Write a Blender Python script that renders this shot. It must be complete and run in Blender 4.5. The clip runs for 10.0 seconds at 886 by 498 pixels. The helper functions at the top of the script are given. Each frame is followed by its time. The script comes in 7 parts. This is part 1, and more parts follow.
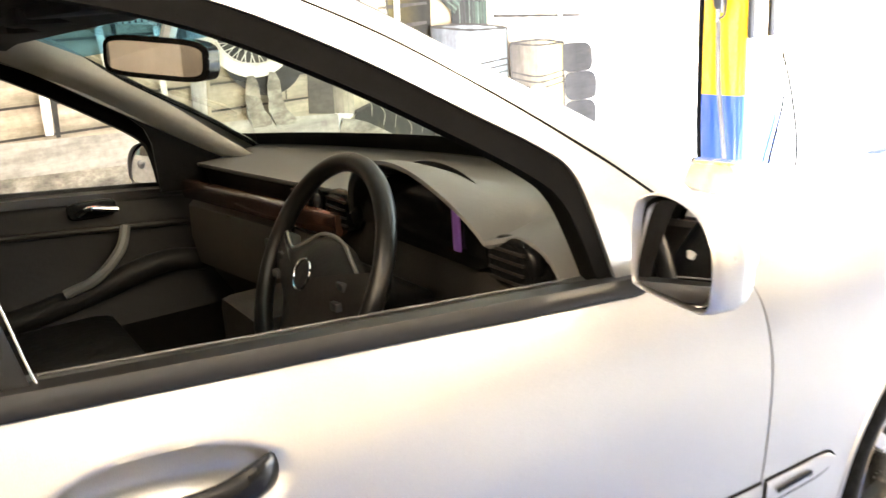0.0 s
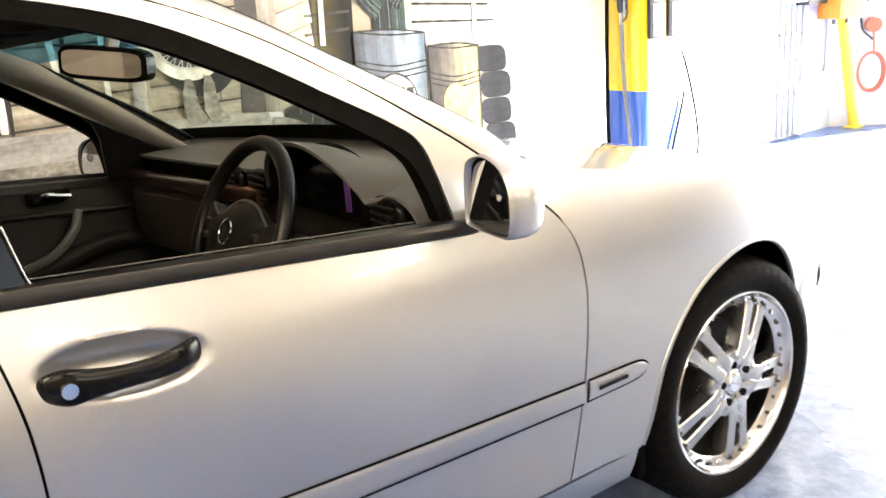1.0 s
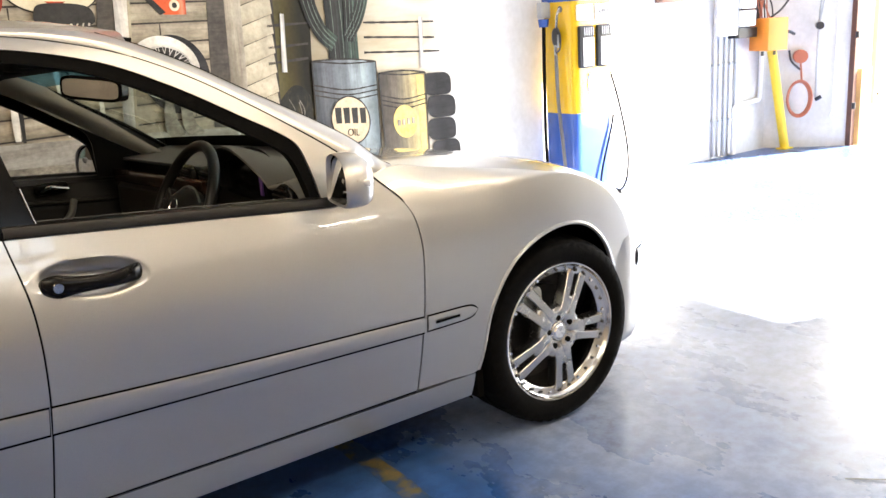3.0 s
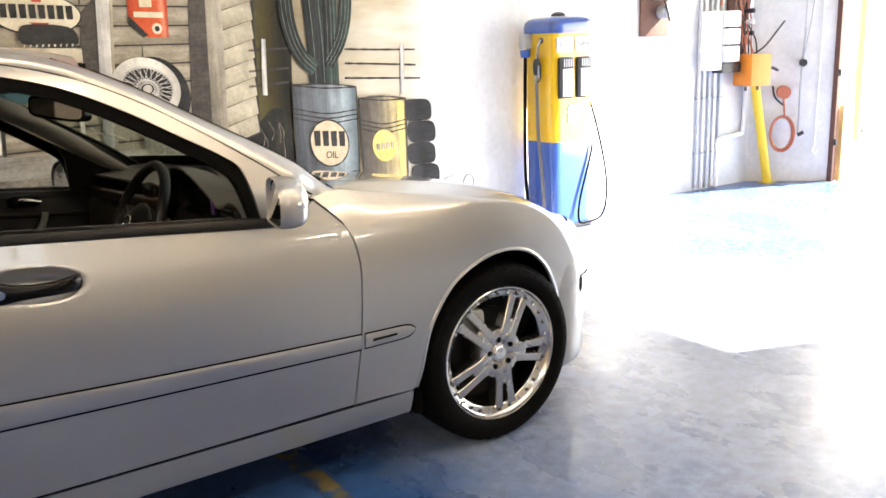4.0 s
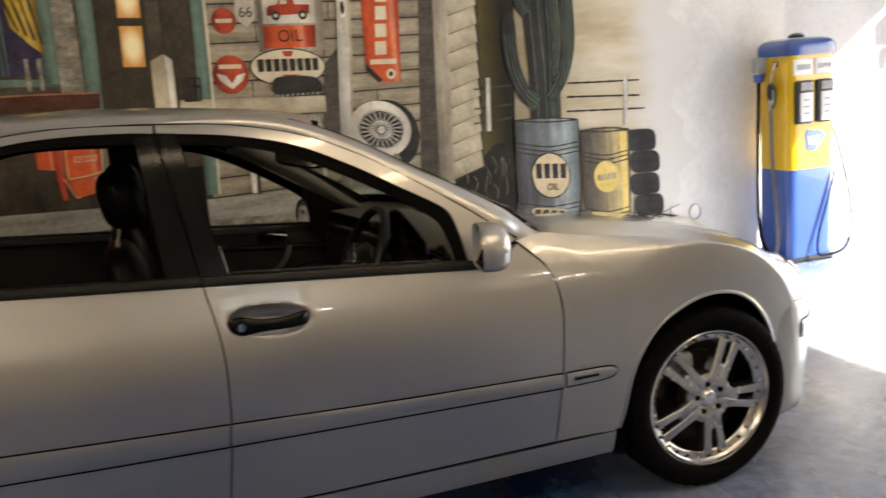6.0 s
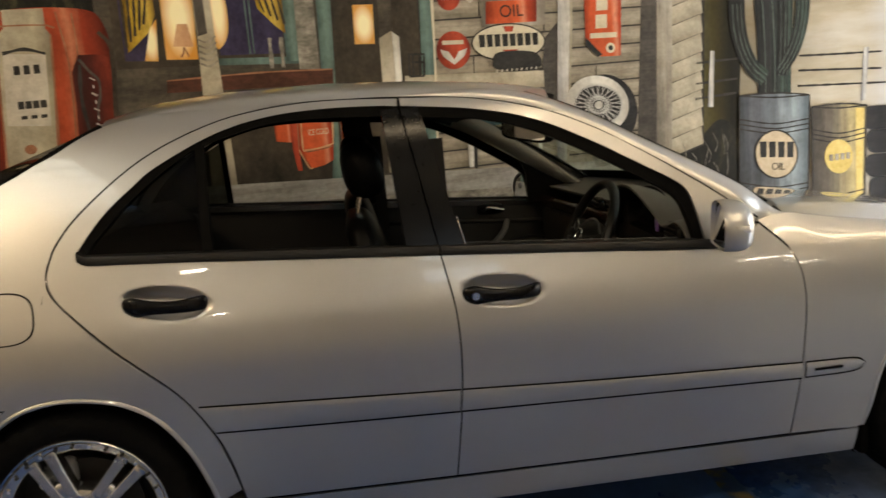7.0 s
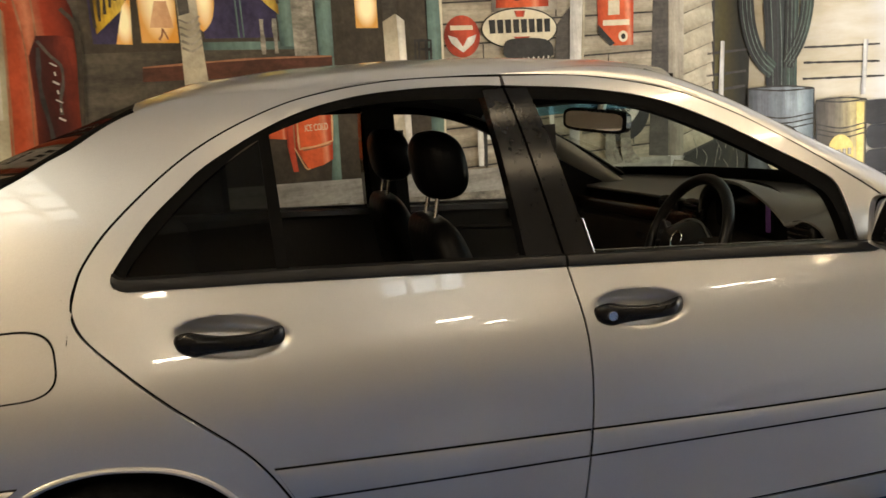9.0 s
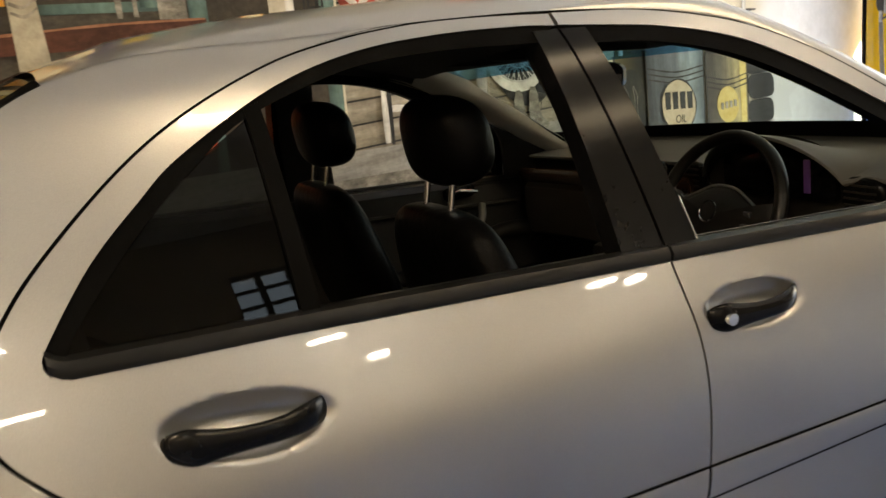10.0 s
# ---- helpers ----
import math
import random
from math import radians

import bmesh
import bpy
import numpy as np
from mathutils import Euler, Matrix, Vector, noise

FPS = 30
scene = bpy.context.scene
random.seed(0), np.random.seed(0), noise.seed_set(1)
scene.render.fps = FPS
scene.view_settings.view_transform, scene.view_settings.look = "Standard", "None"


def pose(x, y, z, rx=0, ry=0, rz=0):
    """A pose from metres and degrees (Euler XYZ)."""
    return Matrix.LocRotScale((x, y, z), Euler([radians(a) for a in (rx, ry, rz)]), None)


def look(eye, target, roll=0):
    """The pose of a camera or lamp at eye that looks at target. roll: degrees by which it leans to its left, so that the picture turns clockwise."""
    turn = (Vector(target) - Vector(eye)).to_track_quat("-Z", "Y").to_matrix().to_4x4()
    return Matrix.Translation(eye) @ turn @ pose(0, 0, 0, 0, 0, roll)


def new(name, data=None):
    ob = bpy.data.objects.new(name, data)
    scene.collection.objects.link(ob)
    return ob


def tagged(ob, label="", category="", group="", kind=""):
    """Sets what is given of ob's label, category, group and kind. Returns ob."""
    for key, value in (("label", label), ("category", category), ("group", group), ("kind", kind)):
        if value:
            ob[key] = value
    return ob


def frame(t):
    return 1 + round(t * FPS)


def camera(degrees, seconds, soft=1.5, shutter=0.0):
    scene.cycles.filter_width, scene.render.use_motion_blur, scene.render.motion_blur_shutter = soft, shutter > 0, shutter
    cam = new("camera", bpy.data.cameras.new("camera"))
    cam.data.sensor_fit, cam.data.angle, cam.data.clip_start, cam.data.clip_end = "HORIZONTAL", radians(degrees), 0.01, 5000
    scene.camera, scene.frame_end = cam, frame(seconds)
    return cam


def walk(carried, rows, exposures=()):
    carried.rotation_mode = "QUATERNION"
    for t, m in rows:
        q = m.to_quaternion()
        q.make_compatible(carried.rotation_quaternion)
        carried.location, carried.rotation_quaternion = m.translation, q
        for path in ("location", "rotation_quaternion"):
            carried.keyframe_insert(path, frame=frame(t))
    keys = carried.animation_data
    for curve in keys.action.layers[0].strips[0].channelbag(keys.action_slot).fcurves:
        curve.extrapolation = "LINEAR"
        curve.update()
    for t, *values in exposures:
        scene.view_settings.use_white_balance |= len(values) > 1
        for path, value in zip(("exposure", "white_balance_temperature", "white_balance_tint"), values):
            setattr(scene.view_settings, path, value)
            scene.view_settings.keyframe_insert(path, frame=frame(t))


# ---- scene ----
cam = camera(54.9, 10.0, 1.5, 0.35)
PATH = [
    (0, (-0.267, -1.617, 1.308), (0.757, 0.008, 0.752), -3.8),
    (0.5, (-0.313, -1.818, 1.315), (0.762, -0.229, 0.752), -4.6),
    (1, (-0.389, -2.024, 1.322), (0.728, -0.462, 0.764), -4.4),
    (1.5, (-0.416, -2.225, 1.328), (0.704, -0.661, 0.781), -4.3),
    (2, (-0.469, -2.464, 1.331), (0.658, -0.901, 0.795), -4.5),
    (3.5, (-0.556, -2.977, 1.391), (0.556, -1.39, 0.897), -2.9),
    (4, (-0.447, -3.071, 1.396), (0.668, -1.476, 0.935), -2.1),
    (4.5, (-0.376, -3.155, 1.434), (0.747, -1.547, 1.041), -1.8),
    (5, (-0.337, -3.239, 1.477), (0.722, -1.578, 1.132), -2.3),
    (5.5, (-0.327, -3.201, 1.464), (0.539, -1.435, 1.103), -3.7),
    (6, (-0.393, -3.187, 1.477), (0.246, -1.331, 1.092), -4.5),
    (7.5, (-0.613, -3.116, 1.472), (-0.488, -1.16, 1.073), -5.0),
    (8, (-0.762, -3.031, 1.471), (-0.522, -1.086, 1.07), -4.3),
    (8.5, (-0.875, -2.882, 1.451), (-0.546, -0.949, 1.055), -4.3),
    (9, (-0.977, -2.622, 1.439), (-0.542, -0.713, 1.034), -4.9),
    (9.5, (-1.174, -2.282, 1.432), (-0.517, -0.45, 0.971), -6.3),
    (10, (-1.247, -1.924, 1.419), (-0.401, -0.183, 0.917), -7.4),
]
EXPOSURES = [(0.0, 5.60, 6550, 11), (0.5, 5.24, 6500, 11), (1.0, 4.85, 6500, 11), (2.0, 4.25, 6500, 11), (3.5, 3.95, 6550, 11), (4.5, 3.42, 6650, 12), (5.0, 3.02, 6750, 12), (5.5, 2.98, 6850, 12), (6.0, 2.94, 7000, 11), (7.5, 3.25, 7050, 9), (10.0, 3.5, 7050, 9)]
walk(cam, [(t, look(eye, target, roll)) for t, eye, target, roll in PATH], EXPOSURES)

# ---- world and sun ----
SUN_WAY = Vector((-1.0, 0.39, -0.72)).normalized()
world = bpy.data.worlds.new("world")
scene.world = world
world.use_nodes = True
wt = world.node_tree
wt.nodes.clear()
sky = wt.nodes.new("ShaderNodeTexSky")
sky.sky_type = "NISHITA"
sky.sun_disc = False
sky.sun_elevation = radians(33.9)
sky.sun_rotation = math.atan2(1.0, -0.39)
bg = wt.nodes.new("ShaderNodeBackground")
bg.inputs["Strength"].default_value = 0.05
wo = wt.nodes.new("ShaderNodeOutputWorld")
wt.links.new(sky.outputs[0], bg.inputs["Color"])
wt.links.new(bg.outputs[0], wo.inputs["Surface"])

sun_data = bpy.data.lights.new("sun", "SUN")
sun_data.energy = 5.0
sun_data.angle = radians(0.53)
sun_data.color = (1.0, 0.94, 0.85)
sun = new("sun", sun_data)
sun.matrix_world = look((20, -8, 14), Vector((20, -8, 14)) + SUN_WAY)

WARM = (1.0, 0.79, 0.54)
LAMPS = [(0.2, -2.6, 0.8), (2.2, -2.6, 0.4), (1.2, -4.6, 0.8), (3.2, -4.6, 0.4), (-4.5, -4.6, 9.5), (-4.4, -1.7, 9.5), (4.6, -4.6, 0.5)]
CEIL = 4.4


def area_lamp(name, m, sx, sy, watts, color):
    data = bpy.data.lights.new(name, "AREA")
    data.shape, data.size, data.size_y, data.energy, data.color = "RECTANGLE", sx, sy, watts, color
    ob = new(name, data)
    ob.matrix_world = m
    return ob


for lx, ly, watts in LAMPS:
    area_lamp("tube_light", pose(lx, ly, CEIL - 0.30), 1.3, 0.16, watts, WARM)
# daylight of the sky through the garage door and the high window
area_lamp("door_daylight", look((7.75, -0.55, 1.5), (0, -0.55, 1.2)), 4.0, 2.8, 2.5, (0.82, 0.92, 1.0))
area_lamp("window_daylight", look((0.5, -6.62, 3.1), (0.5, 0, 2.0)), 0.9, 0.9, 0.6, (0.95, 0.95, 1.0))
area_lamp("skylight_daylight", pose(-3.0, -4.1, CEIL + 0.45), 1.1, 3.1, 5.0, (1.0, 0.92, 0.80))

# ---- materials ----
def material(name):
    m = bpy.data.materials.new(name)
    m.use_nodes = True
    return m, m.node_tree.nodes, m.node_tree.links, m.node_tree.nodes["Principled BSDF"]


def rgba(c):
    return (c[0], c[1], c[2], 1.0)


def coords(nodes, links, scale=(1, 1, 1), which="Object"):
    tc = nodes.new("ShaderNodeTexCoord")
    mp = nodes.new("ShaderNodeMapping")
    mp.inputs["Scale"].default_value = scale
    links.new(tc.outputs[which], mp.inputs["Vector"])
    return mp.outputs["Vector"]


def noise_tex(nodes, links, vec, scale, detail=5.0, rough=0.6):
    n = nodes.new("ShaderNodeTexNoise")
    n.inputs["Scale"].default_value = scale
    n.inputs["Detail"].default_value = detail
    n.inputs["Roughness"].default_value = rough
    links.new(vec, n.inputs["Vector"])
    return n.outputs["Fac"]


def ramp(nodes, links, fac, stops):
    r = nodes.new("ShaderNodeValToRGB")
    e = r.color_ramp.elements
    e[0].position, e[0].color = stops[0][0], rgba(stops[0][1])
    e[1].position, e[1].color = stops[-1][0], rgba(stops[-1][1])
    for p, c in stops[1:-1]:
        k = e.new(p)
        k.color = rgba(c)
    links.new(fac, r.inputs["Fac"])
    return r.outputs["Color"]


def mix(nodes, links, fac, a, b, blend="MIX"):
    n = nodes.new("ShaderNodeMix")
    n.data_type, n.blend_type = "RGBA", blend
    for sock, v in ((n.inputs[0], fac), (n.inputs[6], a), (n.inputs[7], b)):
        if isinstance(v, (int, float)):
            sock.default_value = v
        elif isinstance(v, tuple):
            sock.default_value = rgba(v)
        else:
            links.new(v, sock)
    return n.outputs[2]


def bump(nodes, links, bsdf, height, strength, dist=0.01):
    b = nodes.new("ShaderNodeBump")
    b.inputs["Strength"].default_value = strength
    b.inputs["Distance"].default_value = dist
    links.new(height, b.inputs["Height"])
    links.new(b.outputs[0], bsdf.inputs["Normal"])


def plain(name, color, rough=0.5, metal=0.0, coat=0.0, vary=0.12, scale=14.0, relief=0.0, which="Object", spec=0.5):
    """A surface with grain and blotches at two scales about one colour."""
    m, n, l, b = material(name)
    v = coords(n, l, which=which)
    f1 = noise_tex(n, l, v, scale, 6.0)
    f2 = noise_tex(n, l, v, scale * 0.14, 3.0)
    lo = tuple(c * (1 - vary) for c in color)
    hi = tuple(min(1, c * (1 + vary)) for c in color)
    c1 = ramp(n, l, f1, [(0.3, lo), (0.7, hi)])
    c2 = mix(n, l, f2, c1, tuple(c * (1 - vary) for c in color))
    l.new(c2, b.inputs["Base Color"])
    r = n.new("ShaderNodeMapRange")
    r.inputs[3].default_value, r.inputs[4].default_value = rough - min(0.08, rough * 0.2), min(1, rough + min(0.08, rough * 0.2))
    l.new(f1, r.inputs[0])
    l.new(r.outputs[0], b.inputs["Roughness"])
    b.inputs["Metallic"].default_value = metal
    b.inputs["Specular IOR Level"].default_value = spec
    b.inputs["Coat Weight"].default_value = coat
    b.inputs["Coat Roughness"].default_value = 0.04
    if relief:
        bump(n, l, b, f1, relief)
    return m


def glass_mat(name, tint, gloss=1.0):
    m, n, l, b = material(name)
    n.remove(b)
    out = n["Material Output"]
    t = n.new("ShaderNodeBsdfTransparent")
    t.inputs[0].default_value = rgba(tint)
    g = n.new("ShaderNodeBsdfGlossy")
    g.inputs["Roughness"].default_value = 0.01
    fr = n.new("ShaderNodeLayerWeight")
    fr.inputs["Blend"].default_value = 0.5
    pw = n.new("ShaderNodeMath")
    pw.operation = "POWER"
    pw.inputs[1].default_value = 4.0
    l.new(fr.outputs["Facing"], pw.inputs[0])
    mu = n.new("ShaderNodeMath")
    mu.operation = "MULTIPLY_ADD"
    mu.inputs[1].default_value = 0.55 * gloss
    mu.inputs[2].default_value = 0.045 * gloss
    l.new(pw.outputs[0], mu.inputs[0])
    mx = n.new("ShaderNodeMixShader")
    l.new(mu.outputs[0], mx.inputs[0])
    l.new(t.outputs[0], mx.inputs[1])
    l.new(g.outputs[0], mx.inputs[2])
    l.new(mx.outputs[0], out.inputs["Surface"])
    return m


def paint_silver():
    m, n, l, b = material("silver_paint")
    v = coords(n, l)
    flake = noise_tex(n, l, v, 900.0, 2.0)
    cloud = noise_tex(n, l, v, 1.7, 3.0)
    c = ramp(n, l, flake, [(0.3, (0.39, 0.387, 0.372)), (0.7, (0.545, 0.54, 0.515))])
    c = mix(n, l, cloud, c, (0.462, 0.458, 0.438))
    l.new(c, b.inputs["Base Color"])
    b.inputs["Metallic"].default_value = 0.88
    b.inputs["Roughness"].default_value = 0.33
    b.inputs["Coat Weight"].default_value = 1.0
    b.inputs["Coat IOR"].default_value = 1.55
    b.inputs["Coat Roughness"].default_value = 0.025
    dust = noise_tex(n, l, v, 60.0, 4.0)
    bump(n, l, b, dust, 0.02, 0.002)
    return m


def blue_floor():
    m, n, l, b = material("blue_floor_paint")
    v = coords(n, l)
    big = noise_tex(n, l, v, 0.55, 6.0, 0.65)
    mid = noise_tex(n, l, coords(n, l, (1.0, 0.55, 1.0)), 2.2, 7.0, 0.62)
    fine = noise_tex(n, l, v, 16.0, 6.0, 0.7)
    base = ramp(n, l, mid, [(0.25, (0.009, 0.038, 0.145)), (0.48, (0.016, 0.064, 0.23)), (0.65, (0.032, 0.098, 0.30)), (0.85, (0.095, 0.17, 0.35))])
    # wear plus the door's glare, painted in as a pale zone behind it
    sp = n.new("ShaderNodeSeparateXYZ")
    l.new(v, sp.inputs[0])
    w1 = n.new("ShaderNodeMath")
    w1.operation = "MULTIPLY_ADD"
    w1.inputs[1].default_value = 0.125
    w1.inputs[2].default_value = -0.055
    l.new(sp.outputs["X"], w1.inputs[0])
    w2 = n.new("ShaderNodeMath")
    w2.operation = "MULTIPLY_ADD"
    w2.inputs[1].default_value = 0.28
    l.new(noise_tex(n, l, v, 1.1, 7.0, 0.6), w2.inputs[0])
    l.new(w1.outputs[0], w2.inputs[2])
    worn_glare = ramp(n, l, w2.outputs[0], [(0.19, (0, 0, 0)), (0.38, (0.9, 0.9, 0.9)), (0.47, (0.80, 0.80, 0.80)), (0.60, (0.14, 0.14, 0.14))])
    c = mix(n, l, worn_glare, base, (0.47, 0.53, 0.63))
    patch = ramp(n, l, big, [(0.48, (0, 0, 0)), (0.80, (0.3, 0.3, 0.3))])
    c = mix(n, l, patch, c, (0.16, 0.23, 0.34))
    dirt = ramp(n, l, noise_tex(n, l, v, 1.1, 8.0, 0.72), [(0.56, (0, 0, 0)), (0.80, (0.4, 0.4, 0.4))])
    c = mix(n, l, dirt, c, (0.24, 0.22, 0.15))
    grime = ramp(n, l, fine, [(0.40, (0.66, 0.66, 0.66)), (0.62, (1, 1, 1))])
    c = mix(n, l, 1.0, c, grime, "MULTIPLY")
    l.new(c, b.inputs["Base Color"])
    r = ramp(n, l, mid, [(0.3, (0.18, 0.18, 0.18)), (0.7, (0.38, 0.38, 0.38))])
    l.new(r, b.inputs["Roughness"])
    b.inputs["Specular IOR Level"].default_value = 0.6
    bump(n, l, b, fine, 0.08, 0.004)
    return m


def white_plaster():
    m, n, l, b = material("white_plaster")
    v = coords(n, l)
    f = noise_tex(n, l, v, 1.3, 7.0, 0.65)
    g = noise_tex(n, l, v, 22.0, 6.0)
    c = ramp(n, l, f, [(0.35, (0.52, 0.52, 0.505)), (0.6, (0.67, 0.67, 0.66))])
    c = mix(n, l, 0.18, c, ramp(n, l, g, [(0.4, (0.50, 0.49, 0.46)), (0.6, (0.72, 0.72, 0.71))]))
    l.new(c, b.inputs["Base Color"])
    b.inputs["Roughness"].default_value = 0.8
    bump(n, l, b, g, 0.25, 0.006)
    return m


def shaded(name, stops, streak=(9, 1, 1.2), across="X", depth=0.5, rough=0.7):
    """Mural paint blended by the painter from one side of a shape to the other, with brush streaks."""
    m, n, l, b = material(name)
    tc = n.new("ShaderNodeTexCoord")
    sp = n.new("ShaderNodeSeparateXYZ")
    l.new(tc.outputs["Generated"], sp.inputs[0])
    f = noise_tex(n, l, coords(n, l, streak), 1.0, 6.0, 0.7)
    w = n.new("ShaderNodeMath")
    w.operation = "MULTIPLY_ADD"
    w.inputs[1].default_value = 0.35
    l.new(f, w.inputs[0])
    ad = n.new("ShaderNodeMath")
    ad.operation = "ADD"
    ad.inputs[1].default_value = -0.175
    l.new(sp.outputs[across], ad.inputs[0])
    l.new(ad.outputs[0], w.inputs[2])
    c = ramp(n, l, w.outputs[0], stops)
    g = ramp(n, l, f, [(0.3, (1 - depth, 1 - depth, 1 - depth)), (0.65, (1, 1, 1))])
    c = mix(n, l, 1.0, c, g, "MULTIPLY")
    speck = noise_tex(n, l, coords(n, l), 38.0, 5.0, 0.7)
    blot = noise_tex(n, l, coords(n, l), 5.0, 4.0, 0.6)
    c = mix(n, l, 1.0, c, ramp(n, l, speck, [(0.34, (0.84, 0.835, 0.83)), (0.58, (1.03, 1.03, 1.03))]), "MULTIPLY")
    c = mix(n, l, 1.0, c, ramp(n, l, blot, [(0.36, (0.80, 0.79, 0.77)), (0.60, (1.10, 1.10, 1.10))]), "MULTIPLY")
    l.new(c, b.inputs["Base Color"])
    b.inputs["Roughness"].default_value = rough
    b.inputs["Specular IOR Level"].default_value = 0.2
    return m


def glowing(name, core, rim):
    """Painted lamplight: pale in the middle of the shape, deep at its rim."""
    m, n, l, b = material(name)
    v = coords(n, l, (2, 0, 2), "Generated")
    v.node.inputs["Location"].default_value = (-1, 0, -1)
    gt = n.new("ShaderNodeTexGradient")
    gt.gradient_type = "SPHERICAL"
    l.new(v, gt.inputs[0])
    f = noise_tex(n, l, coords(n, l, (6, 1, 5)), 1.0, 5.0)
    mu = n.new("ShaderNodeMath")
    mu.operation = "MULTIPLY_ADD"
    mu.inputs[1].default_value = 0.3
    l.new(f, mu.inputs[0])
    l.new(gt.outputs["Fac"], mu.inputs[2])
    c = ramp(n, l, mu.outputs[0], [(0.10, rim), (0.40, tuple((a + q) / 2 for a, q in zip(core, rim))), (0.75, core)])
    l.new(c, b.inputs["Base Color"])
    b.inputs["Roughness"].default_value = 0.7
    b.inputs["Specular IOR Level"].default_value = 0.2
    return m


def art(name, stops, scale=(6, 6, 6), kind="noise", rough=0.65):
    """Brushed mural paint: streaks of a few colours in the wall's own plane."""
    m, n, l, b = material(name)
    v = coords(n, l, scale)
    f = noise_tex(n, l, v, 1.0, 6.0, 0.7)
    c = ramp(n, l, f, stops)
    g = noise_tex(n, l, coords(n, l), 40.0, 5.0)
    c = mix(n, l, 0.32, c, ramp(n, l, g, [(0.3, (0.15, 0.15, 0.14)), (0.7, (0.9, 0.9, 0.86))]), "SOFT_LIGHT")
    l.new(c, b.inputs["Base Color"])
    b.inputs["Roughness"].default_value = rough
    b.inputs["Specular IOR Level"].default_value = 0.2
    bump(n, l, b, g, 0.1, 0.003)
    return m


PAINT = paint_silver()
FLOOR = blue_floor()
PLASTER = white_plaster()
BLACK = plain("satin_black_trim", (0.005, 0.005, 0.005), 0.16, spec=0.15, vary=0.2, scale=60)
RUBBER = plain("black_rubber", (0.004, 0.0039, 0.0037), 0.6, vary=0.25, scale=40, relief=0.1, spec=0.02)
BELTM = plain("black_belt_rubber", (0.008, 0.0076, 0.007), 0.34, vary=0.2, scale=30, spec=0.3)
TYRE = plain("tyre_rubber", (0.004, 0.004, 0.0039), 0.7, spec=0.05, vary=0.3, scale=60, relief=0.25)
ALLOY = plain("brushed_alloy", (0.52, 0.52, 0.51), 0.26, metal=1.0, vary=0.06, scale=30)
POLISH = plain("polished_alloy", (0.58, 0.58, 0.58), 0.16, metal=1.0, vary=0.03, scale=30)
CHROME = plain("chrome", (0.85, 0.85, 0.85), 0.06, metal=1.0, vary=0.02)
IRON = plain("brake_iron", (0.03, 0.028, 0.026), 0.5, metal=0.8, vary=0.3)
LEATHER = plain("black_leather", (0.0035, 0.0032, 0.003), 0.40, spec=0.08, vary=0.25, scale=45, relief=0.2)
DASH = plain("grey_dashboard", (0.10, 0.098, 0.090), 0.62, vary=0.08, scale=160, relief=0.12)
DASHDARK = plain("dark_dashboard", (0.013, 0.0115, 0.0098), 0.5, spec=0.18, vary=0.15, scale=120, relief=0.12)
GLOVE = plain("brown_grey_dashboard", (0.058, 0.049, 0.039), 0.6, vary=0.1, scale=140, relief=0.1)
DOORDARK = plain("black_door_lining", (0.009, 0.0082, 0.0073), 0.5, spec=0.2, vary=0.2, scale=90, relief=0.12)
WOOD = plain("dark_wood_inlay", (0.055, 0.026, 0.016), 0.25, coat=0.6, vary=0.4, scale=9)
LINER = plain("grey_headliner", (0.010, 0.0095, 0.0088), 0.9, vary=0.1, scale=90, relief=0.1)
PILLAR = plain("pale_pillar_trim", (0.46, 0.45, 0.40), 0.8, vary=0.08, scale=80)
MIRROR = plain("mirror_glass", (0.9, 0.9, 0.9), 0.02, metal=1.0, vary=0.01)
CLEAR = glass_mat("clear_glass", (0.93, 0.96, 0.94))
TINT = glass_mat("dark_tinted_glass", (0.06, 0.065, 0.06), 0.38)
SCREEN = glass_mat("green_tinted_screen", (0.56, 0.62, 0.56), 0.6)
REARGLASS = glass_mat("grey_rear_glass", (0.20, 0.18, 0.15), 0.7)
BLUEBAND = glass_mat("blue_tint_glass", (0.20, 0.46, 0.70), 0.4)
LENS = plain("clear_lens", (0.75, 0.75, 0.74), 0.10, metal=0.5, coat=1.0, vary=0.06)
PURPLE = plain("purple_display", (0.18, 0.08, 0.34), 0.3, vary=0.1)
ORANGEBOX = plain("orange_paint", (0.80, 0.27, 0.03), 0.45, vary=0.12, relief=0.05)
YELLOW = plain("yellow_pump_paint", (0.74, 0.46, 0.012), 0.25, coat=1.0, vary=0.08, scale=5)
BLUEP = plain("blue_pump_paint", (0.030, 0.090, 0.36), 0.25, coat=1.0, vary=0.12, scale=5)
WHITEP = plain("white_enamel", (0.80, 0.80, 0.78), 0.35, vary=0.05, scale=8)
GREYP = plain("grey_steel_paint", (0.36, 0.38, 0.39), 0.45, vary=0.12)
PALEPIPE = plain("pale_grey_pipe", (0.52, 0.54, 0.56), 0.45, vary=0.1)
DARKSTEEL = plain("dark_steel", (0.06, 0.06, 0.06), 0.4, metal=0.6, vary=0.2)
BROWNB = plain("brown_board", (0.13, 0.06, 0.04), 0.75, vary=0.3, relief=0.2)
COPPER = plain("copper_red_cable", (0.40, 0.12, 0.06), 0.5, vary=0.15)
YPOLE = plain("yellow_painted_pole", (0.78, 0.55, 0.03), 0.5, vary=0.2, scale=6)
PINE = plain("pale_pine", (0.55, 0.36, 0.15), 0.7, vary=0.2, scale=6, relief=0.15)
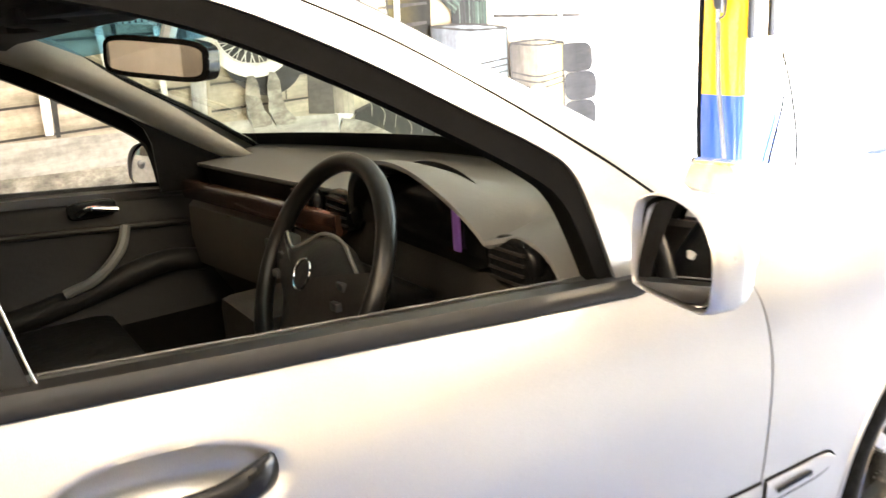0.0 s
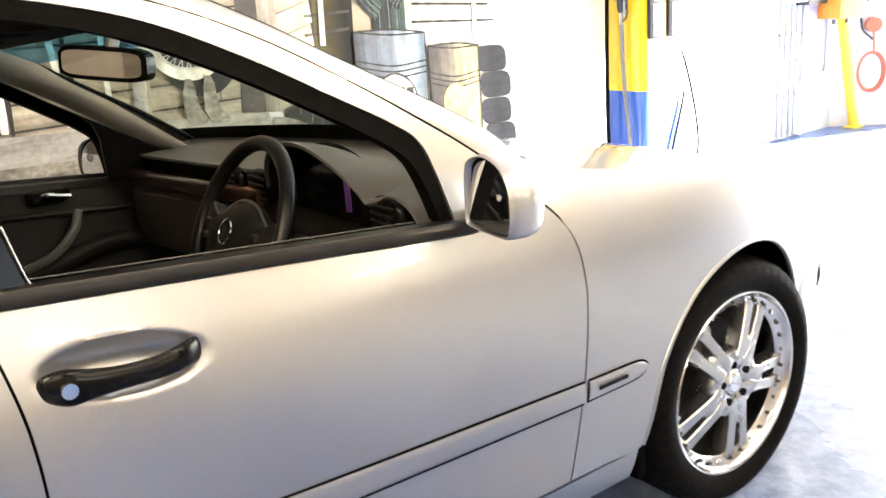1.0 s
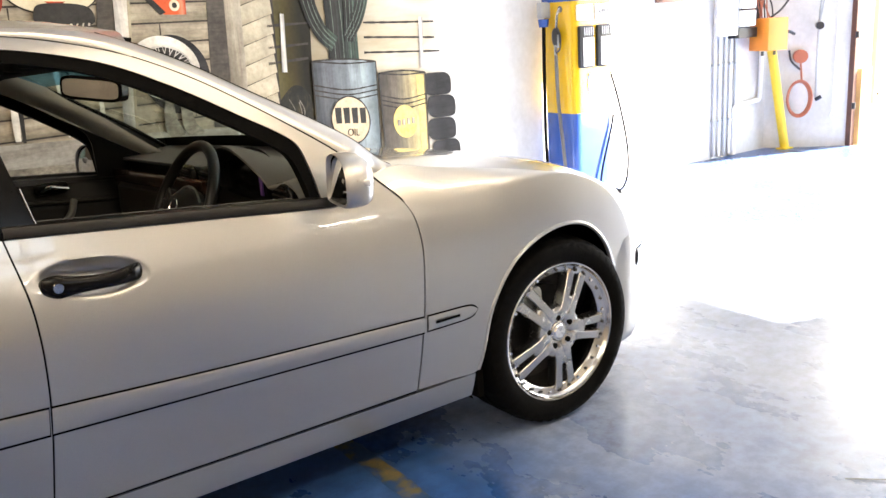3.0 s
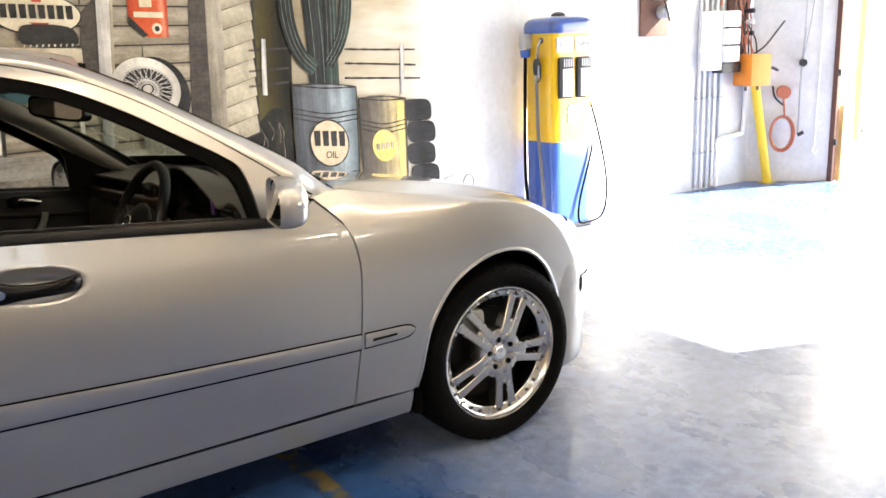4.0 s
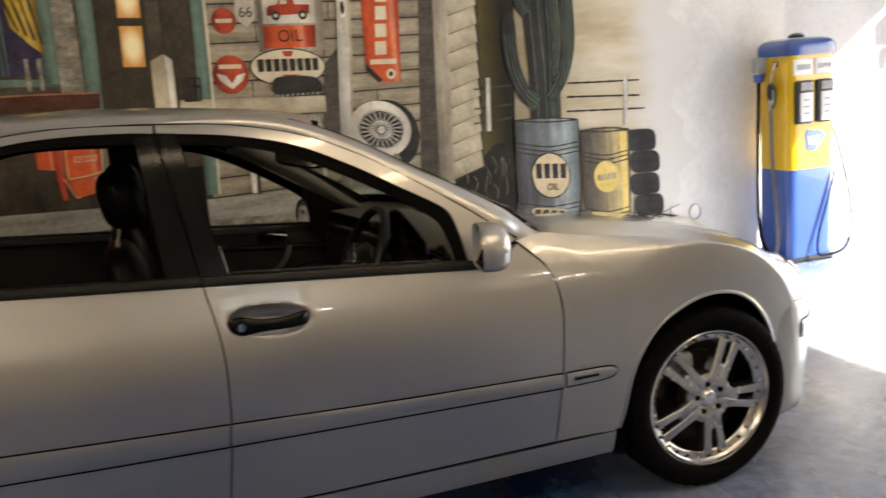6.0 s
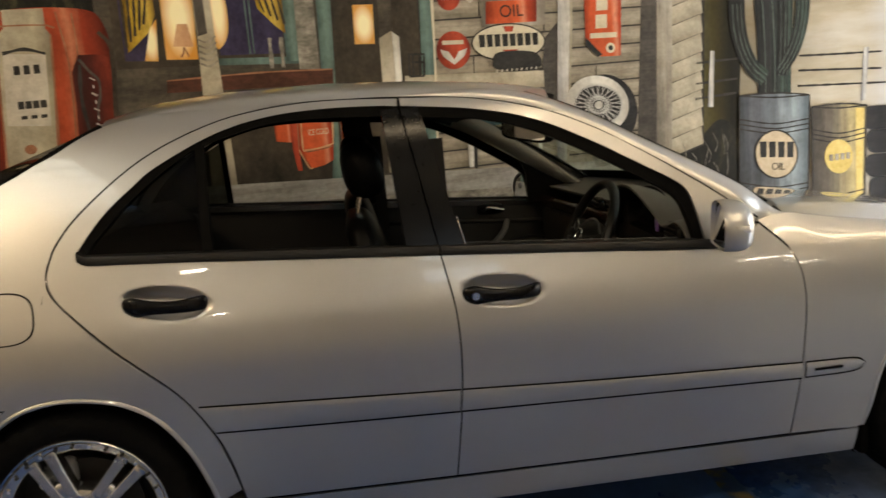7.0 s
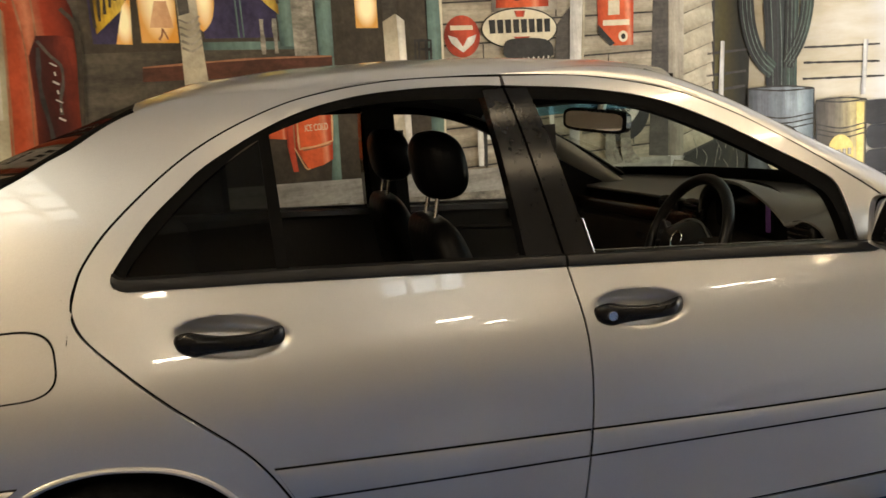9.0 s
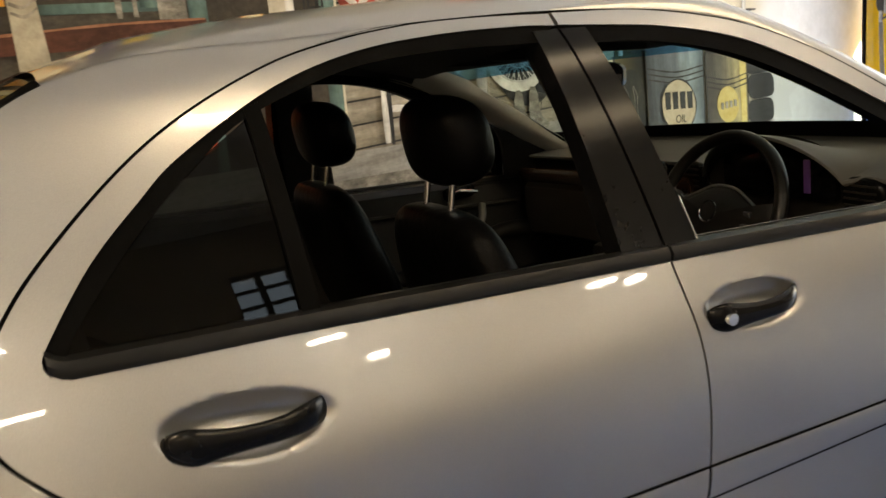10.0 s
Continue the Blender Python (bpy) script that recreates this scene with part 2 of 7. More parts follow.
OUTWALL = plain("sunlit_stucco", (0.78, 0.77, 0.74), 0.85, vary=0.06, scale=4, relief=0.1)
CONCRETE = plain("pale_concrete", (0.50, 0.49, 0.47), 0.85, vary=0.15, scale=3, relief=0.2)
CEILM = plain("pale_ceiling_boards", (0.74, 0.71, 0.65), 0.8, vary=0.15, scale=3)
BACKM = plain("tan_rear_wall", (0.360, 0.318, 0.258), 0.8, vary=0.15, scale=2)


def glow(name, color, power):
    m, n, l, b = material(name)
    b.inputs["Base Color"].default_value = rgba(color)
    b.inputs["Emission Color"].default_value = rgba(color)
    b.inputs["Emission Strength"].default_value = power
    return m


TUBE = glow("lit_tube", (1.0, 0.82, 0.58), 3.5)
FARTUBE = glow("lit_wall_tube", (1.0, 0.92, 0.80), 7.5)

# ---- geometry helpers ----
def thing(name, x=0.0, y=0.0, z=0.0, rz=0.0, label="", category="", group="", kind=""):
    ob = new(name)
    ob.empty_display_size = 0.1
    ob.matrix_world = pose(x, y, z, 0, 0, rz)
    return tagged(ob, label, category, group, kind)


def mesh_of(name, bm, mat, smooth=True):
    bmesh.ops.recalc_face_normals(bm, faces=bm.faces)
    me = bpy.data.meshes.new(name)
    for f in bm.faces:
        f.smooth = smooth
    if smooth:
        for e in bm.edges:
            if len(e.link_faces) == 2 and e.calc_face_angle(0.0) > 0.66:
                e.smooth = False
    bm.to_mesh(me)
    bm.free()
    me.materials.append(mat)
    return me


def part(name, bm, mat, parent=None, label="", smooth=True):
    ob = new(name, mesh_of(name, bm, mat, smooth))
    if parent is not None:
        ob.parent = parent
    if label:
        ob["label"] = label
    return ob


def box(bm, c, s, bevel=0.0, m=None):
    mat = Matrix.Translation(c) @ Matrix.Diagonal((s[0], s[1], s[2], 1))
    r = bmesh.ops.create_cube(bm, size=1.0, matrix=(m @ mat) if m else mat)
    if bevel:
        edges = list({e for v in r["verts"] for e in v.link_edges})
        bmesh.ops.bevel(bm, geom=edges, offset=bevel, segments=2, affect="EDGES", profile=0.6)
    return bm


def boxed(c, s, bevel=0.0, m=None):
    return box(bmesh.new(), c, s, bevel, m)


def cyl(bm, p0, p1, r0, r1=None, n=16, caps=True):
    p0, p1 = Vector(p0), Vector(p1)
    d = p1 - p0
    m = Matrix.Translation((p0 + p1) / 2) @ d.to_track_quat("Z", "Y").to_matrix().to_4x4()
    bmesh.ops.create_cone(bm, cap_ends=caps, segments=n, radius1=r0, radius2=r0 if r1 is None else r1, depth=d.length, matrix=m)
    return bm


def cr(pts, n):
    """n + 1 points along a Catmull-Rom curve through pts, even in the points' own count."""
    p = [np.array(q, float) for q in pts]
    if len(p) == 2:
        return [p[0] + (p[1] - p[0]) * k / n for k in range(n + 1)]
    p = [2 * p[0] - p[1]] + p + [2 * p[-1] - p[-2]]
    out = []
    for k in range(n + 1):
        t = k / n * (len(p) - 3)
        i = min(int(t), len(p) - 4)
        t -= i
        a, b, c, d = p[i:i + 4]
        out.append(0.5 * (2 * b + (c - a) * t + (2 * a - 5 * b + 4 * c - d) * t * t + (3 * b - a - 3 * c + d) * t ** 3))
    return out


def tube(bm, pts, r, n=8, res=None, r1=None):
    """A round bar swept along a smooth curve through pts."""
    res = res or max(2, 6 * (len(pts) - 1))
    path = [Vector(q) for q in cr(pts, res)]
    rings = []
    side = None
    for k, q in enumerate(path):
        d = (path[min(k + 1, res)] - path[max(k - 1, 0)]).normalized()
        if side is None:
            side = d.cross(Vector((0, 0, 1)) if abs(d.z) < 0.9 else Vector((1, 0, 0))).normalized()
        side = (side - d * side.dot(d)).normalized()
        up = d.cross(side)
        rr = r if r1 is None else r + (r1 - r) * k / res
        rings.append([bm.verts.new(q + rr * (math.cos(a) * side + math.sin(a) * up)) for a in (2 * math.pi * j / n for j in range(n))])
    for a, b in zip(rings, rings[1:]):
        for j in range(n):
            bm.faces.new((a[j], a[(j + 1) % n], b[(j + 1) % n], b[j]))
    bm.faces.new(rings[0])
    bm.faces.new(rings[-1])
    return bm


def grid(bm, rows):
    """A sheet of quads through rows of 3D points."""
    vs = [[bm.verts.new(p) for p in row] for row in rows]
    for a, b in zip(vs, vs[1:]):
        for j in range(len(a) - 1):
            bm.faces.new((a[j], a[j + 1], b[j + 1], b[j]))
    return vs


def lathe(bm, profile, n=48, closed=False, m=None):
    """Turns (radius, y) pairs about the y axis."""
    rings = []
    for k in range(n):
        a = 2 * math.pi * k / n
        rings.append([bm.verts.new((m or Matrix()) @ Vector((r * math.cos(a), y, r * math.sin(a)))) for r, y in profile])
    for k in range(n):
        a, b = rings[k], rings[(k + 1) % n]
        for j in range(len(profile) - (0 if closed else 1)):
            j2 = (j + 1) % len(profile)
            bm.faces.new((a[j], a[j2], b[j2], b[j]))
    return bm


def prism(bm, outline, depth, m=None):
    """A flat outline of (x, z) pairs, given depth along y."""
    m = m or Matrix()
    a = [bm.verts.new(m @ Vector((x, 0, z))) for x, z in outline]
    b = [bm.verts.new(m @ Vector((x, depth, z))) for x, z in outline]
    bm.faces.new(a)
    bm.faces.new(b[::-1])
    for k in range(len(a)):
        j = (k + 1) % len(a)
        bm.faces.new((a[k], a[j], b[j], b[k]))
    return bm


def blob(bm, c, s, e=0.6, nu=28, nv=16, m=None):
    """A rounded body: a superellipsoid of half sizes s."""
    def pw(v, p):
        return math.copysign(abs(v) ** p, v)
    rows = []
    for j in range(nv + 1):
        ph = -math.pi / 2 + math.pi * j / nv
        row = []
        for i in range(nu):
            th = 2 * math.pi * i / nu
            p = Vector((s[0] * pw(math.cos(ph), e) * pw(math.cos(th), e), s[1] * pw(math.cos(ph), e) * pw(math.sin(th), e), s[2] * pw(math.sin(ph), e)))
            row.append(bm.verts.new((m or Matrix()) @ p + Vector(c)))
        rows.append(row)
    for a, b in zip(rows, rows[1:]):
        for i in range(nu):
            i2 = (i + 1) % nu
            bm.faces.new((a[i], a[i2], b[i2], b[i]))
    bmesh.ops.remove_doubles(bm, verts=bm.verts, dist=1e-5)
    return bm


def words(text, size, mat, parent, m, name="lettering", label=""):
    cu = bpy.data.curves.new(name, "FONT")
    cu.body, cu.size, cu.extrude, cu.align_x, cu.align_y = text, size, 0.0006, "CENTER", "CENTER"
    tmp = bpy.data.objects.new("t", cu)
    me = bpy.data.meshes.new_from_object(tmp)
    bpy.data.objects.remove(tmp)
    me.materials.append(mat)
    ob = new(name, me)
    ob.parent = parent
    ob.matrix_local = m
    if label:
        ob["label"] = label
    return ob

# ---- the garage ----
WALL_TURN = 10.416
WA, WB = 1.3237, 0.18381


def wall_y(x):
    return WA + WB * x


def wall_run(name, a, b, z0, z1, thick, mat, label):
    """A wall from a to b (seen face), with its thickness behind it, to the left of the way a to b."""
    a, b = Vector((a[0], a[1], 0)), Vector((b[0], b[1], 0))
    d = (b - a).normalized()
    n = Vector((-d.y, d.x, 0)) * thick
    bm = bmesh.new()
    vs = [bm.verts.new((p.x, p.y, z)) for z in (z0, z1) for p in (a, b, b + n, a + n)]
    for f in ((0, 1, 2, 3), (4, 5, 6, 7), (0, 1, 5, 4), (1, 2, 6, 5), (2, 3, 7, 6), (3, 0, 4, 7)):
        bm.faces.new([vs[k] for k in f])
    return tagged(part(name, bm, mat, smooth=False), label, "wall", kind="structure")


KINK = (4.25, wall_y(4.25))
CORNER = (6.80, 2.03)
JAMB = (7.30, 1.48)
DOOR_H, DOOR_Y = 3.47, -2.7
tagged(part("floor", boxed((1.15, -2.0, -0.1), (12.3, 9.6, 0.2)), FLOOR, smooth=False), "blue painted concrete garage floor, worn and scuffed, with door glare painted in", "floor", kind="structure")
tagged(part("ground", boxed((607.3, -2.0, -0.16), (1200, 1200, 0.3)), CONCRETE, smooth=False), "pale sunlit concrete yard outside the door", "ground", kind="structure")
wall_run("wall_north", (-5.0, wall_y(-5.0)), KINK, 0, CEIL, 0.25, PLASTER, "white plastered wall that carries a painted mural")
wall_run("wall_north_east", KINK, CORNER, 0, CEIL, 0.25, PLASTER, "white plastered wall with conduits and switchgear")
wall_run("wall_corner", CORNER, JAMB, 0, CEIL, 0.22, PLASTER, "white wall beside the garage door opening")
wall_run("wall_east", (7.30, DOOR_Y), (7.30, -6.2), 0, CEIL, 0.25, PLASTER, "white wall beyond the garage door")
tagged(part("lintel", boxed((7.42, (JAMB[1] + DOOR_Y) / 2, (DOOR_H + CEIL) / 2), (0.25, JAMB[1] - DOOR_Y, CEIL - DOOR_H)), PLASTER, smooth=False), "white lintel over the open garage door", "lintel", kind="structure")
tagged(part("wall_west", boxed((-5.12, -2.8, CEIL / 2), (0.24, 6.8, CEIL)), BACKM, smooth=False), "tan wall at the back of the garage", "wall", kind="structure")
# rear wall with a high window
WX0, WX1, WZ0, WZ1 = 0.10, 0.90, 2.70, 3.50
sw = bmesh.new()
box(sw, ((-5.25 + WX0) / 2, -6.32, CEIL / 2), (WX0 + 5.25, 0.24, CEIL))
box(sw, ((7.55 + WX1) / 2, -6.32, CEIL / 2), (7.55 - WX1, 0.24, CEIL))
box(sw, ((WX0 + WX1) / 2, -6.32, WZ0 / 2), (WX1 - WX0, 0.24, WZ0))
box(sw, ((WX0 + WX1) / 2, -6.32, (WZ1 + CEIL) / 2), (WX1 - WX0, 0.24, CEIL - WZ1))
tagged(part("wall_south", sw, BACKM, smooth=False), "tan rear wall with a high paned window", "wall", kind="structure")
win = thing("window_1", (WX0 + WX1) / 2, -6.3, WZ0, label="high steel-framed garage window with nine panes", category="window", kind="structure")
ww, wh = WX1 - WX0, WZ1 - WZ0
for k in range(4):
    part("window_bar", boxed((-ww / 2 + ww * k / 3, 0, wh / 2), (0.05, 0.06, wh)), DARKSTEEL, win, smooth=False)
for k in range(4):
    part("window_rail", boxed((0, 0.003, wh * k / 3), (ww, 0.05, 0.05)), DARKSTEEL, win, smooth=False)
for i in range(3):
    for j in range(3):
        p = part("pane", boxed((-ww / 2 + ww * (i + 0.5) / 3, 0, wh * (j + 0.5) / 3), (ww / 3 - 0.05, 0.006, wh / 3 - 0.05)), CLEAR, win, smooth=False)
        p.visible_shadow = False
# ceiling with a barred roof light
RX0, RX1, RY0, RY1 = -3.5, -2.5, -5.6, -2.6
cb = bmesh.new()
box(cb, ((-5.3 + RX0) / 2, -2.0, CEIL + 0.1), (RX0 + 5.3, 9.6, 0.2))
box(cb, ((7.6 + RX1) / 2, -2.0, CEIL + 0.1), (7.6 - RX1, 9.6, 0.2))
box(cb, ((RX0 + RX1) / 2, (-6.8 + RY0) / 2, CEIL + 0.1), (RX1 - RX0, RY0 + 6.8, 0.2))
box(cb, ((RX0 + RX1) / 2, (2.8 + RY1) / 2, CEIL + 0.1), (RX1 - RX0, 2.8 - RY1, 0.2))
tagged(part("ceiling", cb, CEILM, smooth=False), "pale boarded garage ceiling with a roof light", "ceiling", kind="structure")
rl = thing("window_2", (RX0 + RX1) / 2, (RY0 + RY1) / 2, CEIL + 0.05, label="steel-barred roof light with eighteen panes", category="roof light", kind="structure")
rw_, rh_ = RX1 - RX0, RY1 - RY0
for k in range(4):
    part("window_bar", boxed((-rw_ / 2 + rw_ * k / 3, 0, 0), (0.05, rh_, 0.06)), DARKSTEEL, rl, smooth=False)
for k in range(7):
    part("window_rail", boxed((0, -rh_ / 2 + rh_ * k / 6, 0.003), (rw_, 0.05, 0.05)), DARKSTEEL, rl, smooth=False)
for i in range(3):
    for j in range(6):
        p = part("pane", boxed((-rw_ / 2 + rw_ * (i + 0.5) / 3, -rh_ / 2 + rh_ * (j + 0.5) / 6, 0), (rw_ / 3 - 0.05, rh_ / 6 - 0.05, 0.006)), CLEAR, rl, smooth=False)
        p.visible_shadow = False
for fx, fz, fl in ((0.66, 2.30, 0.30), (-2.02, 3.19, 0.22), (-1.90, 2.37, 0.36), (3.30, 1.99, 0.30), (3.66, 1.93, 0.22), (1.02, 1.95, 0.16)):
    wl = thing("wall_lamp", fx, -6.2, fz, label="small lit tube lamp on the rear wall", category="lamp", group="wall lamps")
    part("housing", boxed((0, 0.03, 0), (fl + 0.06, 0.06, 0.09), 0.01), WHITEP, wl)
    part("tube", cyl(bmesh.new(), (-fl / 2, 0.085, 0), (fl / 2, 0.085, 0), 0.02, n=10), FARTUBE, wl)

for lx, ly, _w8 in LAMPS:
    lamp = thing("ceiling_lamp", lx, ly, CEIL, label="long twin-tube ceiling lamp giving warm light", category="lamp", group="ceiling lamps")
    part("housing", boxed((0, 0, -0.05), (1.4, 0.22, 0.09), 0.015), WHITEP, lamp)
    for dy in (-0.05, 0.05):
        part("tube", cyl(bmesh.new(), (-0.66, dy, -0.13), (0.66, dy, -0.13), 0.016, n=10), TUBE, lamp)

# garage door side: brown steel jamb, pale stop, posts outside
jamb = thing("door_jamb", JAMB[0], JAMB[1], 0, label="brown steel door jamb with hinge pins", category="door frame", kind="structure")
part("angle_iron", boxed((0.02, -0.025, DOOR_H / 2), (0.06, 0.05, DOOR_H), 0.004), BROWNB, jamb)
for hz in (0.35, 1.0, 1.75, 2.4):
    part("hinge_pin", cyl(bmesh.new(), (-0.01, -0.065, hz), (-0.01, -0.065, hz + 0.06), 0.018, n=10), DARKSTEEL, jamb)
tagged(part("door_stop", boxed((7.47, 1.43, 0.36), (0.18, 0.06, 0.72), 0.006), PINE), "short pale wooden board beside the jamb", "board", kind="structure")
tagged(part("outer_wall", boxed((11.6, 1.95, 1.9), (7.9, 0.25, 3.8)), OUTWALL, smooth=False), "sunlit pale wall outside the garage door", "wall", kind="structure")
post = thing("wooden_post", 8.35, 1.77, 0.28, label="pale pine plank fixed to the outside wall", category="plank")
part("plank", boxed((0, 0, 0.95), (0.14, 0.05, 1.9), 0.006), PINE, post)
for bz in (0.1, 1.75):
    part("bolt", cyl(bmesh.new(), (0, -0.04, bz), (0, -0.02, bz), 0.014, n=8), DARKSTEEL, post)

# ---- the car: right side towards -y, nose towards +x ----
ZS = [0.10, 0.15, 0.20, 0.25, 0.30, 0.36, 0.5, 0.62, 0.75, 0.86, 0.95, 1.0, 1.1, 1.2, 1.3, 1.4, 1.46, 1.52]
WS = [0.740, 0.776, 0.806, 0.826, 0.838, 0.846, 0.86, 0.868, 0.868, 0.855, 0.828, 0.814, 0.783, 0.748, 0.705, 0.648, 0.58, 0.48]
_z = np.linspace(0.0, 1.6, 641)
_w = np.interp(_z, ZS, WS)
_k = np.exp(-0.5 * (np.arange(-40, 41) * 0.0025 / 0.03) ** 2)
_w = np.convolve(np.pad(_w, 40, mode="edge"), _k / _k.sum(), mode="valid")


def plan(x):
    return 1 - 0.088 * max(0.0, x - 1.0) ** 2 * (1.6 if x > 1.5 else 1.0 + 0.6 * max(0.0, x - 1.0) / 0.5) - 0.06 * max(0.0, -1.0 - x) ** 2


def half(x, z):
    return float(np.interp(z, _z, _w)) * plan(x)


def lean(p):
    """The body hangs a little lower on its far side, and stands a little askew."""
    d = max(0.0, p[1] + 0.55)
    return (p[0] - 0.10 * d, p[1], p[2] - 0.033 * (p[1] + 0.85) - 0.015 * d)


def coons(bot, top, left, right, nu, nv):
    b, t = np.array(cr(bot, nu)), np.array(cr(top, nu))
    lf = np.array(cr(left, nv)) if left else np.array([b[0] + (t[0] - b[0]) * k / nv for k in range(nv + 1)])
    rt = np.array(cr(right, nv)) if right else np.array([b[-1] + (t[-1] - b[-1]) * k / nv for k in range(nv + 1)])
    u = np.linspace(0, 1, nu + 1)[None, :, None]
    v = np.linspace(0, 1, nv + 1)[:, None, None]
    return (1 - v) * b[None] + v * t[None] + (1 - u) * lf[:, None] + u * rt[:, None] - ((1 - u) * (1 - v) * b[0] + u * (1 - v) * b[-1] + (1 - u) * v * t[0] + u * v * t[-1])


def skin(bot, top, left=None, right=None, nu=30, nv=12, side=-1, inset=0.0, gap=0.0022, depth=0.018, dents=(), bm=None, flange=True, bulge=0.0, crown=0.0):
    """A body panel between four edges given as (x, z), laid on the side of the car, with its edges turned in."""
    g = coons(bot, top, left, right, nu, nv)
    if gap:
        h = g.copy()
        for a, b in ((0, 1), (-1, -2)):
            d = g[b] - g[a]
            h[a] = h[a] + d / np.maximum(np.linalg.norm(d, axis=-1, keepdims=True), 1e-6) * gap
            d = g[:, b] - g[:, a]
            h[:, a] = h[:, a] + d / np.maximum(np.linalg.norm(d, axis=-1, keepdims=True), 1e-6) * gap
        g = h
    bm = bm or bmesh.new()

    def lift(x, z, more=0.0):
        y = half(x, z) - inset - more
        for cx, cz, a, c, slope, deep in dents:
            dx, dz = x - cx, z - cz - slope * (x - cx)
            r = (dx / a) ** 2 + (dz / c) ** 2
            if r < 1:
                y -= deep * (1 - r) ** 1.15
        return lean((x, side * y, z))

    def roll(j):
        return crown * max(0.0, (j / nv - 0.66) / 0.34) ** 2.2

    grid(bm, [[lift(x, z, roll(j) - bulge * math.sin(math.pi * j / nv) ** 0.7) for x, z in row] for j, row in enumerate(g)])
    if flange:
        ring = [(*g[0, i], 0) for i in range(nu)] + [(*g[j, nu], j) for j in range(nv)] + [(*g[nv, i], nv) for i in range(nu, 0, -1)] + [(*g[j, 0], j) for j in range(nv, 0, -1)]
        a = [bm.verts.new(lift(x, z, roll(j))) for x, z, j in ring]
        c = [bm.verts.new(lift(x, z, roll(j) + depth)) for x, z, j in ring]
        for k in range(len(ring)):
            j = (k + 1) % len(ring)
            bm.faces.new((a[k], a[j], c[j], c[k]))
    return bm


car = thing("car", label="silver four-door saloon car with side windows open", category="car")

BELT = [(-1.335, 1.056), (-0.904, 1.028), (-0.277, 0.979), (0.12, 0.947), (0.514, 0.914)]
B_SEAM = [(-0.286, 0.315), (-0.253, 0.586), (-0.249, 0.80), (-0.277, 0.979)]
F_SEAM = [(0.751, 0.303), (0.773, 0.485), (0.783, 0.618), (0.786, 0.765), (0.757, 0.875), (0.665, 0.972)]
R_SEAM = [(-0.897, 0.328), (-0.923, 0.458), (-0.960, 0.556), (-1.040, 0.680), (-1.183, 0.813), (-1.268, 0.898), (-1.330, 0.967), (-1.350, 1.020), (-1.340, 1.0645)]
R_WIN = [(-1.262, 1.058), (-1.268, 1.073), (-1.257, 1.097), (-1.187, 1.180), (-1.110, 1.245), (-1.037, 1.297), (-0.878, 1.370), (-0.728, 1.405), (-0.565, 1.414), (-0.412, 1.409), (-0.3485, 1.402)]
R_OUT = [(-1.340, 1.0612), (-1.315, 1.113), (-1.250, 1.187), (-1.125, 1.287), (-1.010, 1.352), (-0.870, 1.403), (-0.745, 1.426), (-0.62, 1.436), (-0.49, 1.434), (-0.345, 1.425)]
F_WIN = [(-0.3415, 1.401), (-0.14, 1.377), (0.03, 1.336), (0.18, 1.266), (0.33, 1.178), (0.425, 1.121), (0.463, 1.085), (0.481, 1.02), (0.492, 0.955), (0.498, 0.916)]
F_OUT = [(-0.341, 1.428), (-0.14, 1.409), (0.055, 1.363), (0.21, 1.294), (0.36, 1.203), (0.51, 1.102), (0.60, 1.034), (0.667, 0.985)]

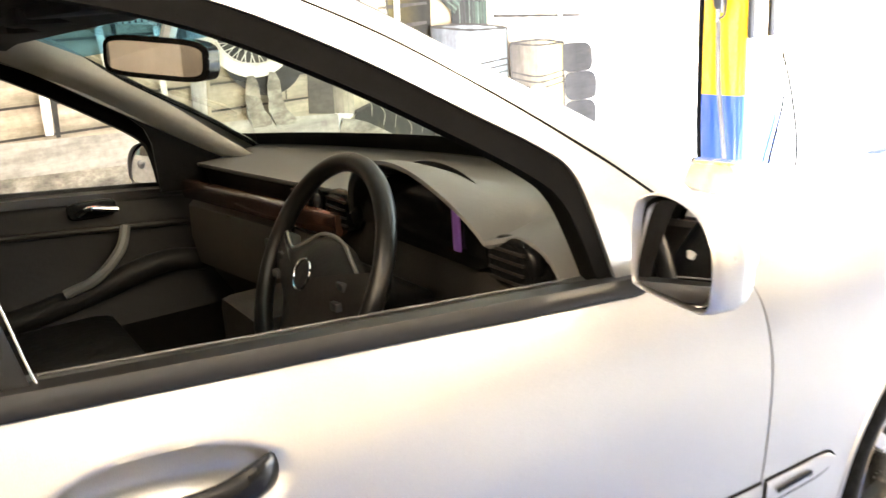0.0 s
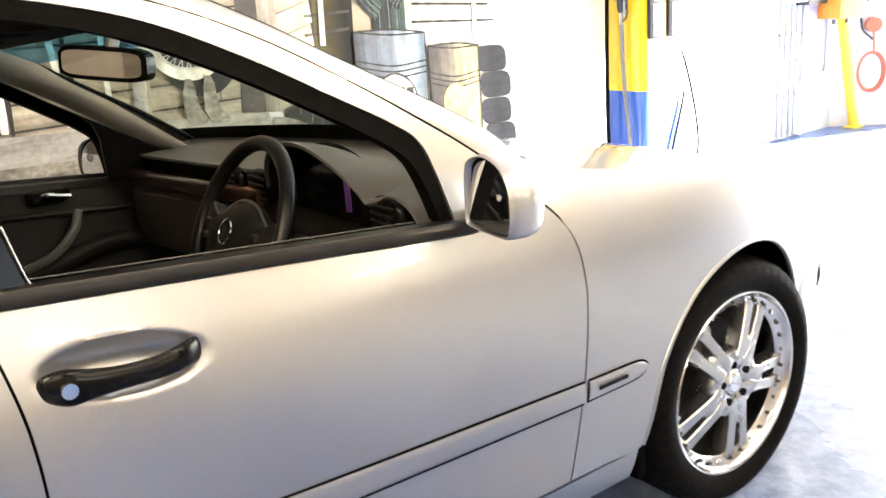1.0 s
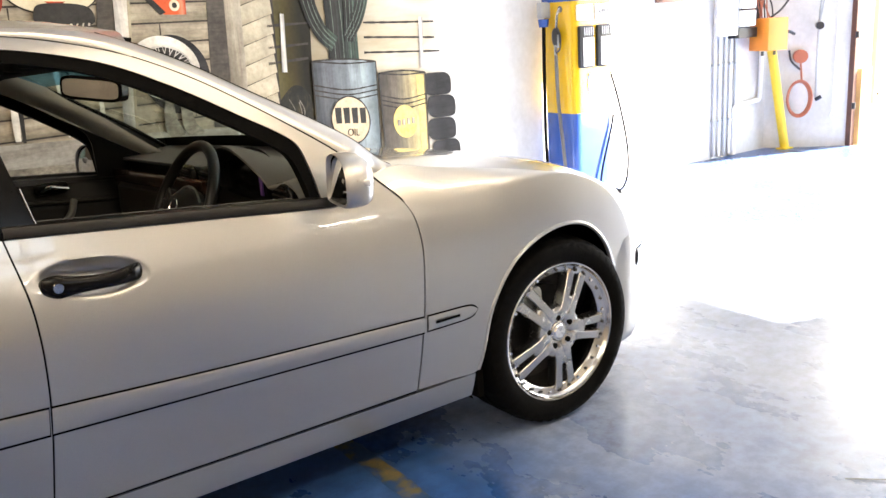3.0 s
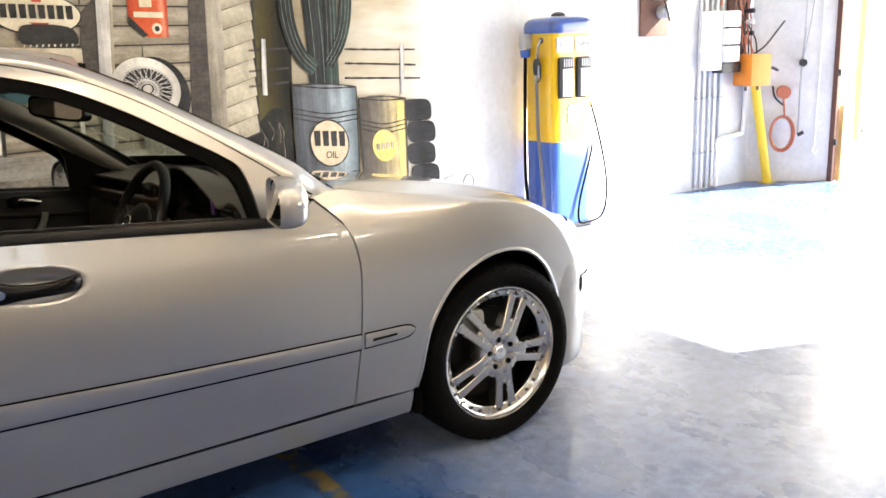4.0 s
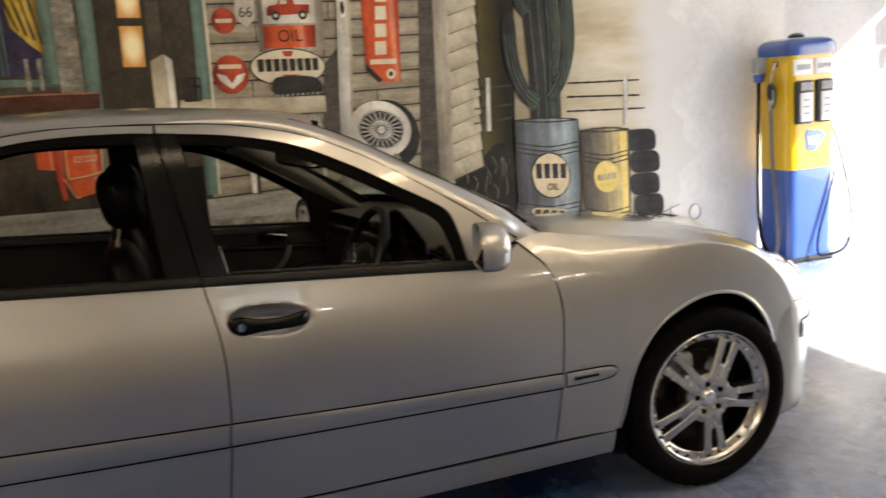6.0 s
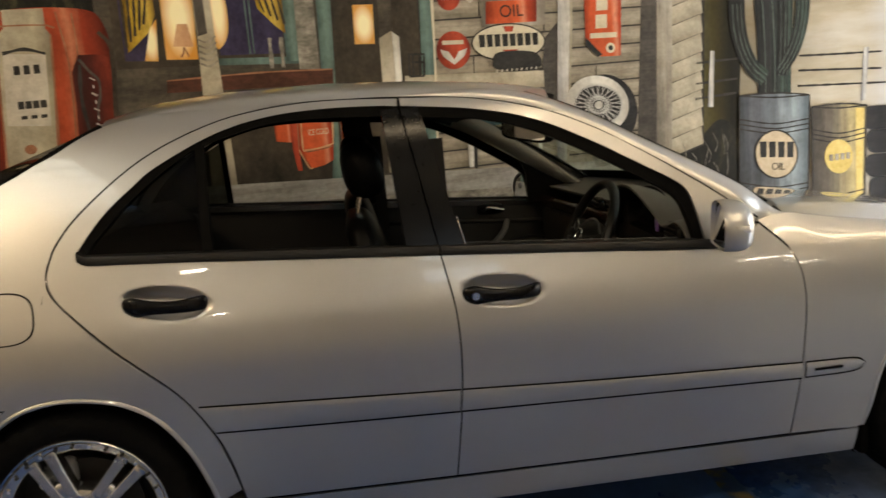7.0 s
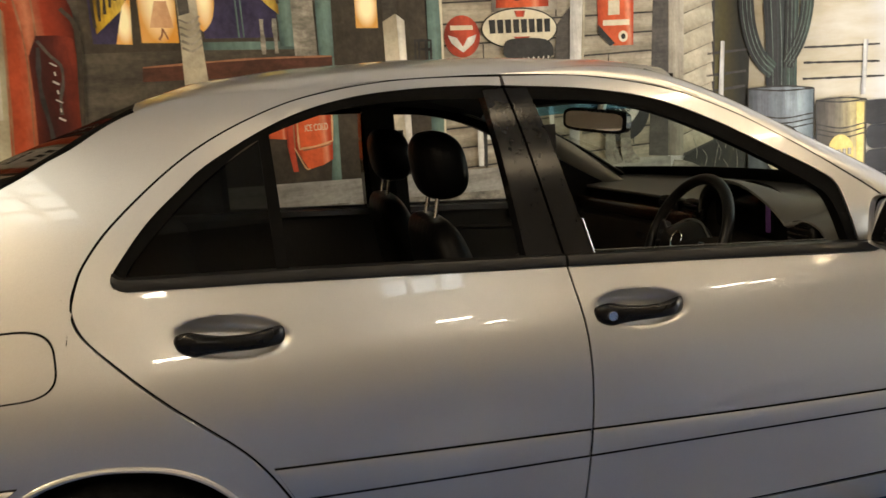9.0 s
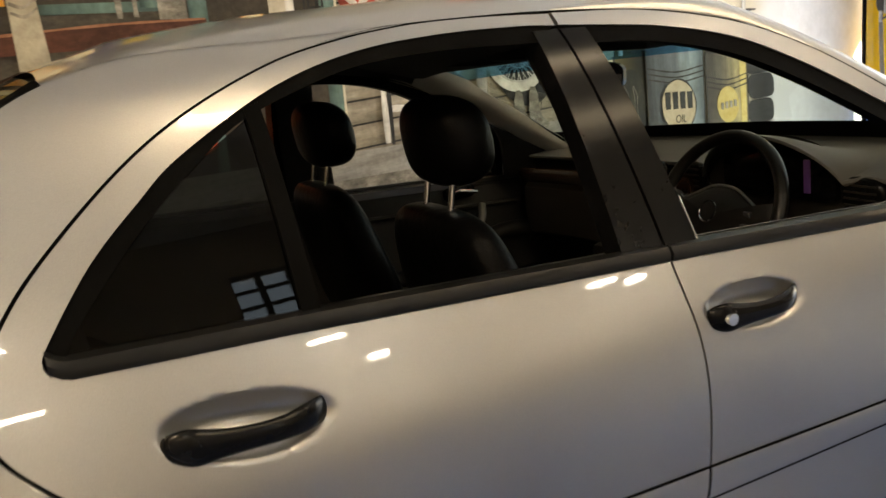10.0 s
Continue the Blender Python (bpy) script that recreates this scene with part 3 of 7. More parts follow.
for side in (-1, 1):
    fine = side < 0
    fd = part("front_door", skin([(-0.286, 0.315), (0.2, 0.308), (0.751, 0.303)], [(-0.277, 0.979), (0.12, 0.947), (0.45, 0.919), (0.56, 0.918), (0.665, 0.972)], B_SEAM, F_SEAM,
              150 if fine else 30, 96 if fine else 16, side, dents=[(-0.111, 0.864, 0.121, 0.045, -0.11, 0.034)]), PAINT, car, "silver painted metal front door")
    rd = part("rear_door", skin([(-0.897, 0.328), (-0.6, 0.322), (-0.286, 0.315)], [(-1.340, 1.0645), (-1.266, 1.0605), (-0.904, 1.028), (-0.277, 0.979)], R_SEAM, B_SEAM,
              140 if fine else 30, 100 if fine else 16, side, dents=[(-1.040, 0.931, 0.124, 0.046, -0.13, 0.034)]), PAINT, car, "silver painted metal rear door")
    part("window_frame", skin(F_WIN, F_OUT, nu=60, nv=4, side=side, depth=0.03), PAINT, fd, "silver upper door frame")
    part("window_frame", skin(R_WIN, R_OUT, nu=60, nv=4, side=side, depth=0.03, gap=0.0006), PAINT, rd, "silver upper door frame")
    # black seals inside the frames
    fin = [(-0.30, 1.366), (-0.14, 1.347), (0.015, 1.305), (0.163, 1.234), (0.310, 1.148), (0.402, 1.088), (0.438, 1.052), (0.456, 1.000), (0.468, 0.945)]
    part("window_seal", skin(F_WIN, fin, nu=60, nv=3, side=side, gap=0.0005, inset=0.004, depth=0.035), RUBBER, fd, "black rubber window seal")
    rin = [(-1.236, 1.074), (-1.236, 1.082), (-1.212, 1.114), (-1.133, 1.192), (-1.065, 1.248), (-1.000, 1.293), (-0.940, 1.328), (-0.840, 1.360), (-0.727, 1.383), (-0.571, 1.387), (-0.40, 1.377)]
    part("window_seal", skin(R_WIN, rin, nu=60, nv=3, side=side, gap=0.0005, inset=0.004, depth=0.07), RUBBER, rd, "black rubber window seal")
    # belt strips along the window sills
    def belt_strip(a, b, n):
        bm = bmesh.new()
        rows = []
        for k in range(n + 1):
            x = a + (b - a) * k / n
            z = float(np.interp(x, [p[0] for p in BELT], [p[1] for p in BELT]))
            w = half(x, z)
            z += 0.012 * (1 - math.sqrt(min(1.0, k / n / 0.025))) if a < -1 else 0.0
            rows.append([lean((x, side * yy, zz)) for yy, zz in ((w - 0.01, z - 0.001), (w + 0.006, z + 0.001), (w + 0.007, z + 0.014), (w + 0.001, z + 0.025), (w - 0.016, z + 0.029), (w - 0.018, z + 0.018), (w - 0.075, z + 0.016), (w - 0.10, z - 0.005))])
        vs = grid(bm, rows)
        bm.faces.new(vs[0])
        bm.faces.new(vs[-1])
        return bm
    part("belt_strip", belt_strip(-0.275, 0.56, 40), BELTM, fd, "black rubber strip along the window sill")
    part("belt_strip", belt_strip(-1.264, -0.281, 80), BELTM, rd, "black rubber strip along the window sill")
    # top edge of the lowered front pane
    edge = [(x, float(np.interp(x, [p[0] for p in BELT], [p[1] for p in BELT]))) for x in np.linspace(-0.20, 0.42, 12)]
    part("glass_edge", tube(bmesh.new(), [lean((x, side * (half(x, z) - 0.027), z + 0.0305)) for x, z in edge], 0.0014, n=6, res=30), DARKSTEEL, fd, "thin grey edge of the lowered window glass")
    # pillars
    part("pillar_cover", skin([(-0.372, 0.998), (-0.281, 0.992)], [(-0.400, 1.398), (-0.347, 1.397)], nu=6, nv=20, side=side, inset=0.001, gap=0.001, depth=0.05), BLACK, rd, "satin black pillar cover")
    part("pillar_cover", skin([(-0.277, 0.992), (-0.205, 0.985)], [(-0.343, 1.397), (-0.288, 1.394)], nu=6, nv=20, side=side, inset=0.001, gap=0.001, depth=0.05), BLACK, fd, "satin black pillar cover")
    part("channel_edge", tube(bmesh.new(), [lean((x, side * (half(x, z) - 0.004), z)) for x, z in ((-0.203, 0.999), (-0.208, 1.02), (-0.219, 1.08))], 0.0015, n=6, res=10), ALLOY, fd, "thin bright window channel edge")
    part("glass_divider", skin([(-0.930, 1.048), (-0.903, 1.046)], [(-0.932, 1.346), (-0.907, 1.352)], nu=4, nv=14, side=side, inset=0.002, gap=0.0, depth=0.02), RUBBER, rd, "black quarter glass divider")
    q = part("quarter_glass", skin([(-1.262, 1.062), (-1.10, 1.058), (-0.928, 1.047)], [(-1.228, 1.108), (-1.085, 1.240), (-0.928, 1.332)], nu=20, nv=12, side=side, inset=0.012, gap=0, flange=False), TINT, rd, "dark tinted quarter glass")
    q.visible_shadow = False
    # mouldings
    part("moulding_joint", skin([(-0.262, 0.519), (0.2, 0.503), (0.777, 0.484)], [(-0.254, 0.592), (0.2, 0.566), (0.778, 0.541)], nu=50, nv=3, side=side, inset=-0.0012, gap=0, depth=0.004), RUBBER, fd, "dark joint round the moulding")
    part("moulding_joint", skin([(-0.950, 0.548), (-0.6, 0.532), (-0.264, 0.519)], [(-0.990, 0.636), (-0.6, 0.612), (-0.257, 0.592)], nu=40, nv=3, side=side, inset=-0.0012, gap=0, depth=0.004), RUBBER, rd, "dark joint round the moulding")
    part("side_moulding", skin([(-0.262, 0.523), (0.2, 0.507), (0.777, 0.488)], [(-0.254, 0.589), (0.2, 0.563), (0.778, 0.538)], nu=50, nv=10, side=side, inset=-0.0028, depth=0.012, bulge=0.0026), PAINT, fd, "silver side moulding")
    part("side_moulding", skin([(-0.952, 0.552), (-0.6, 0.536), (-0.264, 0.523)], [(-0.990, 0.633), (-0.6, 0.609), (-0.257, 0.589)], nu=40, nv=10, side=side, inset=-0.0028, depth=0.012, bulge=0.0026), PAINT, rd, "silver side moulding")
    # fender
    fender = part("front_fender", skin(
        [(0.755, 0.303), (0.88, 0.299), (0.985, 0.297), (1.006, 0.36), (1.042, 0.505), (1.125, 0.625), (1.237, 0.687), (1.36, 0.708), (1.482, 0.682), (1.577, 0.605), (1.643, 0.485), (1.673, 0.35), (1.680, 0.24)],
        [(0.668, 0.9788), (0.76, 0.9928), (0.86, 0.9748), (0.95, 0.9598), (1.04, 0.9458), (1.13, 0.9308), (1.23, 0.9128), (1.33, 0.8928), (1.43, 0.8688), (1.53, 0.8408), (1.62, 0.8048), (1.70, 0.7578), (1.76, 0.7028)],
        F_SEAM[:-1] + [(0.668, 0.976)], [(1.680, 0.24), (1.705, 0.42), (1.74, 0.58), (1.76, 0.70)], 110, 48, side, depth=0.012, crown=0.027), PAINT, car, "silver painted front wing")
    part("moulding_joint", skin([(0.787, 0.486), (0.86, 0.486), (0.93, 0.487), (0.962, 0.493), (0.9795, 0.510)], [(0.788, 0.541), (0.86, 0.539), (0.93, 0.537), (0.962, 0.531), (0.980, 0.516)], nu=30, nv=6, side=side, inset=-0.0012, gap=0, depth=0.004), RUBBER, fender, "dark joint round the moulding")
    part("wing_moulding", skin([(0.787, 0.489), (0.86, 0.489), (0.93, 0.490), (0.960, 0.496), (0.9765, 0.511)], [(0.788, 0.538), (0.86, 0.536), (0.93, 0.534), (0.960, 0.528), (0.977, 0.515)], nu=40, nv=10, side=side, inset=-0.0028, depth=0.012, bulge=0.0026), PAINT, fender, "silver moulding with a dark name bar")
    part("name_bar", skin([(0.812, 0.507), (0.905, 0.507)], [(0.812, 0.519), (0.905, 0.519)], nu=8, nv=2, side=side, inset=-0.0105, depth=0.003), BLACK, fender, "small black name bar")
    lip = [(0.988, 0.300), (1.006, 0.36), (1.042, 0.505), (1.125, 0.625), (1.237, 0.687), (1.36, 0.708), (1.482, 0.682), (1.577, 0.605), (1.643, 0.485), (1.673, 0.35)]
    part("arch_lip", tube(bmesh.new(), [lean((x, side * (half(x, z) - 0.003), z + 0.002)) for x, z in lip], 0.0075, n=8, res=60), PAINT, fender, "silver rolled wheel arch lip")
    quarter = bmesh.new()
    q_top = [(-0.908, 0.365), (-0.929, 0.455), (-0.966, 0.558), (-1.044, 0.678), (-1.187, 0.810), (-1.272, 0.895), (-1.334, 0.965), (-1.3505, 0.998), (-1.3545, 1.0215), (-1.366, 1.024), (-1.55, 1.048), (-1.80, 1.055), (-2.05, 1.05), (-2.25, 0.98), (-2.30, 0.75)]
    q_bot = [(-0.975, 0.333), (-0.992, 0.40), (-1.032, 0.505), (-1.10, 0.605), (-1.19, 0.665), (-1.30, 0.690), (-1.39, 0.690), (-1.48, 0.665), (-1.565, 0.607), (-1.645, 0.53), (-1.71, 0.42), (-1.735, 0.33)]
    skin(q_bot, q_top, nu=120, nv=30, side=side, gap=0.0, flange=False, bm=quarter)
    grid(quarter, [[lean((x, side * (half(x, z) - d), z)) for d in (0.0, 0.035)] for x, z in cr(q_bot, 60)])
    grid(quarter, [[lean((x, side * (half(x, z) - d), z)) for d in (0.0, 0.02)] for x, z in cr(q_top[:9], 60)])
    skin([(-0.62, 1.4390), (-0.745, 1.4290), (-0.87, 1.4062), (-1.012, 1.3552), (-1.128, 1.2900), (-1.254, 1.1898), (-1.319, 1.1158), (-1.3445, 1.0655), (-1.3515, 1.040), (-1.3545, 1.022), (-1.366, 1.0215), (-1.55, 1.040), (-1.80, 1.047)],
         [(-0.62, 1.4395), (-0.80, 1.438), (-0.95, 1.442), (-1.08, 1.440), (-1.19, 1.418), (-1.28, 1.376), (-1.352, 1.338), (-1.42, 1.302), (-1.507, 1.262), (-1.662, 1.182), (-1.95, 1.075)], nu=100, nv=24, side=side, gap=0.0, inset=0.0014, flange=False, bm=quarter)
    quarter.normal_update()
    bmesh.ops.reverse_faces(quarter, faces=[f for f in quarter.faces if f.normal.y * side < -0.1])
    bmesh.ops.remove_doubles(quarter, verts=quarter.verts, dist=0.0006)
    quarter = part("quarter_panel", quarter, PAINT, car, "silver rear quarter panel")
    part("arch_lip", tube(bmesh.new(), [lean((x, side * (half(x, z) - 0.003), z + 0.002)) for x, z in q_bot], 0.0075, n=8, res=60), PAINT, quarter, "silver rolled wheel arch lip")
    part("bumper_joint", skin([(-1.573, 0.6335), (-1.75, 0.6495), (-2.2, 0.6575)], [(-1.497, 0.6865), (-1.75, 0.7025), (-2.2, 0.7075)], nu=24, nv=4, side=side, inset=-0.0015, gap=0, depth=0.006), RUBBER, quarter, "dark joint round the bumper moulding")
    part("bumper_strip", skin([(-1.575, 0.636), (-1.75, 0.652), (-2.2, 0.66)], [(-1.50, 0.684), (-1.75, 0.700), (-2.2, 0.705)], nu=24, nv=10, side=side, inset=-0.003, depth=0.012, bulge=0.005), PAINT, quarter, "silver bumper moulding")
    part("sill", skin([(-0.95, 0.215), (-0.3, 0.205), (0.985, 0.20)], [(-0.975, 0.321), (-0.3, 0.307), (0.985, 0.289)], nu=40, nv=8, side=side, inset=0.008, depth=0.15), PAINT, car, "silver door sill")
    # dark inner wheel housings
    for ax in (1.3575, -1.3575):
        bm = bmesh.new()
        prof = [(0.385, side * 0.765), (0.385, side * 0.45), (0.05, side * 0.45)]
        lathe(bm, prof, 40, m=Matrix.Translation((ax, 0, 0.34)))
        bmesh.ops.delete(bm, geom=[v for v in bm.verts if v.co.z < 0.14], context="VERTS")
        part("wheel_housing", bm, RUBBER, car, "black wheel housing")
    for parent, line in ((rd, R_SEAM), (rd, R_OUT), (fd, F_OUT), (fd, B_SEAM), (fd, F_SEAM), (fd, [(-0.286, 0.314), (0.2, 0.307), (0.751, 0.302)]), (rd, [(-0.897, 0.327), (-0.6, 0.321), (-0.286, 0.314)])):
        part("door_seal", tube(bmesh.new(), [lean((x, side * (half(x, z) - 0.0105), z)) for x, z in cr(line, 24)], 0.0065, n=6, res=48), RUBBER, parent, "black rubber door seal")
    # door cards and lower cabin walls
    def card(x0, x1, z0, name):
        rows = []
        for k in range(13):
            x = x0 + (x1 - x0) * k / 12
            zt = float(np.interp(x, [p[0] for p in BELT], [p[1] for p in BELT])) + 0.004
            rows.append([lean((x, side * yy, zz)) for yy, zz in ((0.70, z0), (0.71, 0.5), (0.67, 0.60), (0.70, 0.68), (0.725, 0.80), (0.735, zt - 0.03), (0.745, zt))])
        bm = bmesh.new()
        grid(bm, rows)
        return part(name, bm, DOORDARK, fd if name == "door_card" else rd, "black door lining")
    card(-0.30, 0.62, 0.25, "door_card")
    rail = [lean((x, side * 0.722, float(np.interp(x, [p[0] for p in BELT], [p[1] for p in BELT])) - 0.075)) for x in np.linspace(-0.28, 0.50, 8)]
    part("door_rail", tube(bmesh.new(), rail, 0.009, n=8, res=24), DASHDARK, fd, "dark ridge along the door lining")
    rest = [lean((x, side * 0.69, z)) for x, z in ((-0.26, 0.655), (0.0, 0.665), (0.2, 0.70), (0.40, 0.745), (0.52, 0.73))]
    part("armrest", tube(bmesh.new(), rest, 0.032, n=12, res=30), DOORDARK, fd, "black padded armrest")
    card(-1.25, -0.30, 0.25, "rear_door_card")
    if side > 0:
        pull = bmesh.new()
        blob(pull, (0.13, 0.722, 0.845), (0.062, 0.010, 0.024), 0.5)
        part("handle_recess", pull, BLACK, fd, "black oval handle recess")
        part("inner_handle", tube(bmesh.new(), [(0.09, 0.707, 0.838), (0.12, 0.695, 0.852), (0.155, 0.695, 0.846), (0.19, 0.70, 0.838)], 0.007, res=14), CHROME, fd, "chrome inner door handle")
        part("grab_handle", tube(bmesh.new(), [(0.20, 0.69, 0.79), (0.17, 0.655, 0.74), (0.10, 0.645, 0.68), (0.02, 0.66, 0.65)], 0.014, res=18), DASH, fd, "grey grab handle")

# door handles of the right side
def outer_handle(parent, cx, cz, slope, lock):
    s = lambda dx, dz=0.0: (cx + dx, cz + slope * dx + dz)
    bm = bmesh.new()
    pts = [(-0.119, -0.013, 0.004), (-0.110, -0.013, 0.010), (-0.083, -0.0125, 0.020), (-0.052, -0.011, 0.024), (-0.01, -0.009, 0.027), (0.04, -0.005, 0.026), (0.078, 0.001, 0.018), (0.104, 0.004, 0.004), (0.116, 0.004, -0.006)]
    rad = [(0.006, 0.004), (0.019, 0.010), (0.0275, 0.013), (0.022, 0.012), (0.0180, 0.010), (0.0180, 0.010), (0.0205, 0.010), (0.019, 0.007), (0.008, 0.003)]
    cs, rs = cr(pts, 30), cr(rad, 30)
    rows = []
    for (dx, dz, out), (ra, rb) in zip(cs, rs):
        x, z = s(dx, dz)
        y = -(half(x, z) - 0.010 + out)
        rows.append([(x, y + rb * math.sin(a), z + ra * math.cos(a)) for a in (2 * math.pi * k / 14 for k in range(15))])
    vs = grid(bm, rows)
    bm.faces.new(vs[0][:-1])
    bm.faces.new(vs[-1][:-1])
    bmesh.ops.remove_doubles(bm, verts=bm.verts, dist=1e-6)
    part("grip", bm, BLACK, parent, "black plastic door grip")
    if lock:
        x, z = s(-0.083, -0.0125)
        y = -(half(x, z) + 0.022)
        lk = bmesh.new()
        cyl(lk, (x, y + 0.008, z), (x, y - 0.004, z), 0.0125, 0.011, 20)
        part("lock", lk, CHROME, parent, "round chrome key lock")


right_front = [o for o in car.children if o.name.startswith("front_door")][0]
right_rear = [o for o in car.children if o.name.startswith("rear_door")][0]
right_quarter = [o for o in car.children if o.name.startswith("quarter_panel")][0]
outer_handle(right_front, -0.111, 0.864, -0.11, True)
outer_handle(right_rear, -1.040, 0.931, -0.13, False)

# fuel flap: a rounded plate set in a dark joint
def rounded(cx, cz, hx, hz, e=3.2, n=48):
    out = []
    for k in range(n):
        a = 2 * math.pi * k / n
        c, s_ = math.cos(a), math.sin(a)
        out.append((cx + hx * math.copysign(abs(c) ** (2 / e), c), cz + hz * math.copysign(abs(s_) ** (2 / e), s_)))
    return out


def side_plate(outline, out):
    """A plate with that outline that follows the right side of the car."""
    bm = bmesh.new()
    cx, cz = np.mean([p[0] for p in outline]), np.mean([p[1] for p in outline])
    rings = []
    for f in (0.02, 0.3, 0.6, 0.85, 1.0):
        rings.append([bm.verts.new((cx + (x - cx) * f, -(half(cx + (x - cx) * f, cz + (z - cz) * f) + out), cz + (z - cz) * f)) for x, z in outline])
    rings.append([bm.verts.new((x, -(half(x, z) + out - 0.006), z)) for x, z in outline])
    for a, b in zip(rings, rings[1:]):
        for k in range(len(a)):
            j = (k + 1) % len(a)
            bm.faces.new((a[k], a[j], b[j], b[k]))
    bm.faces.new(rings[0])
    return bm


part("flap_joint", side_plate(rounded(-1.493, 0.930, 0.104, 0.070), 0.0012), RUBBER, right_quarter, "dark joint round the fuel flap")
part("fuel_flap", side_plate(rounded(-1.493, 0.930, 0.100, 0.066), 0.0028), PAINT, right_quarter, "silver fuel filler flap")

# roof, glass, bonnet, boot
def roof_rows():
    edge = cr([(-1.19, 1.418), (-1.08, 1.440), (-0.95, 1.442), (-0.80, 1.438), (-0.62, 1.4395), (-0.49, 1.437), (-0.345, 1.4305), (-0.14, 1.4115), (0.03, 1.373), (0.10, 1.347)], 54)
    rows = []
    for x, z in edge:
        zc = float(np.interp(x, [-1.2, -1.05, -0.84, -0.54, -0.3, -0.05, 0.12], [1.444, 1.482, 1.498, 1.498, 1.484, 1.459, 1.424]))
        w = half(x, z)
        row = []
        for k in range(49):
            a = math.sin(math.pi / 2 * (-1 + 2 * k / 48))
            f = 1 - abs(a) ** 8
            row.append(lean((x + 0.04 * (1 - a * a) * max(0.0, min(1.0, (x + 0.1) / 0.15)), a * w, z + (zc - z) * f)))
        rows.append(row)
    return rows


bm = bmesh.new()
grid(bm, roof_rows())
part("roof", bm, PAINT, car, "silver roof")
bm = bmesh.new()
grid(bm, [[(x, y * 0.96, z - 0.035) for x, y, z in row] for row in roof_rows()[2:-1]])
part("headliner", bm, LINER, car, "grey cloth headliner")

PIL_OUT = [(-0.34, 1.4308), (-0.20, 1.418), (-0.08, 1.4005), (0.055, 1.3665), (0.21, 1.297), (0.36, 1.206), (0.51, 1.105), (0.60, 1.037), (0.672, 0.980), (0.76, 0.9895), (0.855, 0.9718)]
PIL_IN = [(-0.34, 1.4335), (-0.20, 1.435), (-0.08, 1.431), (0.065, 1.403), (0.235, 1.326), (0.385, 1.238), (0.545, 1.147), (0.635, 1.091), (0.700, 1.044), (0.765, 0.990), (0.818, 0.962)]
IN_Y = [0.004, 0.022, 0.040, 0.052, 0.060, 0.064, 0.066, 0.066, 0.064, 0.058, 0.045]
pil_o, pil_i, pil_y = cr(PIL_OUT, 60), cr(PIL_IN, 60), [float(q[0]) for q in cr([(v, 0) for v in IN_Y], 60)]


def pillar_w(x, z):
    """The pillar runs in with the rolled top of the wing at its foot."""
    f = min(1.0, max(0.0, (x - 0.60) / 0.10))
    return half(x, z) - 0.0285 * f * f * (3 - 2 * f)


ws_side = [(float(q[0]), float(q[1]), pillar_w(*o) - y) for o, q, y in zip(pil_o, pil_i, pil_y)][17:]
for side in (-1, 1):
    bm = bmesh.new()
    rows = []
    for (ox, oz), (ix, iz), dy in zip(pil_o, pil_i, pil_y):
        w = pillar_w(ox, oz)
        rows.append([lean((ox + (ix - ox) * v, side * (w - dy * v ** 1.6), oz + (iz - oz) * math.sin(math.pi / 2 * v) ** 0.9)) for v in (0, 0.15, 0.3, 0.45, 0.6, 0.75, 0.9, 1.0)] + [lean((ix + 0.004, side * (w - dy - 0.012), iz - 0.010))])
    grid(bm, rows)
    part("windscreen_pillar", bm, PAINT, car, "silver windscreen pillar")
    part("screen_seal", tube(bmesh.new(), [lean((x, side * (y - 0.006), z - 0.004)) for x, z, y in ws_side[::4]], 0.007, n=8, res=60), RUBBER, car, "black rubber seal beside the windscreen")
# near lining: its shade is put into the colour, the far one is pale
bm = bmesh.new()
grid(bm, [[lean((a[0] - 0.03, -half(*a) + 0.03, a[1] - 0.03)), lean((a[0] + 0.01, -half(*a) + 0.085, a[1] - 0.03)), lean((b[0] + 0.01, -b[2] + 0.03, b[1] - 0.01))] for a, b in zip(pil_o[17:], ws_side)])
part("pillar_lining", bm, DASHDARK, car, "near windscreen pillar lining, shade put into its dark colour")


def screen(n0, n1, lift=0.0):
    rows = []
    for k in range(n0, n1 + 1):
        x, z, w = ws_side[k]
        w -= 0.008
        v = k / (len(ws_side) - 1)
        rows.append([lean((x + (0.035 + 0.05 * v) * (1 - (j / 12) ** 2), w * j / 12, z - 0.006 + 0.008 * (1 - (j / 12) ** 2) + lift)) for j in range(-12, 13)])
    return rows


bm = bmesh.new()
grid(bm, screen(0, len(ws_side) - 9))
g = part("windscreen", bm, SCREEN, car, "green-tinted windscreen")
g.visible_shadow = False
bm = bmesh.new()
grid(bm, screen(len(ws_side) - 14, len(ws_side) - 2, 0.011))
part("screen_band", bm, RUBBER, car, "black band along the foot of the windscreen")
bm = bmesh.new()
grid(bm, screen(0, 8, -0.006))
g2 = part("sun_band", bm, BLUEBAND, car, "blue tinted band at the top of the windscreen")
g2.visible_shadow = False
bm = bmesh.new()
c_edge = cr([(-1.19, 1.416), (-1.28, 1.374), (-1.352, 1.336), (-1.507, 1.260), (-1.662, 1.182), (-1.80, 1.116), (-1.95, 1.073)], 30)
rw = [[lean((x + 0.03 * (1 - (j / 12) ** 2), (half(x, z) - 0.012) * j / 12, z + (0.046 + 0.085 * min(1.0, (-1.19 - x) / 0.5)) * (1 - abs(j / 12) ** 2.6))) for j in range(-12, 13)] for x, z in c_edge]
grid(bm, rw)
part("rear_window", bm, REARGLASS, car, "dark rear window").visible_shadow = False
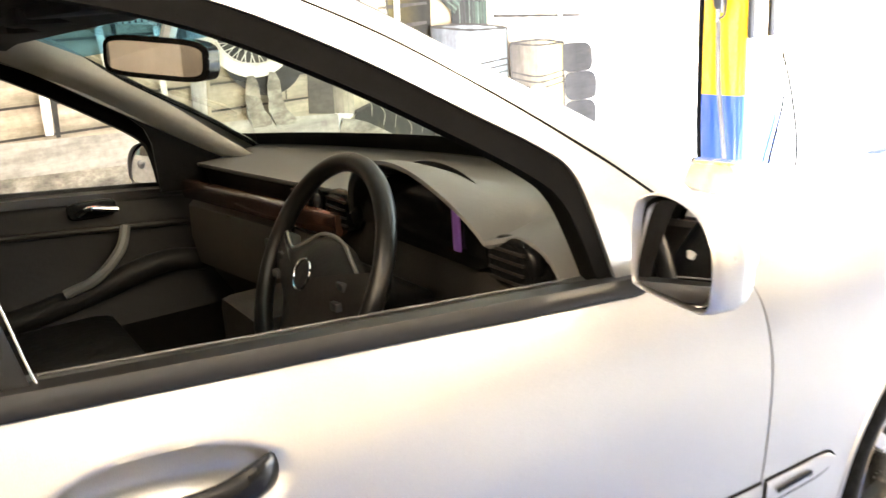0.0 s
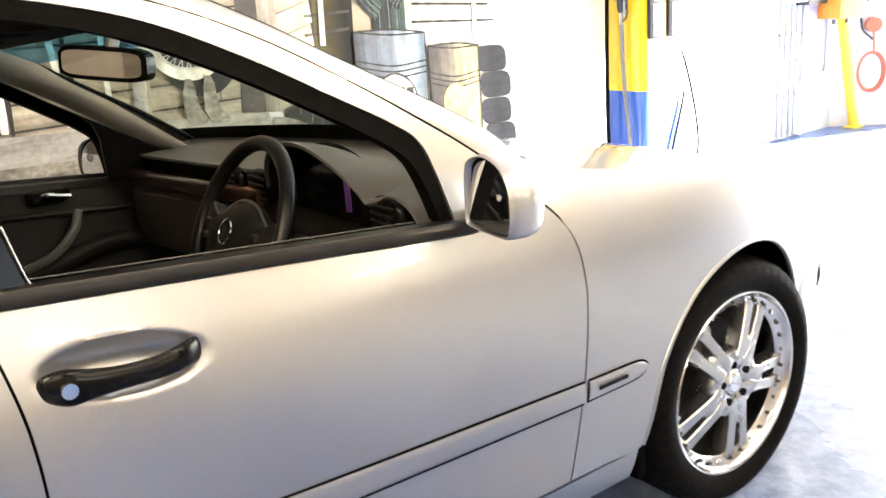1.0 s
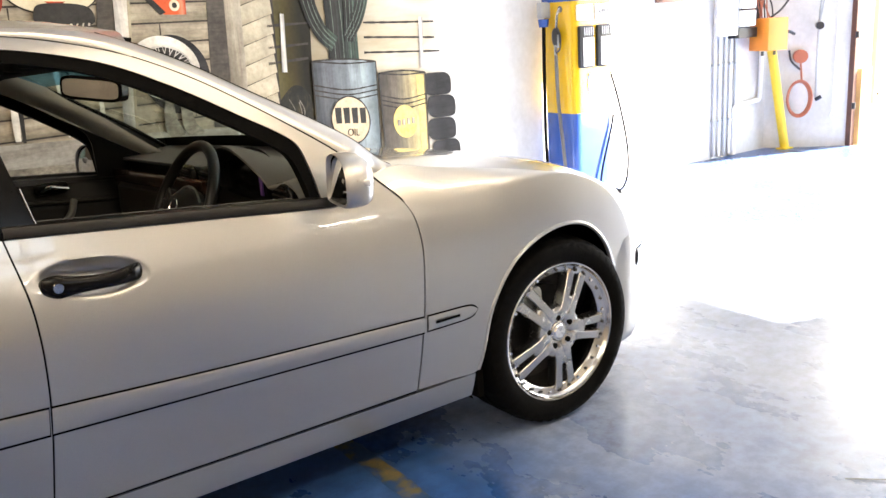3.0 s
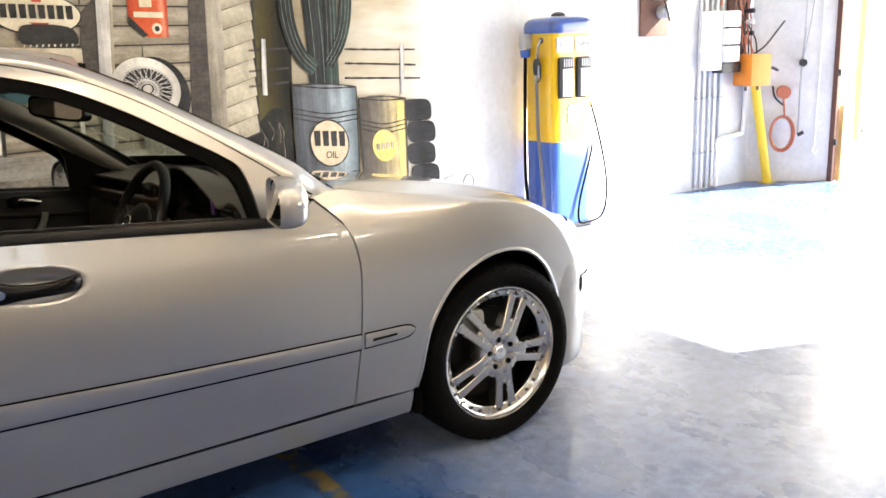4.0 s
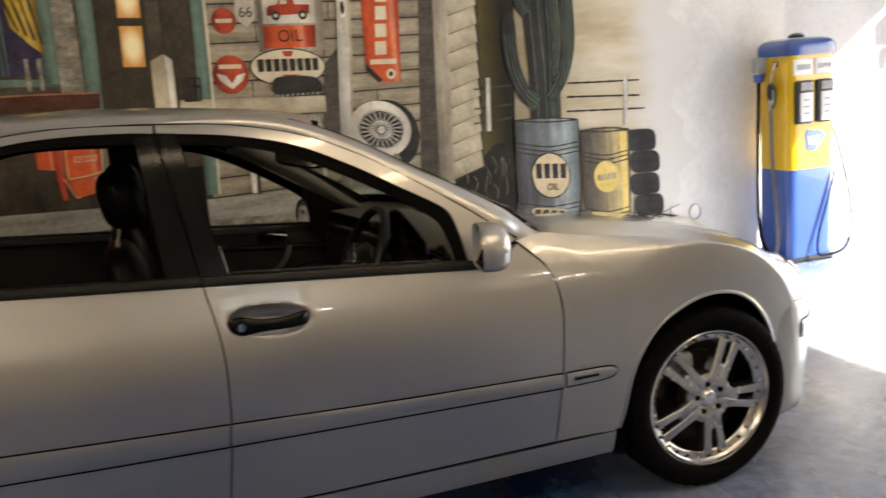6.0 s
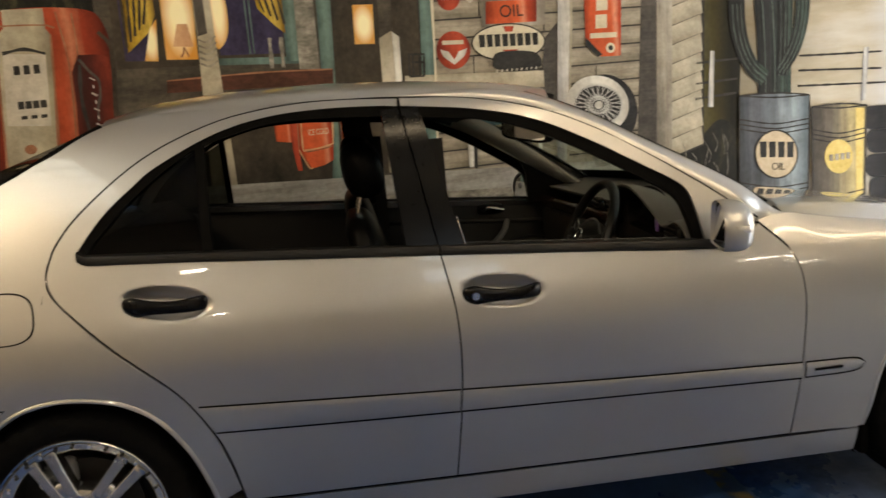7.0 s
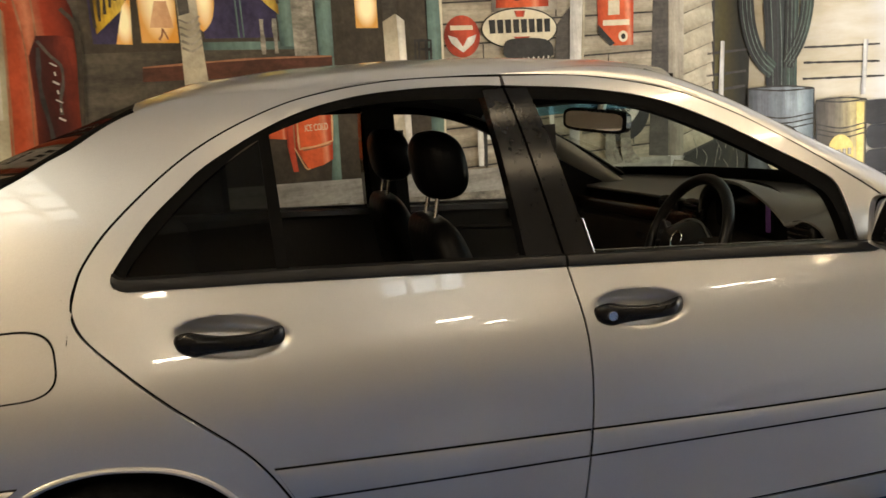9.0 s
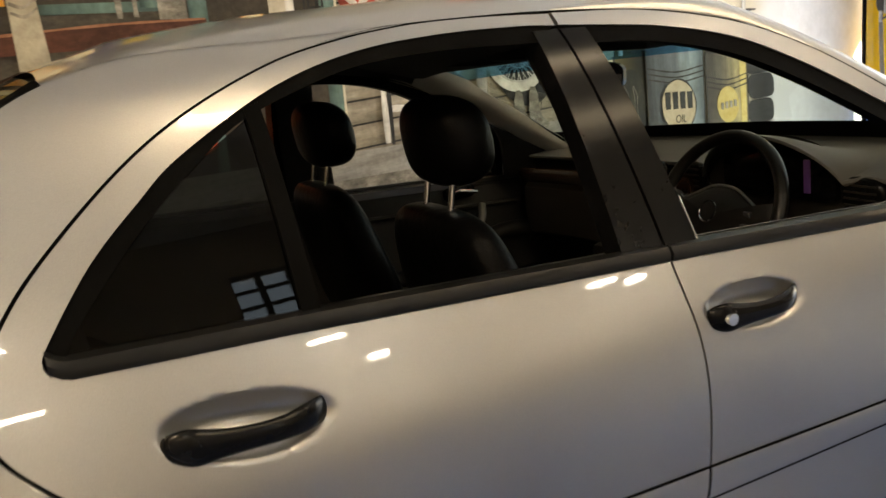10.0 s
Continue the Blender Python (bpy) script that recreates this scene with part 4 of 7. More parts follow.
for a in (0, 24):
    part("rear_window_trim", tube(bmesh.new(), [r[a] for r in rw[::5]], 0.011, n=8), RUBBER, car, "black rubber rear window trim")
bm = bmesh.new()
rows = []
for k in range(13):
    x = -1.80 - 0.50 * k / 12
    z = 1.085 - 0.03 * (k / 12) ** 2
    rows.append([lean((x, (half(x, 1.04) - 0.01) * j / 10, z - 0.03 + 0.05 * (1 - abs(j / 10) ** 3))) for j in range(-10, 11)])
x = -2.33
for z in (0.98, 0.75, 0.5, 0.3):
    rows.append([lean((x + 0.08 * (j / 10) ** 2, half(-2.2, z) * 0.98 * j / 10, z)) for j in range(-10, 11)])
grid(bm, rows)
part("boot_lid", bm, PAINT, car, "silver boot lid")

BON = cr([(0.76, 0.991), (0.86, 0.974), (0.95, 0.959), (1.04, 0.945), (1.13, 0.930), (1.23, 0.912), (1.33, 0.892), (1.43, 0.868), (1.53, 0.840), (1.62, 0.804), (1.70, 0.757), (1.76, 0.702)], 44)
bm = bmesh.new()
rows = []
for k, (x, z) in enumerate(BON):
    w = half(x, z) - 0.029
    v = k / 44
    row = []
    for j in range(-16, 17):
        a = j / 16
        f = 1 - abs(a) ** 4
        row.append(lean((x + (0.14 + 0.10 * v) * (1 - a * a), a * w, z - 0.0035 + (0.004 + 0.016 * math.sin(math.pi * min(1, v * 1.1))) * f)))
    rows.append(row)
grid(bm, rows)
part("bonnet", bm, PAINT, car, "silver bonnet")
# scuttle and wipers
bm = bmesh.new()
grid(bm, [[(x + 0.11 * (1 - (j / 8) ** 2), (0.70) * j / 8, z - 0.033 * (0.7 * j / 8 + 0.85)) for j in range(-8, 9)] for x, z in ((0.66, 1.0), (0.74, 0.96), (0.86, 0.95))])
part("scuttle", bm, RUBBER, car, "black plastic scuttle")
for a, b, c in (((0.78, -0.64, 0.995), (0.88, -0.2, 0.99), (0.93, 0.15, 0.975)), ((0.88, -0.10, 0.985), (0.91, 0.2, 0.965), (0.84, 0.58, 0.94))):
    part("wiper", tube(bmesh.new(), [a, b, c], 0.009, n=6), RUBBER, car, "black windscreen wiper")

# nose: bumper, headlamps, grille
def nose(levels, a0=-1.0, a1=1.0, n=40, out=0.0):
    bm = bmesh.new()
    rows = []
    for z, xf, w in levels:
        row = []
        for k in range(n + 1):
            a = a0 + (a1 - a0) * k / n
            y = math.copysign(abs(math.sin(a * math.pi / 2)) ** 0.5, a)
            row.append(lean((1.665 + (0.88 * (xf - 1.665) + out) * max(0.0, math.cos(a * math.pi / 2)) ** 0.87, w * y * (1 + out), z)))
        rows.append(row)
    grid(bm, rows)
    return bm


bumper = part("front_bumper", nose([(0.165, 1.98, 0.760), (0.185, 2.02, 0.784), (0.22, 2.035, 0.794), (0.25, 2.03, 0.792), (0.34, 2.035, 0.798), (0.46, 2.05, 0.806), (0.52, 2.055, 0.808), (0.58, 2.05, 0.808), (0.61, 2.035, 0.803), (0.66, 2.015, 0.790)]), PAINT, car, "silver front bumper")
for a0, a1 in ((-0.80, -0.30), (0.30, 0.80)):
    part("pad_joint", nose([(0.462, 2.0515, 0.8075), (0.49, 2.053, 0.809), (0.532, 2.0565, 0.810)], a0 - 0.006, a1 + 0.006, 30), RUBBER, bumper, "dark joint round the bumper pad")
    part("bumper_pad", nose([(0.466, 2.054, 0.810), (0.480, 2.060, 0.814), (0.512, 2.062, 0.815), (0.528, 2.058, 0.811)], a0, a1, 30), PAINT, bumper, "silver bumper pad")
part("bumper_seam", nose([(0.6065, 2.038, 0.8055), (0.6095, 2.0375, 0.8050)], -1.0, 1.0, 40), RUBBER, bumper)
for s0, s1 in ((-0.99, -0.25), (0.25, 0.99)):
    part("headlamp", nose([(0.64, 2.005, 0.795), (0.68, 2.00, 0.79), (0.715, 1.965, 0.775), (0.735, 1.935, 0.76)], s0, s1, 24, 0.003), LENS, car, "clear headlamp lens")
grille = part("grille", nose([(0.60, 2.015, 0.79), (0.65, 2.005, 0.787), (0.71, 1.975, 0.76)], -0.15, 0.15, 16, 0.006), BLACK, car, "black grille")
for gz in (0.62, 0.65, 0.68):
    part("grille_bar", nose([(gz - 0.006, 2.012, 0.79), (gz + 0.006, 2.008, 0.786)], -0.15, 0.15, 16, 0.010), CHROME, grille)
part("nose_panel", nose([(0.62, 1.98, 0.78), (0.70, 1.97, 0.775), (0.745, 1.90, 0.75), (0.77, 1.82, 0.66)]), PAINT, car)
part("mud_flap", boxed((1.015, -0.70, 0.235), (0.03, 0.22, 0.10), 0.01), RUBBER, car, "black wheel arch flap")
# underbody
part("underbody", boxed((0, 0, 0.27), (3.1, 1.38, 0.10)), RUBBER, car, "dark underbody")

# mirrors
def door_mirror(side, at, turn, up):
    """A housing lofted forward from a D-shaped rim, with the glass set back in a dark gap."""
    shape = [(-1, -0.86), (-1, 0.55), (-0.82, 0.84), (-0.4, 1.0), (0.1, 0.99), (0.55, 0.84), (0.86, 0.52), (1, 0.1), (1, -0.62), (0.9, -0.90), (0.62, -1), (-0.85, -1)]
    for _ in range(3):
        shape = [tuple((1 - f) * a[c] + f * b[c] for c in (0, 1)) for a, b in zip(shape, shape[1:] + shape[:1]) for f in (0.25, 0.75)]
    base = Matrix.Translation(at) @ Matrix.Rotation(radians(-side * turn), 4, "Z") @ Matrix.Rotation(radians(up), 4, "Y") @ Matrix.Diagonal((1, side, 1, 1))

    def loft(profile, cap):
        bm = bmesh.new()
        rows = [[base @ Vector((dx, 0.079 * f * s + shift, 0.066 * f * z - 0.004 * (1 - f))) for s, z in shape + shape[:1]] for dx, f, shift in profile]
        vs = grid(bm, rows)
        if cap:
            bm.faces.new(vs[-1][:-1])
        bmesh.ops.remove_doubles(bm, verts=bm.verts, dist=1e-6)
        return bm

    h = part("mirror_housing", loft([(0.012, 0.945, 0), (-0.002, 0.955, 0), (-0.007, 0.985, 0), (-0.004, 1.02, 0), (0.010, 1.035, 0.001), (0.032, 1.03, 0.001), (0.054, 0.97, -0.001), (0.071, 0.84, -0.005), (0.082, 0.62, -0.010), (0.088, 0.30, -0.014)], True), PAINT, car, "silver door mirror with a clear indicator")
    part("mirror_gap", loft([(0.006, 0.95, 0), (0.022, 0.86, 0)], False), RUBBER, h, "black gap round the mirror glass")
    base = base @ Matrix.Rotation(radians(7), 4, "Y")
    part("mirror_pane", loft([(0.006, 0.90, 0), (0.003, 0.885, 0)], True), MIRROR, h, "mirror glass")
    ind = bmesh.new()
    blob(ind, base @ Vector((0.036, 0.0405, 0.002)), (0.032, 0.0395, 0.0165), 0.6, 28, 12)
    ind = part("indicator", ind, LENS, h, "clear indicator lens")
    for k in range(4):
        part("lens_rib", boxed(base @ Vector((0.022 + 0.009 * k, 0.0795 - 0.0022 * k, 0.002)), (0.002, 0.004, 0.020), 0.0008), CHROME, ind)
    arm = bmesh.new()
    blob(arm, (at[0] + 0.062, at[1] - side * 0.072, at[2] - 0.052), (0.034, 0.044, 0.017), 0.65, 24, 12)
    part("mirror_arm", arm, PAINT, h)
    return h


door_mirror(-1, (0.499, -0.928, 1.000), -10, 2)
door_mirror(1, (0.335, 0.900, 0.912), -30, 2)

# ---- wheels ----
def wheel(ax, side, turn):
    base = pose(ax, side * 0.81, 0.326, 0, 0, 0 if side < 0 else 180) @ Matrix.Diagonal((1.035, 1.0, 1.035, 1))
    w = part("wheel", lathe(bmesh.new(), [(0.05, 0.13), (0.235, 0.13), (0.238, 0.20), (0.05, 0.20)], 40, m=base), IRON, car, "alloy wheel with five twin spokes and a low-profile tyre")
    w.matrix_local = Matrix()
    n = 144
    bm = bmesh.new()
    prof = [(0.234, -0.018), (0.244, -0.027), (0.275, -0.034), (0.300, -0.027), (0.312, -0.012), (0.3165, 0.010), (0.3185, 0.030), (0.3185, 0.055), (0.311, 0.058), (0.311, 0.064), (0.3185, 0.067), (0.3185, 0.095), (0.311, 0.098), (0.311, 0.104), (0.3185, 0.107), (0.3185, 0.135), (0.3185, 0.160), (0.3165, 0.180), (0.300, 0.205), (0.25, 0.21), (0.234, 0.20)]
    rings = []
    for k in range(n):
        a = 2 * math.pi * k / n
        low = 0.004 if k % 3 == 0 else 0.0
        rings.append([bm.verts.new(base @ Vector(((r - (low if 0.311 < r and (y < 0.05 or y > 0.13) else 0)) * math.cos(a), y, (r - (low if 0.311 < r and (y < 0.05 or y > 0.13) else 0)) * math.sin(a)))) for r, y in prof])
    for k in range(n):
        a, b = rings[k], rings[(k + 1) % n]
        for j in range(len(prof) - 1):
            bm.faces.new((a[j], a[j + 1], b[j + 1], b[j]))
    part("tyre", bm, TYRE, w, "black low-profile tyre")
    base = pose(ax, side * 0.81, 0.326, 0, 0, 0 if side < 0 else 180)
    rim = lathe(bmesh.new(), [(0.246, -0.012), (0.247, -0.020), (0.243, -0.024), (0.238, -0.022), (0.234, -0.012), (0.226, -0.004), (0.210, 0.000), (0.204, 0.006), (0.203, 0.09), (0.21, 0.18), (0.245, 0.19)], 96, m=base)
    part("rim", rim, POLISH, w, "polished rim lip")
    for k in range(5):
        bm = bmesh.new()
        turned = base @ pose(0, 0, 0, 0, -(turn + 72 * k), 0)
        for s in (-1, 1):
            ca = [(0.030, s * 0.012, -0.006, 0.024), (0.055, s * 0.0180, -0.016, 0.0235), (0.080, s * 0.0196, -0.018, 0.0175), (0.105, s * 0.0218, -0.016, 0.0150), (0.150, s * 0.0254, -0.011, 0.0152), (0.190, s * 0.0284, -0.007, 0.0165), (0.214, s * 0.0302, -0.004, 0.0195)]
            rows = []
            for r, t, y, hw in cr(ca, 20):
                rows.append([turned @ Vector((r, yy, t + tt)) for tt, yy in ((-hw, y + 0.045), (-hw, y + 0.006), (-hw * 0.94, y + 0.002), (-hw * 0.80, y), (hw * 0.80, y), (hw * 0.94, y + 0.002), (hw, y + 0.006), (hw, y + 0.045))])
            vs = grid(bm, rows)
            bm.faces.new(vs[0])
            bm.faces.new(vs[-1])
        rows = [[turned @ Vector((r, yy, t)) for t, yy in ((-hw, y + 0.03), (-hw, y), (hw, y), (hw, y + 0.03))] for r, hw, y in cr([(0.05, 0.030, -0.012), (0.085, 0.022, -0.0155), (0.112, 0.015, -0.0140), (0.126, 0.008, -0.009), (0.132, 0.004, 0.004)], 10)]
        grid(bm, rows)
        part("spoke", bm, ALLOY, w, "silver twin spoke")
    hub = lathe(bmesh.new(), [(0.0, -0.012), (0.032, -0.012), (0.036, -0.008), (0.058, -0.0160), (0.076, -0.016), (0.090, -0.011), (0.096, 0.002), (0.097, 0.04), (0.0, 0.04)], 48, m=base)
    part("hub", hub, ALLOY, w, "silver wheel hub")
    cap = lathe(bmesh.new(), [(0.0, -0.017), (0.022, -0.016), (0.029, -0.010), (0.030, -0.004)], 32, m=base)
    part("hub_cap", cap, CHROME, w, "chrome hub cap")
    for k in range(5):
        a = radians(turn + 36 + 72 * k)
        bm = bmesh.new()
        cyl(bm, base @ Vector((0.052 * math.cos(a), -0.0165, 0.052 * math.sin(a))), base @ Vector((0.052 * math.cos(a), 0.02, 0.052 * math.sin(a))), 0.010, n=12)
        part("wheel_bolt", bm, RUBBER, w)
    for k in range(30):
        a = radians(12 * k + 6)
        bm = bmesh.new()
        cyl(bm, base @ Vector((0.218 * math.cos(a), -0.008, 0.218 * math.sin(a))), base @ Vector((0.218 * math.cos(a), 0.004, 0.218 * math.sin(a))), 0.0052, n=8)
        part("rim_bolt", bm, DARKSTEEL if k % 3 else CHROME, w)
    disc = lathe(bmesh.new(), [(0.05, 0.075), (0.150, 0.075), (0.150, 0.10), (0.05, 0.10)], 40, m=base)
    part("brake_disc", disc, IRON, w, "dark brake disc")
    cal = bmesh.new()
    blob(cal, base @ Vector((-0.075, 0.07, 0.115)), (0.055, 0.035, 0.045), 0.5, 16, 10)
    part("brake_caliper", cal, GREYP, w, "grey brake caliper")


for ax in (1.3575, -1.3575):
    wheel(ax, -1, -10 if ax > 0 else 44)
    wheel(ax, 1, 20)

# ---- cabin ----
part("cabin_floor", boxed((-0.3, 0, 0.36), (2.2, 1.38, 0.04)), LEATHER, car, "dark cabin carpet")
bm = bmesh.new()
grid(bm, [[(x, y, z - 0.033 * (y + 0.85)) for y in (-0.70, -0.4, 0, 0.4, 0.70)] for x, z in ((-1.10, 0.42), (-1.16, 0.62), (-1.20, 1.0), (-1.28, 1.085), (-1.7, 1.06))])
part("rear_bench", bm, LEATHER, car, "black leather rear bench and shelf")
bm = bmesh.new()
box(bm, (-0.93, 0, 0.52), (0.5, 1.3, 0.22), 0.06)
part("rear_cushion", bm, LEATHER, car, "black leather rear cushion")


def seat(y, dz):
    s = part("seat", boxed((-0.13, y, 0.55 + dz), (0.50, 0.50, 0.16), 0.05), LEATHER, car, "black leather front seat")
    bm = bmesh.new()
    rows = []
    for x, z, w, d in cr([(-0.36, 0.52, 0.24, 0.07), (-0.41, 0.70, 0.25, 0.075), (-0.455, 0.88, 0.24, 0.065), (-0.482, 1.00, 0.20, 0.055), (-0.492, 1.05, 0.14, 0.035), (-0.495, 1.062, 0.05, 0.01)], 24):
        row = []
        for k in range(24):
            a = 2 * math.pi * k / 24
            c, q = math.cos(a), math.sin(a)
            row.append((x + d * math.copysign(abs(c) ** 0.7, c), y + w * math.copysign(abs(q) ** 0.6, q), z + dz))
        row.append(row[0])
        rows.append(row)
    vs = grid(bm, rows)
    bm.faces.new(vs[-1][:-1])
    bmesh.ops.remove_doubles(bm, verts=bm.verts, dist=1e-5)
    part("backrest", bm, LEATHER, s, "black leather backrest")
    bm = bmesh.new()
    blob(bm, (-0.465, y, 1.195 + dz), (0.066, 0.125, 0.092), 0.72, 32, 20)
    for v in bm.verts:
        v.co.x += 0.25 * (v.co.z - 1.195 - dz) * -0.4 - 0.02 * ((v.co.y - y) / 0.125) ** 2 * -1
    part("headrest", bm, LEATHER, s, "black leather headrest")
    for yy in (-0.055, 0.055):
        part("headrest_post", cyl(bmesh.new(), (-0.50, y + yy, 1.02 + dz), (-0.475, y + yy, 1.13 + dz), 0.0065, n=10), CHROME, s, "chrome headrest post")


seat(-0.37, 0.0)
seat(0.37, -0.025)

# dashboard: a top sheet with an arched hood over the dials and a pod over the end vent, a dark front below
def dash_front(y):
    u = (y + 0.37) / 0.235
    if abs(u) < 1:
        z = 0.90 + 0.155 * math.sqrt(1 - u * u)
    else:
        z = 0.90
    if y < -0.55:
        z = max(z, 0.905 + 0.058 * math.sqrt(max(0.0, 1 - ((y + 0.645) / 0.085) ** 2)))
    if y > -0.16:
        k = min(1.0, (y + 0.16) / 0.08)
        z = max(z, 0.90 + (0.962 - 0.03 * (y + 0.37) - 0.90) * k * k * (3 - 2 * k))
    return z


def askew(y):
    return 0.10 * max(0.0, y + 0.2)


def dash_lip(y):
    h = max(0.0, 1 - ((y + 0.37) / 0.26) ** 4)
    return 0.485 - 0.065 * h + 0.03 * max(0.0, y) ** 2 - askew(y)


def dash_point(y, k, n=16, down=0.0):
    x0 = dash_lip(y)
    x1 = 0.775 + 0.115 * (1 - (y / 0.72) ** 2) - askew(y)
    x = x0 + (x1 - x0) * k / n
    f = max(0.0, 1 - (x - x0) / 0.24)
    f = f * f * (3 - 2 * f)
    base = 0.985 - 0.03 * (y + 0.37) + 0.02 * (x - 0.55)
    return (x, y, dash_front(y) * f + base * (1 - f) - down)


YS = [-0.735 + 1.44 * j / 110 for j in range(111)]
bm = bmesh.new()
grid(bm, [[(dash_lip(y) + 0.010, y, dash_front(y) - 0.014), (dash_lip(y) - 0.001, y, dash_front(y) - 0.007)] + [dash_point(y, k) for k in range(17)] for y in YS])
dash = part("dashboard", bm, DASH, car, "grey padded dashboard with an arched dial hood")
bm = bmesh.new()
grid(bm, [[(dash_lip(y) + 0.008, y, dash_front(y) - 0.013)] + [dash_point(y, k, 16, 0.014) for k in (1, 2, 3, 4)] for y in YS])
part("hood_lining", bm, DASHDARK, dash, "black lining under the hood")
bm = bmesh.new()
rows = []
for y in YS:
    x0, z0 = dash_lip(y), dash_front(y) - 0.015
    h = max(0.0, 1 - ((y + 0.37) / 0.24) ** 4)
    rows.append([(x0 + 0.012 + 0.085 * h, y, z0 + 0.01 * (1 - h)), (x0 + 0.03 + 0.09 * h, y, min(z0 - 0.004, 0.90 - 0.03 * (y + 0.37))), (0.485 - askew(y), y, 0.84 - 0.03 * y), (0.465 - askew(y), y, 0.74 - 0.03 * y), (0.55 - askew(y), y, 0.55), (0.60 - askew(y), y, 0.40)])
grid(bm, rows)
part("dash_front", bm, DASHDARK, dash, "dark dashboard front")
part("wood_inlay", boxed((0, 0, 0), (0.03, 0.78, 0.05), 0.012, pose(0.456 - askew(0.28), 0.28, 0.880, -1.5, 0, 6.0)), WOOD, dash, "dark wood inlay strip")
bm = bmesh.new()
grid(bm, [[(x - askew(y), y, z - 0.03 * y) for x, z in ((0.470, 0.860), (0.452, 0.845), (0.448, 0.76), (0.462, 0.68), (0.485, 0.665))] for y in np.linspace(0.13, 0.66, 13)])
part("glove_box", bm, GLOVE, dash, "dark brown-grey glove box lid")
part("glove_latch", boxed((0.444 - askew(0.18), 0.19, 0.80), (0.010, 0.05, 0.022), 0.004), DARKSTEEL, dash)
part("dial_panel", boxed((0.505, -0.37, 0.945), (0.02, 0.36, 0.12), 0.03), BLACK, dash, "black dial panel")
part("dial_display", boxed((0.490, -0.462, 0.945), (0.006, 0.018, 0.085), 0.002), PURPLE, dash, "purple lit strip of the dials")


def vent(y, z, x):
    v = part("air_vent", blob(bmesh.new(), (x, y, z), (0.02, 0.062, 0.042), 0.7, 24, 14), BLACK, dash, "black air vent")
    for k in range(4):
        part("vent_slat", boxed((x - 0.016, y, z - 0.024 + 0.016 * k), (0.010, 0.085, 0.005), 0.001), DASHDARK, v)


vent(-0.625, 0.918, 0.488)
vent(0.06, 0.912, 0.480 - askew(0.06))
vent(-0.085, 0.916, 0.480 - askew(-0.085))
part("light_switch", lathe(bmesh.new(), [(0.0, -0.02), (0.03, -0.018), (0.034, 0.0), (0.034, 0.02)], 24, m=pose(0.50, -0.66, 0.895, 0, 0, -90)), BLACK, dash, "round light switch")
console = part("centre_console", boxed((0.36, 0.03, 0.60), (0.22, 0.22, 0.26), 0.03, None), DASHDARK, dash, "dark centre console")
part("console_panel", boxed((0.448, 0.0, 0.80), (0.03, 0.22, 0.10), 0.008), GLOVE, dash, "grey panel over the console")
part("console_buttons", boxed((0.435, -0.02, 0.865), (0.012, 0.18, 0.018), 0.004), ALLOY, dash, "row of silver buttons")
part("gear_lever", tube(bmesh.new(), [(0.05, 0.02, 0.52), (0.06, 0.02, 0.60), (0.05, 0.02, 0.66)], 0.018, n=10), BLACK, car, "gear lever with a silver top")

# steering wheel
SW = pose(0.275, -0.37, 0.893) @ Matrix.Rotation(radians(26), 4, "Y")
bm = bmesh.new()
R = 0.190
loop = [SW @ Vector((0, R * math.sin(2 * math.pi * k / 48), R * math.cos(2 * math.pi * k / 48))) for k in range(48)]
tube(bm, loop + [loop[0]], 0.0165, n=14, res=96)
steer = part("steering_wheel", bm, BELTM, car, "black leather steering wheel")
cover = [(-0.182, 0.050), (-0.160, 0.024), (-0.128, 0.012), (-0.088, 0.032), (-0.045, 0.056), (0, 0.062), (0.045, 0.056), (0.088, 0.032), (0.128, 0.012), (0.160, 0.024), (0.182, 0.050), (0.184, -0.010), (0.150, -0.038), (0.105, -0.060), (0.075, -0.105), (0.045, -0.182), (-0.045, -0.182), (-0.075, -0.105), (-0.105, -0.060), (-0.150, -0.038), (-0.184, -0.010)]
for _ in range(2):
    cover = [tuple((1 - f) * a[c] + f * b[c] for c in (0, 1)) for a, b in zip(cover, cover[1:] + cover[:1]) for f in (0.25, 0.75)]
bm = bmesh.new()
rings = [[bm.verts.new(SW @ Vector((dx, y * f, -0.02 + (z + 0.02) * f))) for y, z in cover] for f, dx in ((0.02, -0.030), (0.35, -0.027), (0.6, -0.020), (0.8, -0.011), (0.94, -0.002), (1.0, 0.008), (0.96, 0.03))]
for a, b in zip(rings, rings[1:]):
    for k in range(len(a)):
        bm.faces.new((a[k], a[(k + 1) % len(a)], b[(k + 1) % len(a)], b[k]))
bm.faces.new(rings[0])
part("airbag_cover", bm, DASHDARK, steer, "black airbag cover with two spokes")
part("cover_edge", tube(bmesh.new(), [SW @ Vector((0.004, y, z)) for y, z in [(-0.178, 0.046), (-0.155, 0.028), (-0.128, 0.018), (-0.088, 0.036), (-0.045, 0.058), (0, 0.064), (0.045, 0.058), (0.088, 0.036), (0.128, 0.018), (0.155, 0.028), (0.178, 0.046)]], 0.0035, n=6, res=60), DASH, steer, "grey edge along the top of the cover")
ring = [SW @ Vector((-0.030, 0.026 * math.sin(2 * math.pi * k / 24), 0.026 * math.cos(2 * math.pi * k / 24) - 0.01)) for k in range(24)]
part("emblem", tube(bmesh.new(), ring + [ring[0]], 0.0022, n=6, res=48), CHROME, steer, "small chrome ring")
for yy in (-0.115, 0.115):
    for zz in (0.012, -0.02):
        part("wheel_button", boxed(SW @ Vector((-0.016, yy, zz - 0.012)), (0.012, 0.022, 0.014), 0.003), DARKSTEEL, steer)
